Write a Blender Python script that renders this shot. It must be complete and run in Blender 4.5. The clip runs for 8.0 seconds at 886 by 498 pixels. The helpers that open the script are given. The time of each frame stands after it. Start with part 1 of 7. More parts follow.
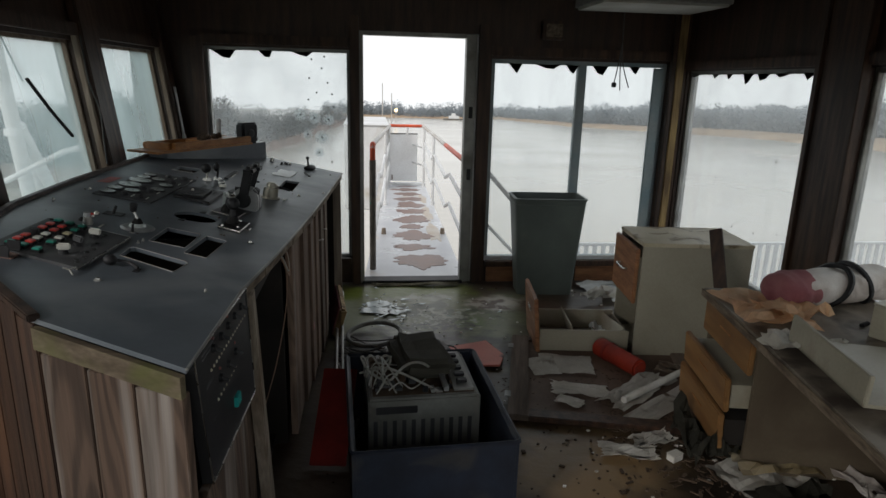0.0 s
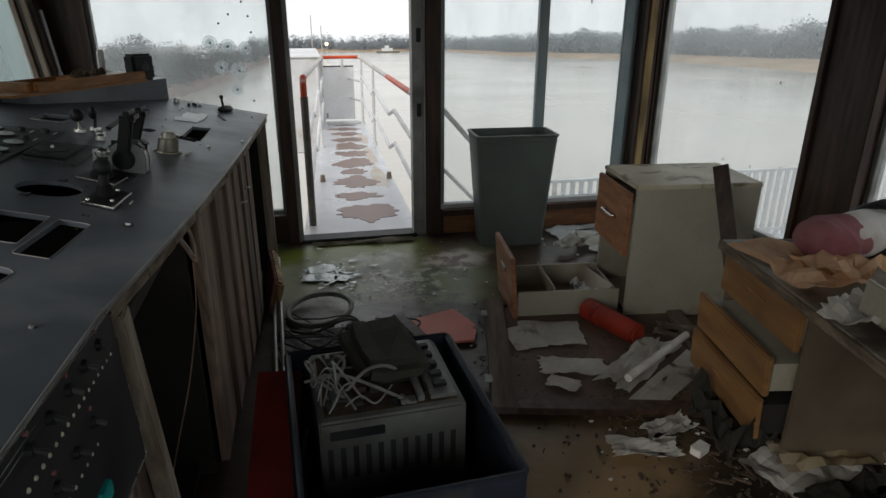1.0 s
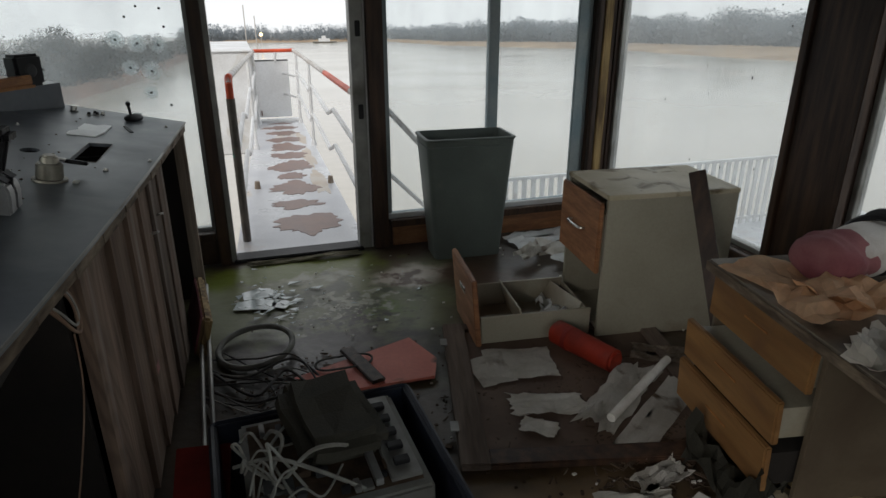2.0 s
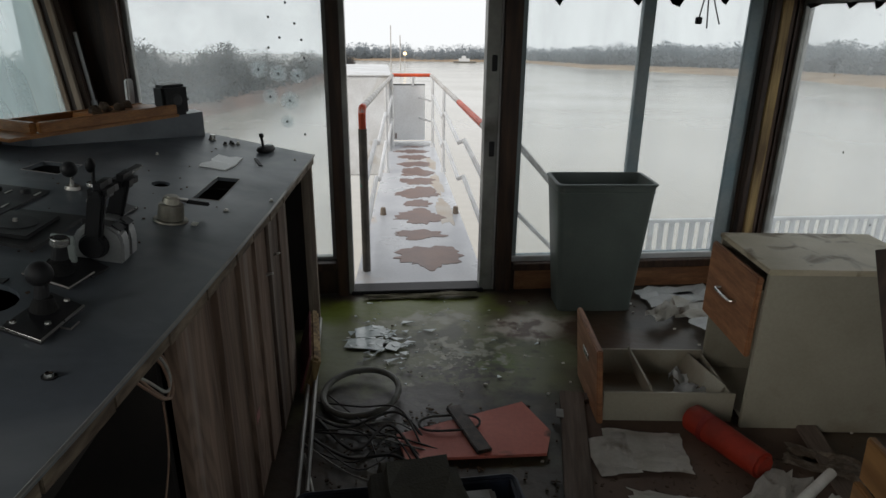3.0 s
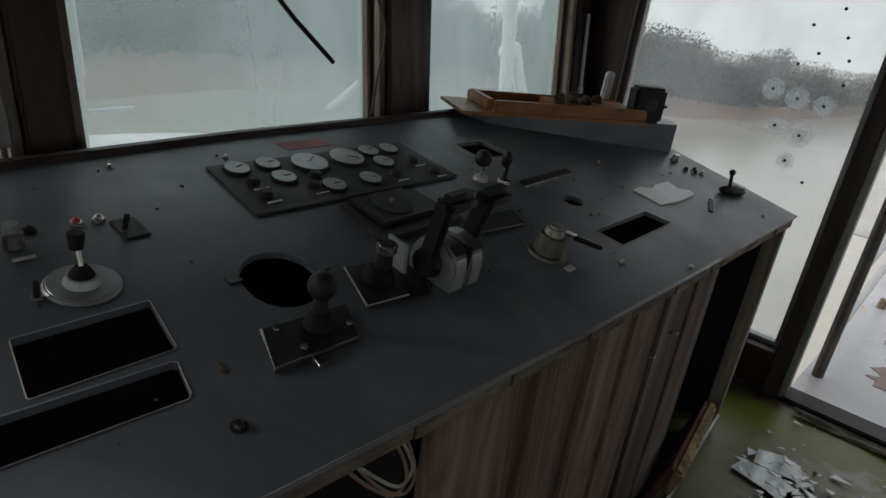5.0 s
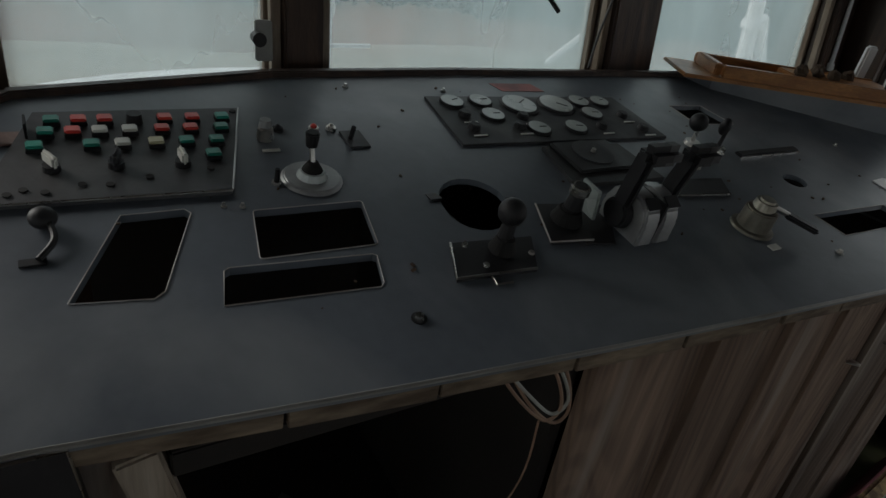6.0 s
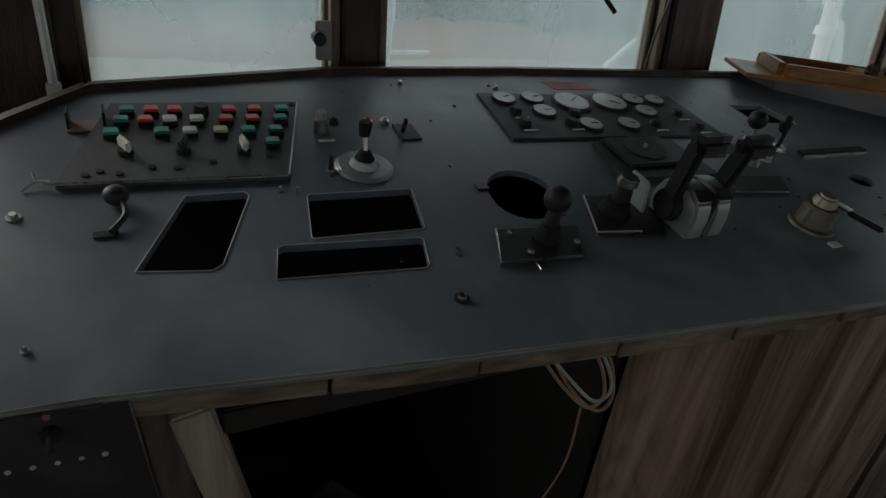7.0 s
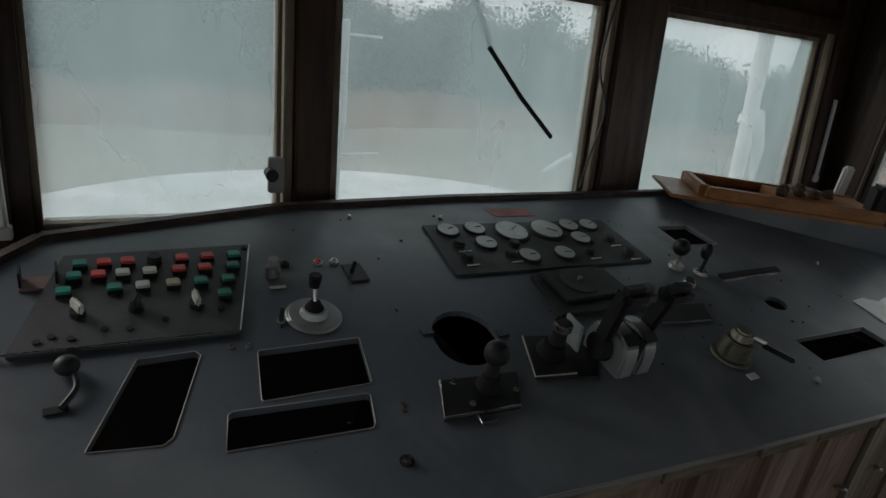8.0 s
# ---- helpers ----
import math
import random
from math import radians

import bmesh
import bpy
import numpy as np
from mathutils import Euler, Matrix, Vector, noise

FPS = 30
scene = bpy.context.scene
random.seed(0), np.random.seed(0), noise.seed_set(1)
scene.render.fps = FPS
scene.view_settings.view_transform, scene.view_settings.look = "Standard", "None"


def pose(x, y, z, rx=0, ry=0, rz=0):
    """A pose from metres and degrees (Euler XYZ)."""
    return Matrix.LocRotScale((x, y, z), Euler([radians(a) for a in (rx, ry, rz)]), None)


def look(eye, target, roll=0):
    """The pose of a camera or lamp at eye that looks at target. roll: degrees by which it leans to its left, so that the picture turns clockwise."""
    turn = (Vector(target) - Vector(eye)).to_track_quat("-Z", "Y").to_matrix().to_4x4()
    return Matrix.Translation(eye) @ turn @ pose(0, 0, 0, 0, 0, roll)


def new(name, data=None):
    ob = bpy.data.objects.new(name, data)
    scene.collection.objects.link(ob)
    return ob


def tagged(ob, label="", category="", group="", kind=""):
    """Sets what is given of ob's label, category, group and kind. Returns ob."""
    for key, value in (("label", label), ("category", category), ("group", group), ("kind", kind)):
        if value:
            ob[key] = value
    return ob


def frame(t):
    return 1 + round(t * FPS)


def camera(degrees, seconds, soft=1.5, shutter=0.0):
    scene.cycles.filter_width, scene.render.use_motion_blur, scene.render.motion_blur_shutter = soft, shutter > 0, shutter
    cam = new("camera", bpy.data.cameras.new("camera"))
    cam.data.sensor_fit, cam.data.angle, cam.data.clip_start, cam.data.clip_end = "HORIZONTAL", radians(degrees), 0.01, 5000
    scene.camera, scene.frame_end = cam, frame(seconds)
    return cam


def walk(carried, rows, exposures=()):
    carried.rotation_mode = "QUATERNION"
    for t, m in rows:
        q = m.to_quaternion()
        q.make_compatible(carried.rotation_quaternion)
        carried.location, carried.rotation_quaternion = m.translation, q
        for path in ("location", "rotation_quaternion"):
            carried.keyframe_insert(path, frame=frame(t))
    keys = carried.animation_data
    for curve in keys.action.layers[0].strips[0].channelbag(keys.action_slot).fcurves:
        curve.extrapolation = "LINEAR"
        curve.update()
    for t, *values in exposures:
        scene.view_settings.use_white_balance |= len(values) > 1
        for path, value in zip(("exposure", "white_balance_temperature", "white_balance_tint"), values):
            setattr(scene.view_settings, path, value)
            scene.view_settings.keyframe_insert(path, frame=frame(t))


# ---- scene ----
cam = camera(70.0, 8.0)
PATH = [
    (0, (0.072, -4.743, 1.538), (0.304, -2.824, 1.023), 1.5),
    (0.5, (0.054, -4.411, 1.525), (0.349, -2.531, 0.910), 0.4),
    (1, (0.085, -4.092, 1.452), (0.488, -2.264, 0.748), 0.2),
    (2.3, (0.209, -3.637, 1.466), (0.786, -1.867, 0.734), 0.0),
    (2.5, (0.276, -3.590, 1.495), (0.735, -1.780, 0.779), -0.4),
    (3, (0.199, -3.472, 1.519), (0.393, -1.601, 0.842), 0.7),
    (3.5, (0.230, -3.269, 1.507), (0.113, -1.388, 0.837), 1.8),
    (4, (0.238, -3.097, 1.516), (-0.175, -1.273, 0.808), 3.9),
    (4.5, (0.154, -2.939, 1.492), (-0.535, -1.203, 0.777), 6.2),
    (5, (0.225, -2.886, 1.523), (-0.888, -1.421, 0.738), 7.7),
    (5.2, (0.202, -2.869, 1.514), (-1.010, -1.500, 0.705), 8.5),
    (6.3, (0.317, -2.931, 1.459), (-1.181, -2.032, 0.485), 7.8),
    (6.5, (0.331, -2.919, 1.434), (-1.192, -2.052, 0.470), 6.7),
    (7, (0.326, -2.918, 1.463), (-1.224, -2.079, 0.518), 7.6),
    (7.5, (0.287, -2.946, 1.554), (-1.314, -2.102, 0.703), 9.5),
    (8, (0.314, -2.923, 1.633), (-1.255, -1.932, 0.888), 8.8),
]
walk(cam, [(t, look(eye, target, roll)) for t, eye, target, roll in PATH], exposures=[(0.0, 0.62), (2.5, 0.58), (4.0, 0.5), (8.0, 0.52)])

# ---------- sky and sun: a grey, overcast winter day ----------
world = bpy.data.worlds.new("overcast")
world.use_nodes = True
scene.world = world
wn = world.node_tree
wn.nodes.clear()
w_out = wn.nodes.new("ShaderNodeOutputWorld")
w_bg = wn.nodes.new("ShaderNodeBackground")
w_sky = wn.nodes.new("ShaderNodeTexSky")
w_sky.sky_type, w_sky.sun_disc = "NISHITA", False
w_sky.sun_elevation, w_sky.sun_rotation = radians(24), radians(-130)
w_sky.dust_density, w_sky.air_density = 6.0, 1.0
w_mix = wn.nodes.new("ShaderNodeMix")
w_mix.data_type = "RGBA"
w_mix.inputs[0].default_value = 0.93
w_mix.inputs[7].default_value = (7.1, 7.25, 7.35, 1)
wn.links.new(w_sky.outputs[0], w_mix.inputs[6])
wn.links.new(w_mix.outputs[2], w_bg.inputs[0])
w_bg.inputs[1].default_value = 0.1
wn.links.new(w_bg.outputs[0], w_out.inputs[0])
sun = new("sun", bpy.data.lights.new("sun", "SUN"))
sun.data.energy, sun.data.angle, sun.data.color = 1.15, radians(28), (1.0, 0.97, 0.93)
sun.matrix_world = look((-3.3, -2.8, 1.9), (0, 0, 0))


# ---------- small tools ----------
HERE = {}


def thing(name, label, category, at=(0, 0, 0), turn=0.0, group="", kind=""):
    """An empty at the base of a thing; its parts are given in world coordinates unless turn is set."""
    ob = new(name)
    ob.empty_display_size = 0.05
    ob.matrix_world = pose(*at, 0, 0, turn)
    HERE[ob.name] = Vector((0, 0, 0)) if turn else Vector(at)
    return tagged(ob, label, category, group, kind)


def part(name, bm, material, parent=None, label="", smooth=False):
    """Links a bmesh as one mesh object under a thing or a part."""
    off = HERE.get(parent.name, Vector((0, 0, 0))) if parent else Vector((0, 0, 0))
    if off.length:
        bmesh.ops.translate(bm, verts=bm.verts, vec=-off)
    bmesh.ops.recalc_face_normals(bm, faces=bm.faces)
    me = bpy.data.meshes.new(name)
    bm.to_mesh(me)
    bm.free()
    if smooth:
        me.shade_smooth()
        me.set_sharp_from_angle(angle=radians(35))
    me.materials.append(material)
    ob = new(name, me)
    if parent:
        ob.parent = parent
    HERE[ob.name] = off
    if label:
        ob["label"] = label
    return ob


def solid(name, bm, material, label, category="", kind="", smooth=False, group=""):
    return tagged(part(name, bm, material, None, "", smooth), label, category, group, kind)


def box(x0, x1, y0, y1, z0, z1, bevel=0.0, bm=None, m=None):
    bm = bm or bmesh.new()
    made = bmesh.ops.create_cube(bm, size=1.0)["verts"]
    for v in made:
        v.co = Vector((x0 + (v.co.x + 0.5) * (x1 - x0), y0 + (v.co.y + 0.5) * (y1 - y0), z0 + (v.co.z + 0.5) * (z1 - z0)))
    if bevel:
        edges = list({e for v in made for e in v.link_edges})
        made = list({v for f in bmesh.ops.bevel(bm, geom=edges, offset=bevel, segments=2, affect="EDGES")["faces"] for v in f.verts} | {v for v in made if v.is_valid})
    if m is not None:
        bmesh.ops.transform(bm, matrix=m, verts=[v for v in made if v.is_valid])
    return bm


def disc(r0, r1, h, m=None, n=24, bm=None, bevel=0.0):
    """A round body from z 0 to h, radius r0 below and r1 above."""
    bm = bm or bmesh.new()
    made = bmesh.ops.create_cone(bm, cap_ends=True, segments=n, radius1=r0, radius2=r1, depth=h)["verts"]
    bmesh.ops.translate(bm, verts=made, vec=(0, 0, h / 2))
    if bevel:
        caps = [e for e in {e for v in made for e in v.link_edges} if abs(e.verts[0].co.z - e.verts[1].co.z) < 1e-6]
        made = list({v for f in bmesh.ops.bevel(bm, geom=caps, offset=bevel, segments=2, affect="EDGES")["faces"] for v in f.verts} | {v for v in made if v.is_valid})
    if m is not None:
        bmesh.ops.transform(bm, matrix=m, verts=[v for v in made if v.is_valid])
    return bm


def ball(r, m=None, bm=None, sx=1, sy=1, sz=1, u=16, v=10):
    bm = bm or bmesh.new()
    made = bmesh.ops.create_uvsphere(bm, u_segments=u, v_segments=v, radius=r)["verts"]
    bmesh.ops.scale(bm, verts=made, vec=(sx, sy, sz))
    if m is not None:
        bmesh.ops.transform(bm, matrix=m, verts=made)
    return bm


def tube(points, r, n=8, bm=None, closed=False):
    """A round bar swept along points."""
    bm = bm or bmesh.new()
    pts = [Vector(p) for p in points]
    rings, side = [], None
    for i, p in enumerate(pts):
        a = pts[i - 1] if i or closed else p
        b = pts[(i + 1) % len(pts)] if closed or i + 1 < len(pts) else p
        way = (b - a).normalized()
        side = side if side is not None else (Vector((0, 0, 1)) if abs(way.z) < 0.9 else Vector((1, 0, 0)))
        side = (side - way * side.dot(way)).normalized()
        up = way.cross(side)
        rings.append([bm.verts.new(p + r * (math.cos(t) * side + math.sin(t) * up)) for t in (2 * math.pi * k / n for k in range(n))])
    for i in range(len(rings) - (0 if closed else 1)):
        a, b = rings[i], rings[(i + 1) % len(rings)]
        for k in range(n):
            bm.faces.new((a[k], a[(k + 1) % n], b[(k + 1) % n], b[k]))
    if not closed:
        bm.faces.new(rings[0][::-1])
        bm.faces.new(rings[-1])
    return bm


def curve_points(ctrl, steps=8, closed=False):
    """A smooth line through the control points."""
    c = [Vector(p) for p in ctrl]
    out = []
    for i in range(len(c) if closed else len(c) - 1):
        p1, p2 = c[i], c[(i + 1) % len(c)]
        p0 = c[i - 1] if i or closed else p1
        p3 = c[(i + 2) % len(c)] if closed or i + 2 < len(c) else p2
        for k in range(steps):
            t = k / steps
            out.append(0.5 * (2 * p1 + (p2 - p0) * t + (2 * p0 - 5 * p1 + 4 * p2 - p3) * t * t + (3 * p1 - p0 - 3 * p2 + p3) * t**3))
    return out if closed else out + [c[-1]]


def slab(outline, low, high, holes=(), bm=None):
    """A plate over an outline in x and y, with holes; low and high give z for x and y."""
    from mathutils.geometry import tessellate_polygon
    bm = bm or bmesh.new()
    loops = [[Vector((x, y, 0)) for x, y in loop] for loop in (outline, *holes)]
    flat = [p for loop in loops for p in loop]
    top = [bm.verts.new((p.x, p.y, high(p.x, p.y))) for p in flat]
    under = [bm.verts.new((p.x, p.y, low(p.x, p.y))) for p in flat]
    for a, b, c in tessellate_polygon(loops):
        bm.faces.new((top[a], top[b], top[c]))
        bm.faces.new((under[c], under[b], under[a]))
    start = 0
    for loop in loops:
        n = len(loop)
        for k in range(n):
            i, j = start + k, start + (k + 1) % n
            bm.faces.new((top[i], top[j], under[j], under[i]))
        start += n
    return bm


def sheet(x0, x1, y0, y1, nx, ny, height, bm=None):
    """A thin uneven sheet over a rectangle; height gives z for x and y."""
    bm = bm or bmesh.new()
    g = [[bm.verts.new((x0 + (x1 - x0) * i / nx, y0 + (y1 - y0) * j / ny, 0)) for j in range(ny + 1)] for i in range(nx + 1)]
    for row in g:
        for v in row:
            v.co.z = height(v.co.x, v.co.y)
    for i in range(nx):
        for j in range(ny):
            bm.faces.new((g[i][j], g[i + 1][j], g[i + 1][j + 1], g[i][j + 1]))
    return bm


def crumple(cx, cy, z, lx, ly, turn, rise, seed, torn=0.15, n=12, thick=0.002):
    """A crumpled piece of paper or cloth lying on something, with a torn outline."""
    rng = random.Random(seed)
    bm = bmesh.new()
    m = pose(cx, cy, 0, 0, 0, turn)
    g = {}
    for i in range(n + 1):
        for j in range(n + 1):
            u, v = i / n * 2 - 1, j / n * 2 - 1
            edge = max(abs(u), abs(v))
            k = 1 - torn * (rng.random() if edge > 0.95 else 0)
            w = noise.noise(Vector((u * 1.3 + seed, v * 1.3, seed))) + 0.5 * noise.noise(Vector((u * 3.1, v * 3.1 + seed, 4.0)))
            p = m @ Vector((u * lx / 2 * k, v * ly / 2 * k, 0))
            g[i, j] = bm.verts.new((p.x, p.y, z + 0.004 + rise * max(0.0, 0.45 + w)))
    for i in range(n):
        for j in range(n):
            bm.faces.new((g[i, j], g[i + 1, j], g[i + 1, j + 1], g[i, j + 1]))
    bmesh.ops.solidify(bm, geom=bm.faces[:], thickness=thick)
    return bm


# ---------- materials ----------
def material(name, colour, other=None, rough=0.7, metal=0.0, scale=6.0, mix=0.5, bump=0.15, grain=60.0, stretch=(1, 1, 1), spec=0.4, dirt=None, dirt_scale=1.7, dirt_at=(0.5, 0.62), own=0.0, figure=0.0, streak=False):
    """A surface with two scales of change: patches between two colours, fine grain in relief, and dirt in clouds."""
    mat = bpy.data.materials.new(name)
    mat.use_nodes = True
    nt = mat.node_tree
    nt.nodes.clear()
    out = nt.nodes.new("ShaderNodeOutputMaterial")
    b = nt.nodes.new("ShaderNodeBsdfPrincipled")
    nt.links.new(b.outputs[0], out.inputs[0])
    co = nt.nodes.new("ShaderNodeTexCoord")
    mp = nt.nodes.new("ShaderNodeMapping")
    mp.inputs["Scale"].default_value = stretch
    nt.links.new(co.outputs["Object"], mp.inputs[0])
    shift = nt.nodes.new("ShaderNodeObjectInfo")
    nt.links.new(shift.outputs["Random"], mp.inputs["Location"])
    n1 = nt.nodes.new("ShaderNodeTexNoise")
    n1.inputs["Scale"].default_value, n1.inputs["Detail"].default_value = scale, 6.0
    n2 = nt.nodes.new("ShaderNodeTexNoise")
    n2.inputs["Scale"].default_value, n2.inputs["Detail"].default_value = grain, 4.0
    for n in (n1, n2):
        nt.links.new(mp.outputs[0], n.inputs["Vector"])
    ramp = nt.nodes.new("ShaderNodeMapRange")
    ramp.inputs[1].default_value, ramp.inputs[2].default_value = 0.5 - 0.25 * mix - 0.05, 0.5 + 0.25 * mix
    nt.links.new(n1.outputs[0], ramp.inputs[0])
    m1 = nt.nodes.new("ShaderNodeMix")
    m1.data_type = "RGBA"
    m1.inputs[6].default_value = (*colour, 1)
    m1.inputs[7].default_value = (*(other or [c * 0.72 for c in colour]), 1)
    nt.links.new(ramp.outputs[0], m1.inputs[0])
    m2 = nt.nodes.new("ShaderNodeMix")
    m2.data_type, m2.blend_type = "RGBA", "MULTIPLY"
    m2.inputs[0].default_value = 0.5
    nt.links.new(m1.outputs[2], m2.inputs[6])
    g = nt.nodes.new("ShaderNodeMapRange")
    g.inputs[1].default_value, g.inputs[2].default_value, g.inputs[3].default_value, g.inputs[4].default_value = 0.3, 0.7, *((0.88, 1.08) if stretch == (1, 1, 1) else (0.55, 1.3))
    nt.links.new(n2.outputs[0], g.inputs[0])
    nt.links.new(g.outputs[0], m2.inputs[7])
    last = m2.outputs[2]
    if figure:
        # growth rings: level lines of a slow noise drawn out along the board
        mw = nt.nodes.new("ShaderNodeMapping")
        mw.inputs["Scale"].default_value = (5.0, 5.0, 0.9)
        nt.links.new(co.outputs["Object"], mw.inputs[0])
        far = nt.nodes.new("ShaderNodeVectorMath")
        far.operation = "SCALE"
        far.inputs[0].default_value = (30.0, 17.0, 9.0)
        nt.links.new(shift.outputs["Random"], far.inputs[3])
        nt.links.new(far.outputs[0], mw.inputs["Location"])
        slow = nt.nodes.new("ShaderNodeTexNoise")
        slow.inputs["Scale"].default_value, slow.inputs["Detail"].default_value, slow.inputs["Roughness"].default_value = 1.0, 1.5, 0.3
        nt.links.new(mw.outputs[0], slow.inputs["Vector"])
        k1 = nt.nodes.new("ShaderNodeMath")
        k1.operation = "MULTIPLY"
        k1.inputs[1].default_value = 130.0
        nt.links.new(slow.outputs[0], k1.inputs[0])
        k2 = nt.nodes.new("ShaderNodeMath")
        k2.operation = "SINE"
        nt.links.new(k1.outputs[0], k2.inputs[0])
        wr = nt.nodes.new("ShaderNodeMapRange")
        wr.interpolation_type = "SMOOTHSTEP"
        wr.inputs[1].default_value, wr.inputs[2].default_value = -1.0, 0.5
        wr.inputs[3].default_value, wr.inputs[4].default_value = 1 - figure, 1.08
        nt.links.new(k2.outputs[0], wr.inputs[0])
        m5 = nt.nodes.new("ShaderNodeMix")
        m5.data_type, m5.blend_type = "RGBA", "MULTIPLY"
        m5.inputs[0].default_value = 0.85
        nt.links.new(last, m5.inputs[6])
        nt.links.new(wr.outputs[0], m5.inputs[7])
        last = m5.outputs[2]
    if own:
        tone = nt.nodes.new("ShaderNodeMapRange")
        tone.inputs[3].default_value, tone.inputs[4].default_value = 1 - own, 1 + own
        nt.links.new(shift.outputs["Random"], tone.inputs[0])
        m4 = nt.nodes.new("ShaderNodeMix")
        m4.data_type, m4.blend_type = "RGBA", "MULTIPLY"
        m4.inputs[0].default_value = 1.0
        nt.links.new(last, m4.inputs[6])
        nt.links.new(tone.outputs[0], m4.inputs[7])
        last = m4.outputs[2]
    rr = nt.nodes.new("ShaderNodeMapRange")
    rr.inputs[3].default_value, rr.inputs[4].default_value = max(0.03, rough - 0.14), min(1.0, rough + 0.14)
    nt.links.new(n1.outputs[0], rr.inputs[0])
    nt.links.new(rr.outputs[0], b.inputs["Roughness"])
    if dirt:
        n3 = nt.nodes.new("ShaderNodeTexNoise")
        n3.inputs["Scale"].default_value, n3.inputs["Detail"].default_value, n3.inputs["Distortion"].default_value = dirt_scale, 8.0, 0.6
        nt.links.new(mp.outputs[0] if streak else co.outputs["Object"], n3.inputs["Vector"])
        d = nt.nodes.new("ShaderNodeMapRange")
        d.inputs[1].default_value, d.inputs[2].default_value = dirt_at
        nt.links.new(n3.outputs[0], d.inputs[0])
        m3 = nt.nodes.new("ShaderNodeMix")
        m3.data_type = "RGBA"
        m3.inputs[7].default_value = (*dirt, 1)
        nt.links.new(d.outputs[0], m3.inputs[0])
        nt.links.new(last, m3.inputs[6])
        last = m3.outputs[2]
    nt.links.new(last, b.inputs["Base Color"])
    b.inputs["Metallic"].default_value = metal
    b.inputs["Specular IOR Level"].default_value = spec
    bp = nt.nodes.new("ShaderNodeBump")
    bp.inputs["Strength"].default_value, bp.inputs["Distance"].default_value = bump, 0.004
    nt.links.new(n2.outputs[0], bp.inputs["Height"])
    nt.links.new(bp.outputs[0], b.inputs["Normal"])
    return mat


def glass(name, film, tint=(0.75, 0.8, 0.82), clear=(0.95, 0.97, 0.97), spots=0.0, scale=2.0, spread=0.25, stretch=(1, 1, 1)):
    """Dirty window glass: clear where clean, milky where a film of dirt and damp scatters the light."""
    mat = bpy.data.materials.new(name)
    mat.use_nodes = True
    nt = mat.node_tree
    nt.nodes.clear()
    out = nt.nodes.new("ShaderNodeOutputMaterial")
    tr = nt.nodes.new("ShaderNodeBsdfTransparent")
    tr.inputs[0].default_value = (*clear, 1)
    gl = nt.nodes.new("ShaderNodeBsdfGlossy")
    gl.inputs["Roughness"].default_value = 0.04
    lw = nt.nodes.new("ShaderNodeLayerWeight")
    pw = nt.nodes.new("ShaderNodeMath")
    pw.operation = "POWER"
    pw.inputs[1].default_value = 4.0
    nt.links.new(lw.outputs["Facing"], pw.inputs[0])
    fr = nt.nodes.new("ShaderNodeMath")
    fr.operation = "MULTIPLY_ADD"
    fr.inputs[1].default_value, fr.inputs[2].default_value = 0.5, 0.025
    nt.links.new(pw.outputs[0], fr.inputs[0])
    pane = nt.nodes.new("ShaderNodeMixShader")
    nt.links.new(fr.outputs[0], pane.inputs[0])
    nt.links.new(tr.outputs[0], pane.inputs[1])
    nt.links.new(gl.outputs[0], pane.inputs[2])
    tl = nt.nodes.new("ShaderNodeBsdfTranslucent")
    tl.inputs[0].default_value = (*tint, 1)
    df = nt.nodes.new("ShaderNodeBsdfDiffuse")
    df.inputs[0].default_value = (*[c * 0.6 for c in tint], 1)
    milk = nt.nodes.new("ShaderNodeMixShader")
    milk.inputs[0].default_value = 0.25
    nt.links.new(tl.outputs[0], milk.inputs[1])
    nt.links.new(df.outputs[0], milk.inputs[2])
    co = nt.nodes.new("ShaderNodeTexCoord")
    mp = nt.nodes.new("ShaderNodeMapping")
    mp.inputs["Scale"].default_value = stretch
    nt.links.new(co.outputs["Object"], mp.inputs[0])
    n = nt.nodes.new("ShaderNodeTexNoise")
    n.inputs["Scale"].default_value, n.inputs["Detail"].default_value = scale, 5.0
    nt.links.new(mp.outputs[0], n.inputs["Vector"])
    r = nt.nodes.new("ShaderNodeMapRange")
    r.inputs[1].default_value, r.inputs[2].default_value = 0.3, 0.7
    r.inputs[3].default_value, r.inputs[4].default_value = max(0.0, film - spread), min(1.0, film + spread)
    nt.links.new(n.outputs[0], r.inputs[0])
    last = r.outputs[0]
    if spots:
        v = nt.nodes.new("ShaderNodeTexVoronoi")
        v.inputs["Scale"].default_value = 9.0
        nt.links.new(co.outputs["Object"], v.inputs["Vector"])
        s = nt.nodes.new("ShaderNodeMapRange")
        s.inputs[1].default_value, s.inputs[2].default_value, s.inputs[3].default_value, s.inputs[4].default_value = 0.05, 0.3, spots, 0.0
        nt.links.new(v.outputs["Distance"], s.inputs[0])
        a = nt.nodes.new("ShaderNodeMath")
        a.operation, a.use_clamp = "ADD", True
        nt.links.new(last, a.inputs[0])
        nt.links.new(s.outputs[0], a.inputs[1])
        last = a.outputs[0]
    mixed = nt.nodes.new("ShaderNodeMixShader")
    nt.links.new(last, mixed.inputs[0])
    nt.links.new(pane.outputs[0], mixed.inputs[1])
    nt.links.new(milk.outputs[0], mixed.inputs[2])
    nt.links.new(mixed.outputs[0], out.inputs[0])
    return mat


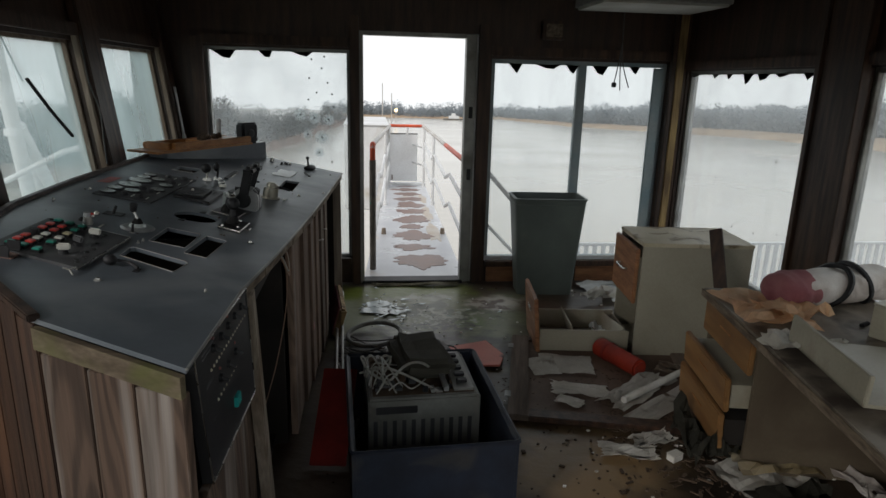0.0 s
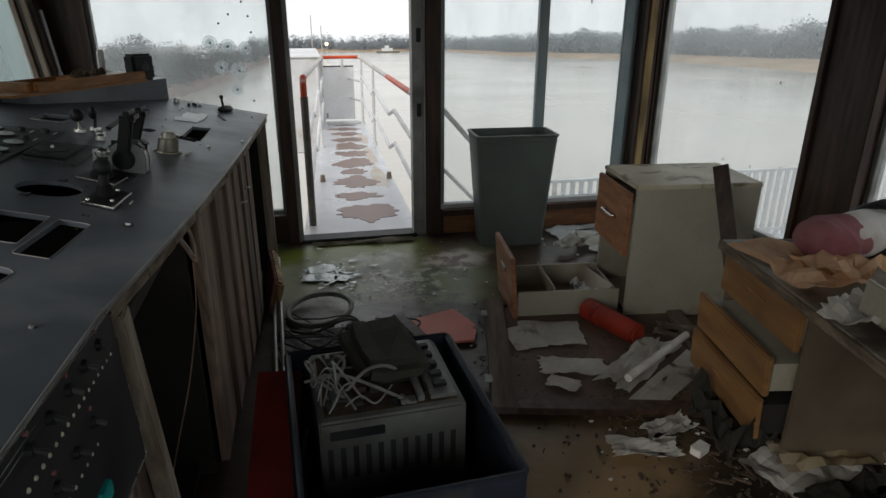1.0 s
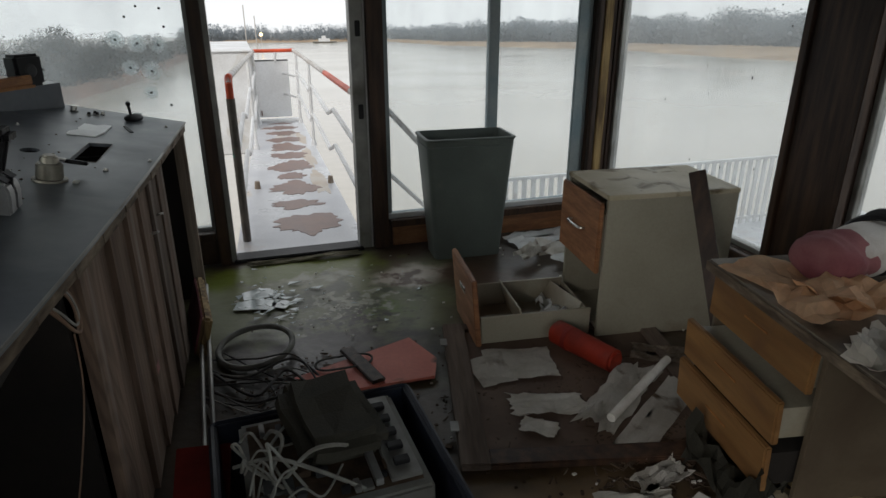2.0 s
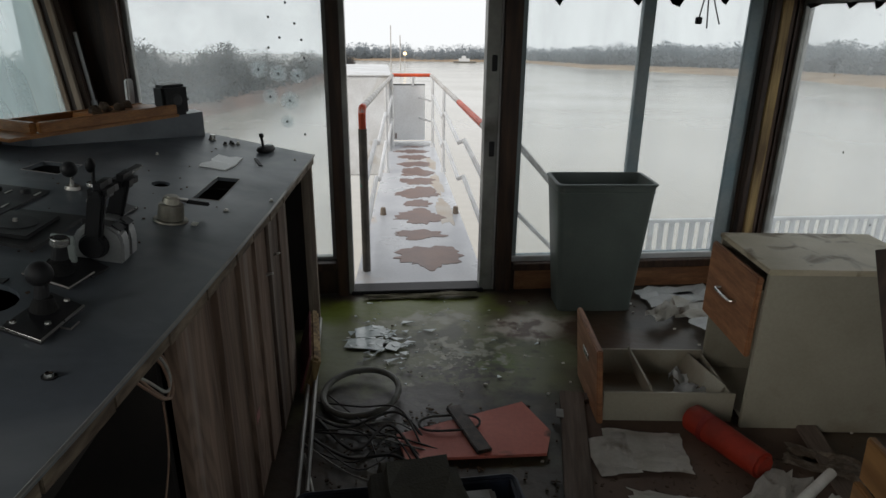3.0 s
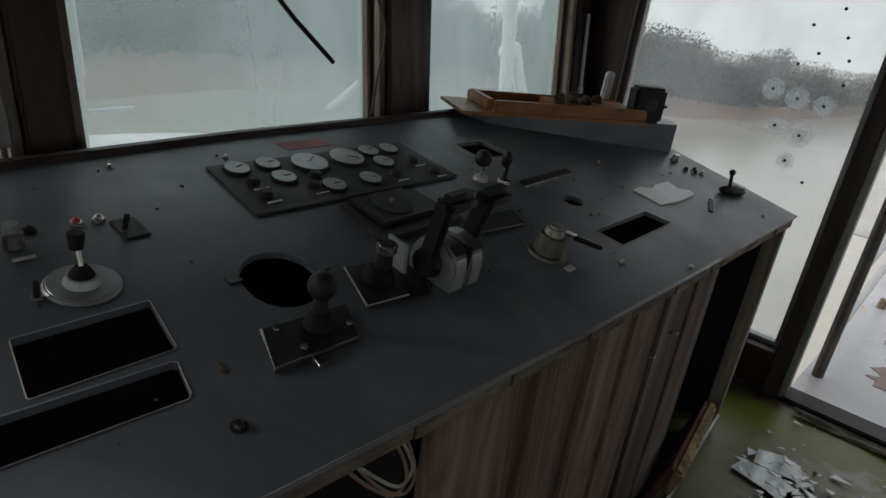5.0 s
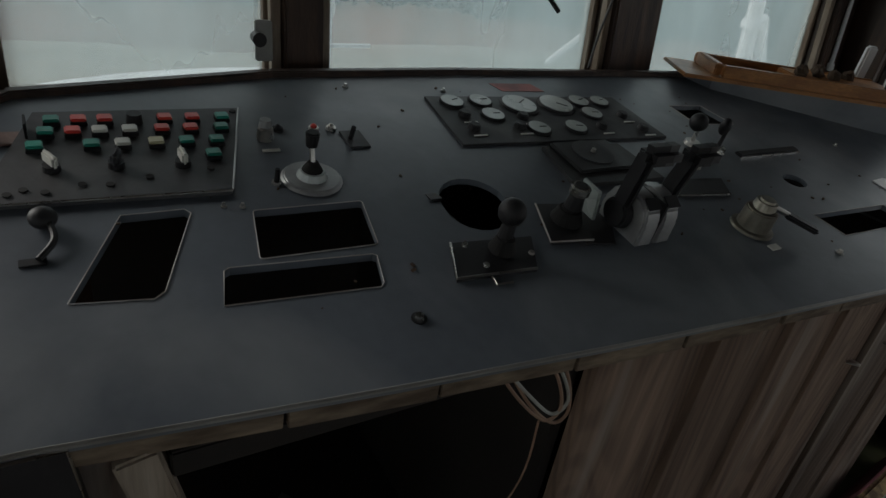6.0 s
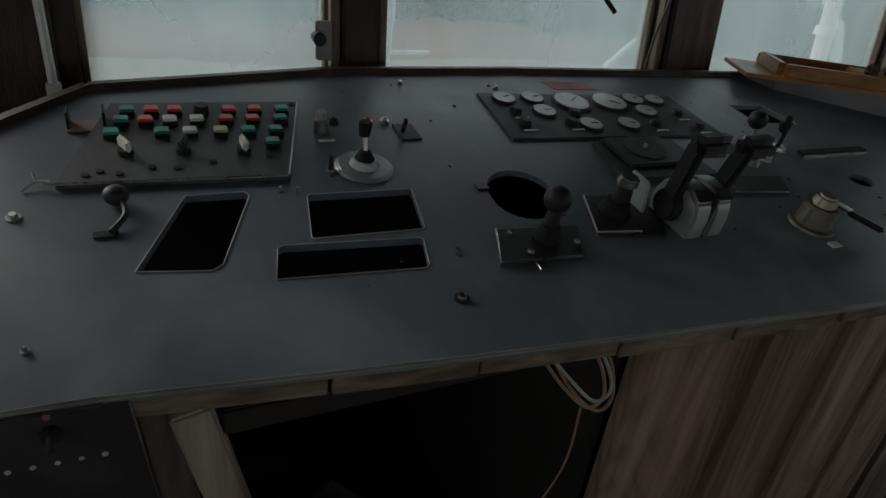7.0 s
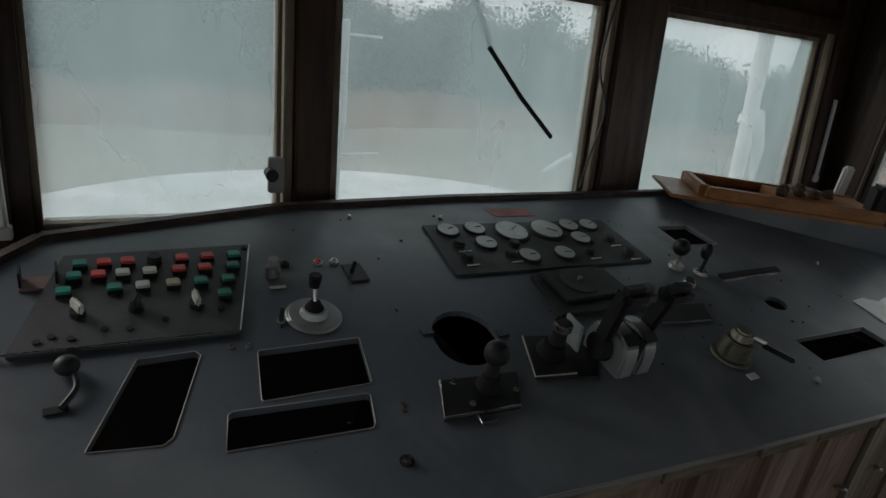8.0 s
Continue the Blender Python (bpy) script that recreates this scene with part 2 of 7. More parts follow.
def glow(name, colour, strength):
    mat = bpy.data.materials.new(name)
    mat.use_nodes = True
    b = mat.node_tree.nodes["Principled BSDF"]
    b.inputs["Base Color"].default_value = (*colour, 1)
    b.inputs["Emission Color"].default_value = (*colour, 1)
    b.inputs["Emission Strength"].default_value = strength
    return mat


DARKWOOD = material("dark_stained_wood", (0.075, 0.038, 0.022), (0.03, 0.016, 0.011), 0.5, scale=5, grain=40, stretch=(6, 6, 0.6), bump=0.3, own=0.25)
PANELLING = material("dark_panelling", (0.06, 0.03, 0.018), (0.028, 0.016, 0.011), 0.45, scale=4, grain=35, stretch=(5, 5, 0.5), bump=0.25, own=0.2)
PALEWOOD = material("worn_yellow_wood", (0.45, 0.31, 0.13), (0.14, 0.09, 0.045), 0.7, scale=5, grain=40, stretch=(7, 7, 0.6), bump=0.4)
WEATHERED = material("weathered_boards", (0.14, 0.092, 0.066), (0.062, 0.038, 0.027), 0.85, scale=1.0, grain=10, stretch=(8, 8, 0.45), bump=0.5, mix=1.3, own=0.2, figure=0.4, dirt=(0.3, 0.265, 0.24), dirt_scale=1.3, dirt_at=(0.53, 0.72), streak=True)
GREYBOARD = material("grey_worn_timber", (0.31, 0.26, 0.21), (0.17, 0.125, 0.09), 0.85, scale=2.5, grain=14, stretch=(8, 8, 0.6), bump=0.4)
FRONTBOARDS = material("brown_weathered_boards", (0.25, 0.175, 0.13), (0.06, 0.036, 0.025), 0.85, scale=1.0, grain=10, stretch=(8, 8, 0.4), bump=0.55, mix=1.2, own=0.4, figure=0.22, dirt=(0.27, 0.225, 0.19), dirt_scale=1.6, dirt_at=(0.54, 0.7), streak=True)
TRIMWOOD = material("console_edge_wood", (0.22, 0.17, 0.12), (0.09, 0.065, 0.045), 0.8, scale=8, grain=30, stretch=(5, 1, 5), bump=0.6)
MOSSRAIL = material("mossy_end_rail", (0.19, 0.145, 0.1), (0.1, 0.075, 0.05), 0.85, scale=3, grain=14, stretch=(0.8, 8, 8), bump=0.5, dirt=(0.1, 0.105, 0.03), dirt_scale=4, dirt_at=(0.5, 0.65))
LAMINATE = material("blue_grey_laminate", (0.122, 0.14, 0.163), (0.094, 0.109, 0.128), 0.38, scale=5, grain=45, bump=0.02, spec=0.5, mix=0.9, dirt=(0.23, 0.247, 0.262), dirt_scale=2.6, dirt_at=(0.47, 0.76))
# near-black boards: the shade inside console and drawer is put into the colour
SHADEBLACK = material("boards_shade_in_colour", (0.012, 0.01, 0.009), (0.022, 0.018, 0.015), 0.9, scale=5, grain=40)
STILE = material("muddy_door_stile", (0.17, 0.13, 0.105), (0.1, 0.072, 0.055), 0.8, scale=2, grain=12, stretch=(8, 0.6, 8), bump=0.3)
# beige darkened for the desk panels: their shade is put into the colour
DESKBOARD = material("brown_beige_shaded_board", (0.15, 0.12, 0.085), (0.11, 0.086, 0.058), 0.6, scale=2.2, grain=60, bump=0.03, dirt=(0.08, 0.058, 0.04), dirt_scale=2.4, dirt_at=(0.5, 0.74))
BLACKPLATE = material("black_panel", (0.016, 0.016, 0.018), (0.03, 0.03, 0.032), 0.45, scale=5, grain=90, bump=0.08, dirt=(0.07, 0.07, 0.07), dirt_scale=4, dirt_at=(0.55, 0.85))
GAUGEPLATE = material("gauge_panel", (0.06, 0.062, 0.066), (0.035, 0.036, 0.04), 0.55, scale=6, grain=90, bump=0.1, dirt=(0.12, 0.12, 0.12), dirt_scale=5, dirt_at=(0.5, 0.8))
BLACKPLASTIC = material("black_plastic", (0.014, 0.014, 0.016), (0.024, 0.024, 0.026), 0.5, scale=12, grain=120, bump=0.05, spec=0.25)
RUBBER = material("black_rubber", (0.011, 0.011, 0.012), (0.02, 0.019, 0.018), 0.8, scale=8, grain=80, spec=0.2)
CHROME = material("dull_chrome", (0.62, 0.62, 0.6), (0.4, 0.38, 0.35), 0.28, metal=1.0, scale=14, grain=90, bump=0.05)
DULLSTEEL = material("dull_brassy_steel", (0.34, 0.32, 0.27), (0.2, 0.185, 0.155), 0.4, metal=1.0, scale=14, grain=90, bump=0.05)
CASTGREY = material("cast_grey_metal", (0.42, 0.43, 0.43), (0.28, 0.28, 0.28), 0.42, metal=0.55, scale=9, grain=120, bump=0.1)
ALU = material("grey_aluminium", (0.38, 0.38, 0.36), (0.24, 0.24, 0.23), 0.5, metal=0.5, scale=5, grain=50, bump=0.1, dirt=(0.1, 0.085, 0.07), dirt_scale=3, dirt_at=(0.55, 0.75))
BLUEFRAME = material("blue_grey_frame", (0.2, 0.27, 0.3), (0.3, 0.34, 0.35), 0.55, metal=0.2, scale=4, grain=60)
WHITEPAINT = material("white_paint", (0.68, 0.69, 0.7), (0.56, 0.56, 0.56), 0.5, scale=4, grain=60, bump=0.12, dirt=(0.42, 0.38, 0.32), dirt_scale=3, dirt_at=(0.62, 0.8))
DECKPAINT = material("white_deck_paint", (0.58, 0.59, 0.61), (0.48, 0.49, 0.52), 0.3, scale=3, grain=60, bump=0.15, spec=0.5, dirt=(0.5, 0.38, 0.26), dirt_scale=2.2, dirt_at=(0.6, 0.8))
RUSTPATCH = material("rust_brown_deck", (0.16, 0.1, 0.088), (0.23, 0.15, 0.125), 0.35, scale=7, grain=70, bump=0.3)
REDPAINT = material("orange_red_paint", (0.62, 0.075, 0.02), (0.45, 0.06, 0.02), 0.45, scale=10, grain=80)
RAILBARE = material("bare_grey_rail", (0.52, 0.51, 0.5), (0.34, 0.31, 0.28), 0.5, scale=10, grain=60)
POSTDARK = material("tarnished_post", (0.06, 0.055, 0.05), (0.15, 0.13, 0.11), 0.6, scale=8, grain=50, dirt=(0.06, 0.2, 0.15), dirt_scale=6, dirt_at=(0.6, 0.65))
BINGREY = material("grey_green_plastic", (0.12, 0.142, 0.13), (0.09, 0.108, 0.1), 0.5, scale=3, grain=110, bump=0.06, dirt=(0.15, 0.15, 0.135), dirt_scale=4, dirt_at=(0.6, 0.8))
BEIGE = material("beige_steel", (0.36, 0.335, 0.265), (0.29, 0.265, 0.205), 0.45, scale=2.2, grain=90, bump=0.02, dirt=(0.15, 0.105, 0.065), dirt_scale=2.2, dirt_at=(0.52, 0.76))
STAINED = material("stained_beige_top", (0.54, 0.48, 0.36), (0.42, 0.37, 0.26), 0.5, scale=4, grain=80, dirt=(0.15, 0.11, 0.06), dirt_scale=7, dirt_at=(0.53, 0.64))
DRAWERWOOD = material("brown_drawer_veneer", (0.36, 0.17, 0.08), (0.22, 0.1, 0.05), 0.45, scale=4, grain=30, stretch=(1, 1, 7), bump=0.15)
OAK = material("golden_oak", (0.3, 0.16, 0.06), (0.19, 0.095, 0.036), 0.5, scale=3, grain=12, stretch=(5, 0.8, 5), bump=0.1, dirt=(0.17, 0.085, 0.04), dirt_scale=4, dirt_at=(0.54, 0.74))
DESKTOP = material("dirty_desk_top", (0.25, 0.22, 0.18), (0.15, 0.12, 0.09), 0.55, scale=5, grain=50, dirt=(0.06, 0.045, 0.035), dirt_scale=5, dirt_at=(0.5, 0.65))
TRAYWOOD = material("orange_varnished_wood", (0.48, 0.215, 0.065), (0.3, 0.125, 0.04), 0.4, scale=5, grain=30, stretch=(2, 2, 8), bump=0.2)
PAPER = material("soiled_paper", (0.82, 0.8, 0.76), (0.66, 0.63, 0.57), 0.85, scale=7, grain=60, dirt=(0.25, 0.2, 0.15), dirt_scale=7, dirt_at=(0.6, 0.74))
RAG = material("grey_rag", (0.74, 0.72, 0.68), (0.56, 0.53, 0.48), 0.95, scale=9, grain=140, bump=0.3, dirt=(0.18, 0.13, 0.09), dirt_scale=8, dirt_at=(0.58, 0.7))
TANPAPER = material("tan_folder", (0.88, 0.64, 0.42), (0.78, 0.52, 0.32), 0.75, scale=6, grain=60, dirt=(0.45, 0.24, 0.14), dirt_scale=7, dirt_at=(0.64, 0.8))
ORANGE = material("orange_red_vinyl", (0.34, 0.028, 0.011), (0.2, 0.018, 0.008), 0.6, scale=8, grain=60, dirt=(0.12, 0.03, 0.02), dirt_scale=6, dirt_at=(0.55, 0.75))
REDCLOTH = material("dark_red_board", (0.25, 0.02, 0.014), (0.14, 0.012, 0.009), 0.6, scale=6, grain=60)
PINK = material("faded_red_panel", (0.64, 0.18, 0.13), (0.55, 0.15, 0.11), 0.5, scale=5, grain=60, dirt=(0.12, 0.06, 0.04), dirt_scale=5, dirt_at=(0.62, 0.7))
CLOTHRED = material("maroon_cloth", (0.2, 0.055, 0.068), (0.29, 0.12, 0.13), 0.95, scale=8, grain=150, bump=0.3)
CLOTHWHITE = material("white_cloth", (0.66, 0.63, 0.6), (0.5, 0.44, 0.4), 0.95, scale=7, grain=150, bump=0.3, dirt=(0.25, 0.2, 0.17), dirt_scale=6, dirt_at=(0.58, 0.72))
CRATEBLUE = material("dark_blue_crate", (0.022, 0.03, 0.05), (0.015, 0.018, 0.028), 0.5, scale=6, grain=70, dirt=(0.06, 0.055, 0.05), dirt_scale=5, dirt_at=(0.58, 0.75))
DEVICE = material("grey_instrument_case", (0.23, 0.235, 0.22), (0.14, 0.14, 0.125), 0.5, scale=6, grain=80, dirt=(0.075, 0.062, 0.05), dirt_scale=5, dirt_at=(0.52, 0.66))
BLACKCLOTH = material("black_foam", (0.042, 0.04, 0.031), (0.06, 0.056, 0.043), 0.95, scale=10, grain=160, bump=0.5)
WIREPALE = material("pale_cable", (0.42, 0.43, 0.4), (0.28, 0.27, 0.24), 0.5, scale=20, grain=90)
WIREDARK = material("dark_cable", (0.04, 0.04, 0.042), (0.09, 0.085, 0.08), 0.55, scale=20, grain=90)
COPPER = material("brown_cable", (0.22, 0.13, 0.09), (0.3, 0.2, 0.14), 0.55, scale=20, grain=90)
GREENBTN = material("green_button", (0.03, 0.31, 0.235), (0.022, 0.23, 0.17), 0.35, scale=30, grain=120, own=0.2)
REDBTN = material("red_button", (0.7, 0.07, 0.05), (0.56, 0.052, 0.04), 0.35, scale=30, grain=120, own=0.2)
WHITEBTN = material("white_button", (0.7, 0.7, 0.65), (0.58, 0.58, 0.53), 0.4, scale=30, grain=120)
CREAMBTN = material("cream_button", (0.58, 0.56, 0.36), (0.5, 0.46, 0.3), 0.4, scale=30, grain=120)
DIALFACE = material("pale_dial", (0.5, 0.55, 0.54), (0.38, 0.42, 0.41), 0.25, scale=12, grain=90, spec=0.7)
SOIL = material("leaf_litter", (0.055, 0.035, 0.024), (0.11, 0.075, 0.05), 0.95, scale=15, grain=60, bump=0.8)
TEAL = material("teal_switch", (0.02, 0.38, 0.36), (0.02, 0.3, 0.28), 0.4, scale=20, grain=90)
LABELRED = material("faded_red_label", (0.36, 0.11, 0.1), (0.22, 0.1, 0.1), 0.6, scale=20, grain=90)
LAMPPANEL = material("dull_white_diffuser", (0.5, 0.5, 0.46), (0.38, 0.37, 0.33), 0.6, scale=4, grain=50)
CEILING = material("dark_ceiling_boards", (0.05, 0.026, 0.017), (0.025, 0.014, 0.01), 0.6, scale=4, grain=35, stretch=(5, 0.5, 5), bump=0.25)
CHIPGLASS = material("broken_glass", (0.55, 0.62, 0.63), (0.7, 0.76, 0.76), 0.06, scale=20, grain=60, bump=0.02, spec=1.0)


def twigs(name, colour, other):
    """Thin stuff, as bare twigs or torn film: light falls on it and through it alike."""
    mat = bpy.data.materials.new(name)
    mat.use_nodes = True
    nt = mat.node_tree
    nt.nodes.clear()
    out = nt.nodes.new("ShaderNodeOutputMaterial")
    df, tl, mx = nt.nodes.new("ShaderNodeBsdfDiffuse"), nt.nodes.new("ShaderNodeBsdfTranslucent"), nt.nodes.new("ShaderNodeMixShader")
    mx.inputs[0].default_value = 0.5
    co, nz, cm = nt.nodes.new("ShaderNodeTexCoord"), nt.nodes.new("ShaderNodeTexNoise"), nt.nodes.new("ShaderNodeMix")
    cm.data_type = "RGBA"
    nz.inputs["Scale"].default_value = 0.09
    cm.inputs[6].default_value, cm.inputs[7].default_value = (*colour, 1), (*other, 1)
    nt.links.new(co.outputs["Object"], nz.inputs["Vector"])
    nt.links.new(nz.outputs[0], cm.inputs[0])
    for s in (df, tl):
        nt.links.new(cm.outputs[2], s.inputs[0])
    nt.links.new(df.outputs[0], mx.inputs[1])
    nt.links.new(tl.outputs[0], mx.inputs[2])
    nt.links.new(mx.outputs[0], out.inputs[0])
    return mat


GLASS_FRONT = glass("fogged_glass", 0.38, (0.54, 0.67, 0.69), spread=0.22, scale=1.3, stretch=(1, 1, 0.4))
GLASS_SPOT = glass("spotted_glass", 0.2, (0.8, 0.85, 0.87), spread=0.1, scale=2.2)
GLASS_CLEAR = glass("streaked_glass", 0.13, (0.8, 0.84, 0.86), spread=0.06, scale=2.5, stretch=(2, 2, 0.5))

GLASS_BARE = glass("bare_glass", 0.02, (0.8, 0.84, 0.85), spread=0.02)
GLASS_EAST = glass("milky_glass", 0.2, (0.84, 0.86, 0.86), spread=0.08, scale=1.6)

# ---------- the wheelhouse ----------
CEIL = 2.12
SOUTH = -5.4
WEST, EAST = -1.25, 2.45


def make_floor():
    rng = random.Random(3)
    bm = sheet(WEST - 0.1, EAST + 0.1, SOUTH - 0.1, 0.06, 60, 90, lambda x, y: 0.006 * noise.noise(Vector((x * 2.2, y * 2.2, 0))) - 0.004)
    mat = material("wet_dirty_floor", (0.085, 0.058, 0.036), (0.035, 0.025, 0.018), 0.38, scale=2.6, grain=18, bump=0.8, mix=0.8, spec=0.45)
    nt = mat.node_tree
    bsdf = next(n for n in nt.nodes if n.type == "BSDF_PRINCIPLED")
    old = bsdf.inputs["Base Color"].links[0].from_socket
    co = nt.nodes.new("ShaderNodeTexCoord")

    def patch(centre, size, low, high, colour, noisy, last):
        mp = nt.nodes.new("ShaderNodeVectorMath")
        mp.operation = "SUBTRACT"
        mp.inputs[1].default_value = centre
        nt.links.new(co.outputs["Object"], mp.inputs[0])
        sc = nt.nodes.new("ShaderNodeVectorMath")
        sc.operation = "DIVIDE"
        sc.inputs[1].default_value = size
        nt.links.new(mp.outputs[0], sc.inputs[0])
        ln = nt.nodes.new("ShaderNodeVectorMath")
        ln.operation = "LENGTH"
        nt.links.new(sc.outputs[0], ln.inputs[0])
        nz = nt.nodes.new("ShaderNodeTexNoise")
        nz.inputs["Scale"].default_value, nz.inputs["Detail"].default_value = noisy, 8.0
        nt.links.new(co.outputs["Object"], nz.inputs["Vector"])
        ad = nt.nodes.new("ShaderNodeMath")
        ad.operation = "MULTIPLY_ADD"
        ad.inputs[1].default_value = 1.6
        nt.links.new(nz.outputs[0], ad.inputs[0])
        nt.links.new(ln.outputs["Value"], ad.inputs[2])
        mr = nt.nodes.new("ShaderNodeMapRange")
        mr.inputs[1].default_value, mr.inputs[2].default_value, mr.inputs[3].default_value, mr.inputs[4].default_value = low, high, 1.0, 0.0
        nt.links.new(ad.outputs[0], mr.inputs[0])
        mx = nt.nodes.new("ShaderNodeMix")
        mx.data_type = "RGBA"
        mx.inputs[7].default_value = (*colour, 1)
        nt.links.new(mr.outputs[0], mx.inputs[0])
        nt.links.new(last, mx.inputs[6])
        return mx.outputs[2]

    last = patch((0.45, -0.75, 0), (1.0, 0.75, 1), 1.2, 1.9, (0.155, 0.165, 0.08), 3.0, old)
    last = patch((0.3, -0.22, 0), (0.75, 0.22, 1), 1.35, 1.75, (0.115, 0.14, 0.014), 6.0, last)
    last = patch((1.0, -2.65, 0), (0.45, 0.7, 1), 1.2, 1.8, (0.27, 0.175, 0.085), 3.0, last)
    last = patch((1.0, -0.5, 0), (0.34, 0.22, 1), 1.2, 1.6, (0.46, 0.41, 0.35), 5.0, last)
    last = patch((0.75, -0.85, 0), (0.3, 0.2, 1), 1.1, 1.5, (0.12, 0.16, 0.035), 9.0, last)
    last = patch((0.5, -0.35, 0), (0.5, 0.2, 1), 0.95, 1.25, (0.27, 0.27, 0.2), 12.0, last)
    last = patch((0.35, -1.3, 0), (0.8, 0.4, 1), 1.3, 1.7, (0.028, 0.02, 0.015), 7.0, last)
    last = patch((1.5, -2.75, 0), (0.5, 0.35, 1), 1.15, 1.7, (0.022, 0.017, 0.013), 6.0, last)
    last = patch((0.5, -0.7, 0), (1.2, 1.0, 1), 0.86, 1.1, (0.05, 0.055, 0.022), 8.0, last)
    last = patch((0.6, -0.75, 0), (1.3, 1.0, 1), 0.74, 0.9, (0.32, 0.32, 0.25), 15.0, last)
    last = patch((0.95, -0.5, 0), (0.5, 0.5, 1), 0.85, 1.05, (0.1, 0.055, 0.035), 9.0, last)
    last = patch((1.35, -0.75, 0), (0.4, 0.5, 1), 1.25, 1.6, (0.075, 0.042, 0.026), 5.0, last)
    last = patch((0.55, -0.95, 0), (0.9, 0.5, 1), 0.8, 0.98, (0.03, 0.024, 0.016), 22.0, last)
    last = patch((0.5, -0.8, 0), (1.0, 0.8, 1), 0.68, 0.8, (0.4, 0.39, 0.31), 34.0, last)
    nt.links.new(last, bsdf.inputs["Base Color"])
    floor = solid("floor", bm, mat, "wet mossy brown floor strewn with debris", "floor", "structure")
    part("floor_bed", box(WEST - 0.1, EAST + 0.1, SOUTH - 0.1, 0.05, -0.12, -0.02), DARKWOOD, floor)


make_floor()

# north wall, with the door and two windows
bm = bmesh.new()
for x0, x1, z0, z1 in ((WEST - 0.3, -1.06, 0, CEIL), (-1.06, -0.06, 0, 0.2), (-1.06, -0.06, 1.73, CEIL), (-0.06, 0.01, 0, CEIL), (0.01, 0.865, 1.865, CEIL), (0.865, 0.97, 0, CEIL), (0.97, 2.325, 0, 0.17), (0.97, 2.325, 1.7, CEIL), (2.325, EAST + 0.1, 0, CEIL)):
    box(x0, x1, 0.0, 0.09, z0, z1, 0, bm)
solid("wall_north", bm, PANELLING, "dark brown wood-panelled wall with doorway and windows", "wall", "structure")
# upper boards and low boards of the same wall
wall_trim = thing("trim", "dark stained board trim round the windows and door", "trim", (0, 0, 0), kind="structure")
for x0, x1, z0, z1, d in ((-1.14, -1.06, 0.2, 1.79, 0.035), (-1.14, -0.056, 1.745, 1.81, 0.03), (-0.055, 0.006, 0.0, 1.96, 0.045), (0.868, 0.96, 0.0, 1.93, 0.045), (0.962, 2.325, 1.72, 1.785, 0.03), (-1.058, -0.06, 0.16, 0.205, 0.05), (0.975, 2.32, 0.13, 0.175, 0.05), (2.328, 2.362, 0.0, 2.1, 0.05)):
    part("board", box(x0, x1, -d, -0.002, z0, z1, 0.004), DARKWOOD, wall_trim)
part("corner_board", box(2.364, 2.42, -0.06, -0.002, 0.0, 2.1, 0.004), PALEWOOD, wall_trim, "worn yellow wooden corner board")
part("corner_board", box(2.422, 2.448, -0.05, -0.002, 0.0, 2.1, 0.004), DARKWOOD, wall_trim)
part("low_board", box(1.72, 2.3, -0.022, -0.002, 0.0, 0.126, 0.003), DRAWERWOOD, wall_trim, "reddish brown low board under the window")
part("low_board", box(0.99, 1.7, -0.022, -0.002, 0.0, 0.126, 0.003), DRAWERWOOD, wall_trim)


def window(name, label, lo, hi, axis, at, pane, frame_mat, mullions=(), wide=0.03, lean=0.0, thick=0.05):
    """A window in a wall: a frame of bars, a sill and a pane for each light. lo, hi: the corners (along, z)."""
    (a0, z0), (a1, z1) = lo, hi
    win = thing(name, label, "window", (0, 0, 0), kind="structure")

    def bar(nm, b0, b1, y0, y1, deep=thick, mat=None):
        d0, d1 = at - deep / 2, at + deep / 2
        m = box(b0, b1, d0, d1, y0, y1, 0.003) if axis == "y" else box(d0, d1, b0, b1, y0, y1, 0.003)
        return part(nm, m, mat or frame_mat, win)

    for nm, b in (("window_frame", (a0, a0 + wide, z0, z1)), ("window_frame", (a1 - wide, a1, z0, z1)), ("window_frame", (a0 + wide, a1 - wide, z1 - wide, z1)), ("window_frame", (a0 + wide, a1 - wide, z0, z0 + wide))):
        bar(nm, *b)
    cuts = [a0 + wide, *mullions, a1 - wide]
    for c in mullions:
        bar("mullion", c - 0.033, c + 0.033, z0 + wide, z1 - wide)
    for p, q in zip(cuts, cuts[1:]):
        m = box(p, q, at - 0.003, at + 0.003, z0 + wide, z1 - wide) if axis == "y" else box(at - 0.003, at + 0.003, p, q, z0 + wide, z1 - wide)
        ob = part("pane", m, pane, win)
        ob.visible_shadow = pane is GLASS_FRONT
    return win


win_a = window("window_1", "dirty window with shot marks beside the open door", (-1.06, 0.2), (-0.06, 1.73), "y", 0.05, GLASS_SPOT, ALU, wide=0.022)
win_r = window("window_2", "wide sliding window with a grey metal mullion", (0.97, 0.17), (2.325, 1.7), "y", 0.05, GLASS_CLEAR, BLUEFRAME, (1.665,), wide=0.03)
part("window_sill", box(0.97, 2.325, 0.0, 0.024, 0.17, 0.205, 0.004), WHITEPAINT, win_r, "whitish sliding track")
part("sash", box(2.215, 2.29, 0.0, 0.024, 0.206, 1.665, 0.004), BLUEFRAME, win_r, "blue-grey sliding sash stile")
# torn scallops left hanging along the window heads


PELMET = twigs("torn_grey_film", (0.85, 0.85, 0.83), (0.6, 0.6, 0.58))


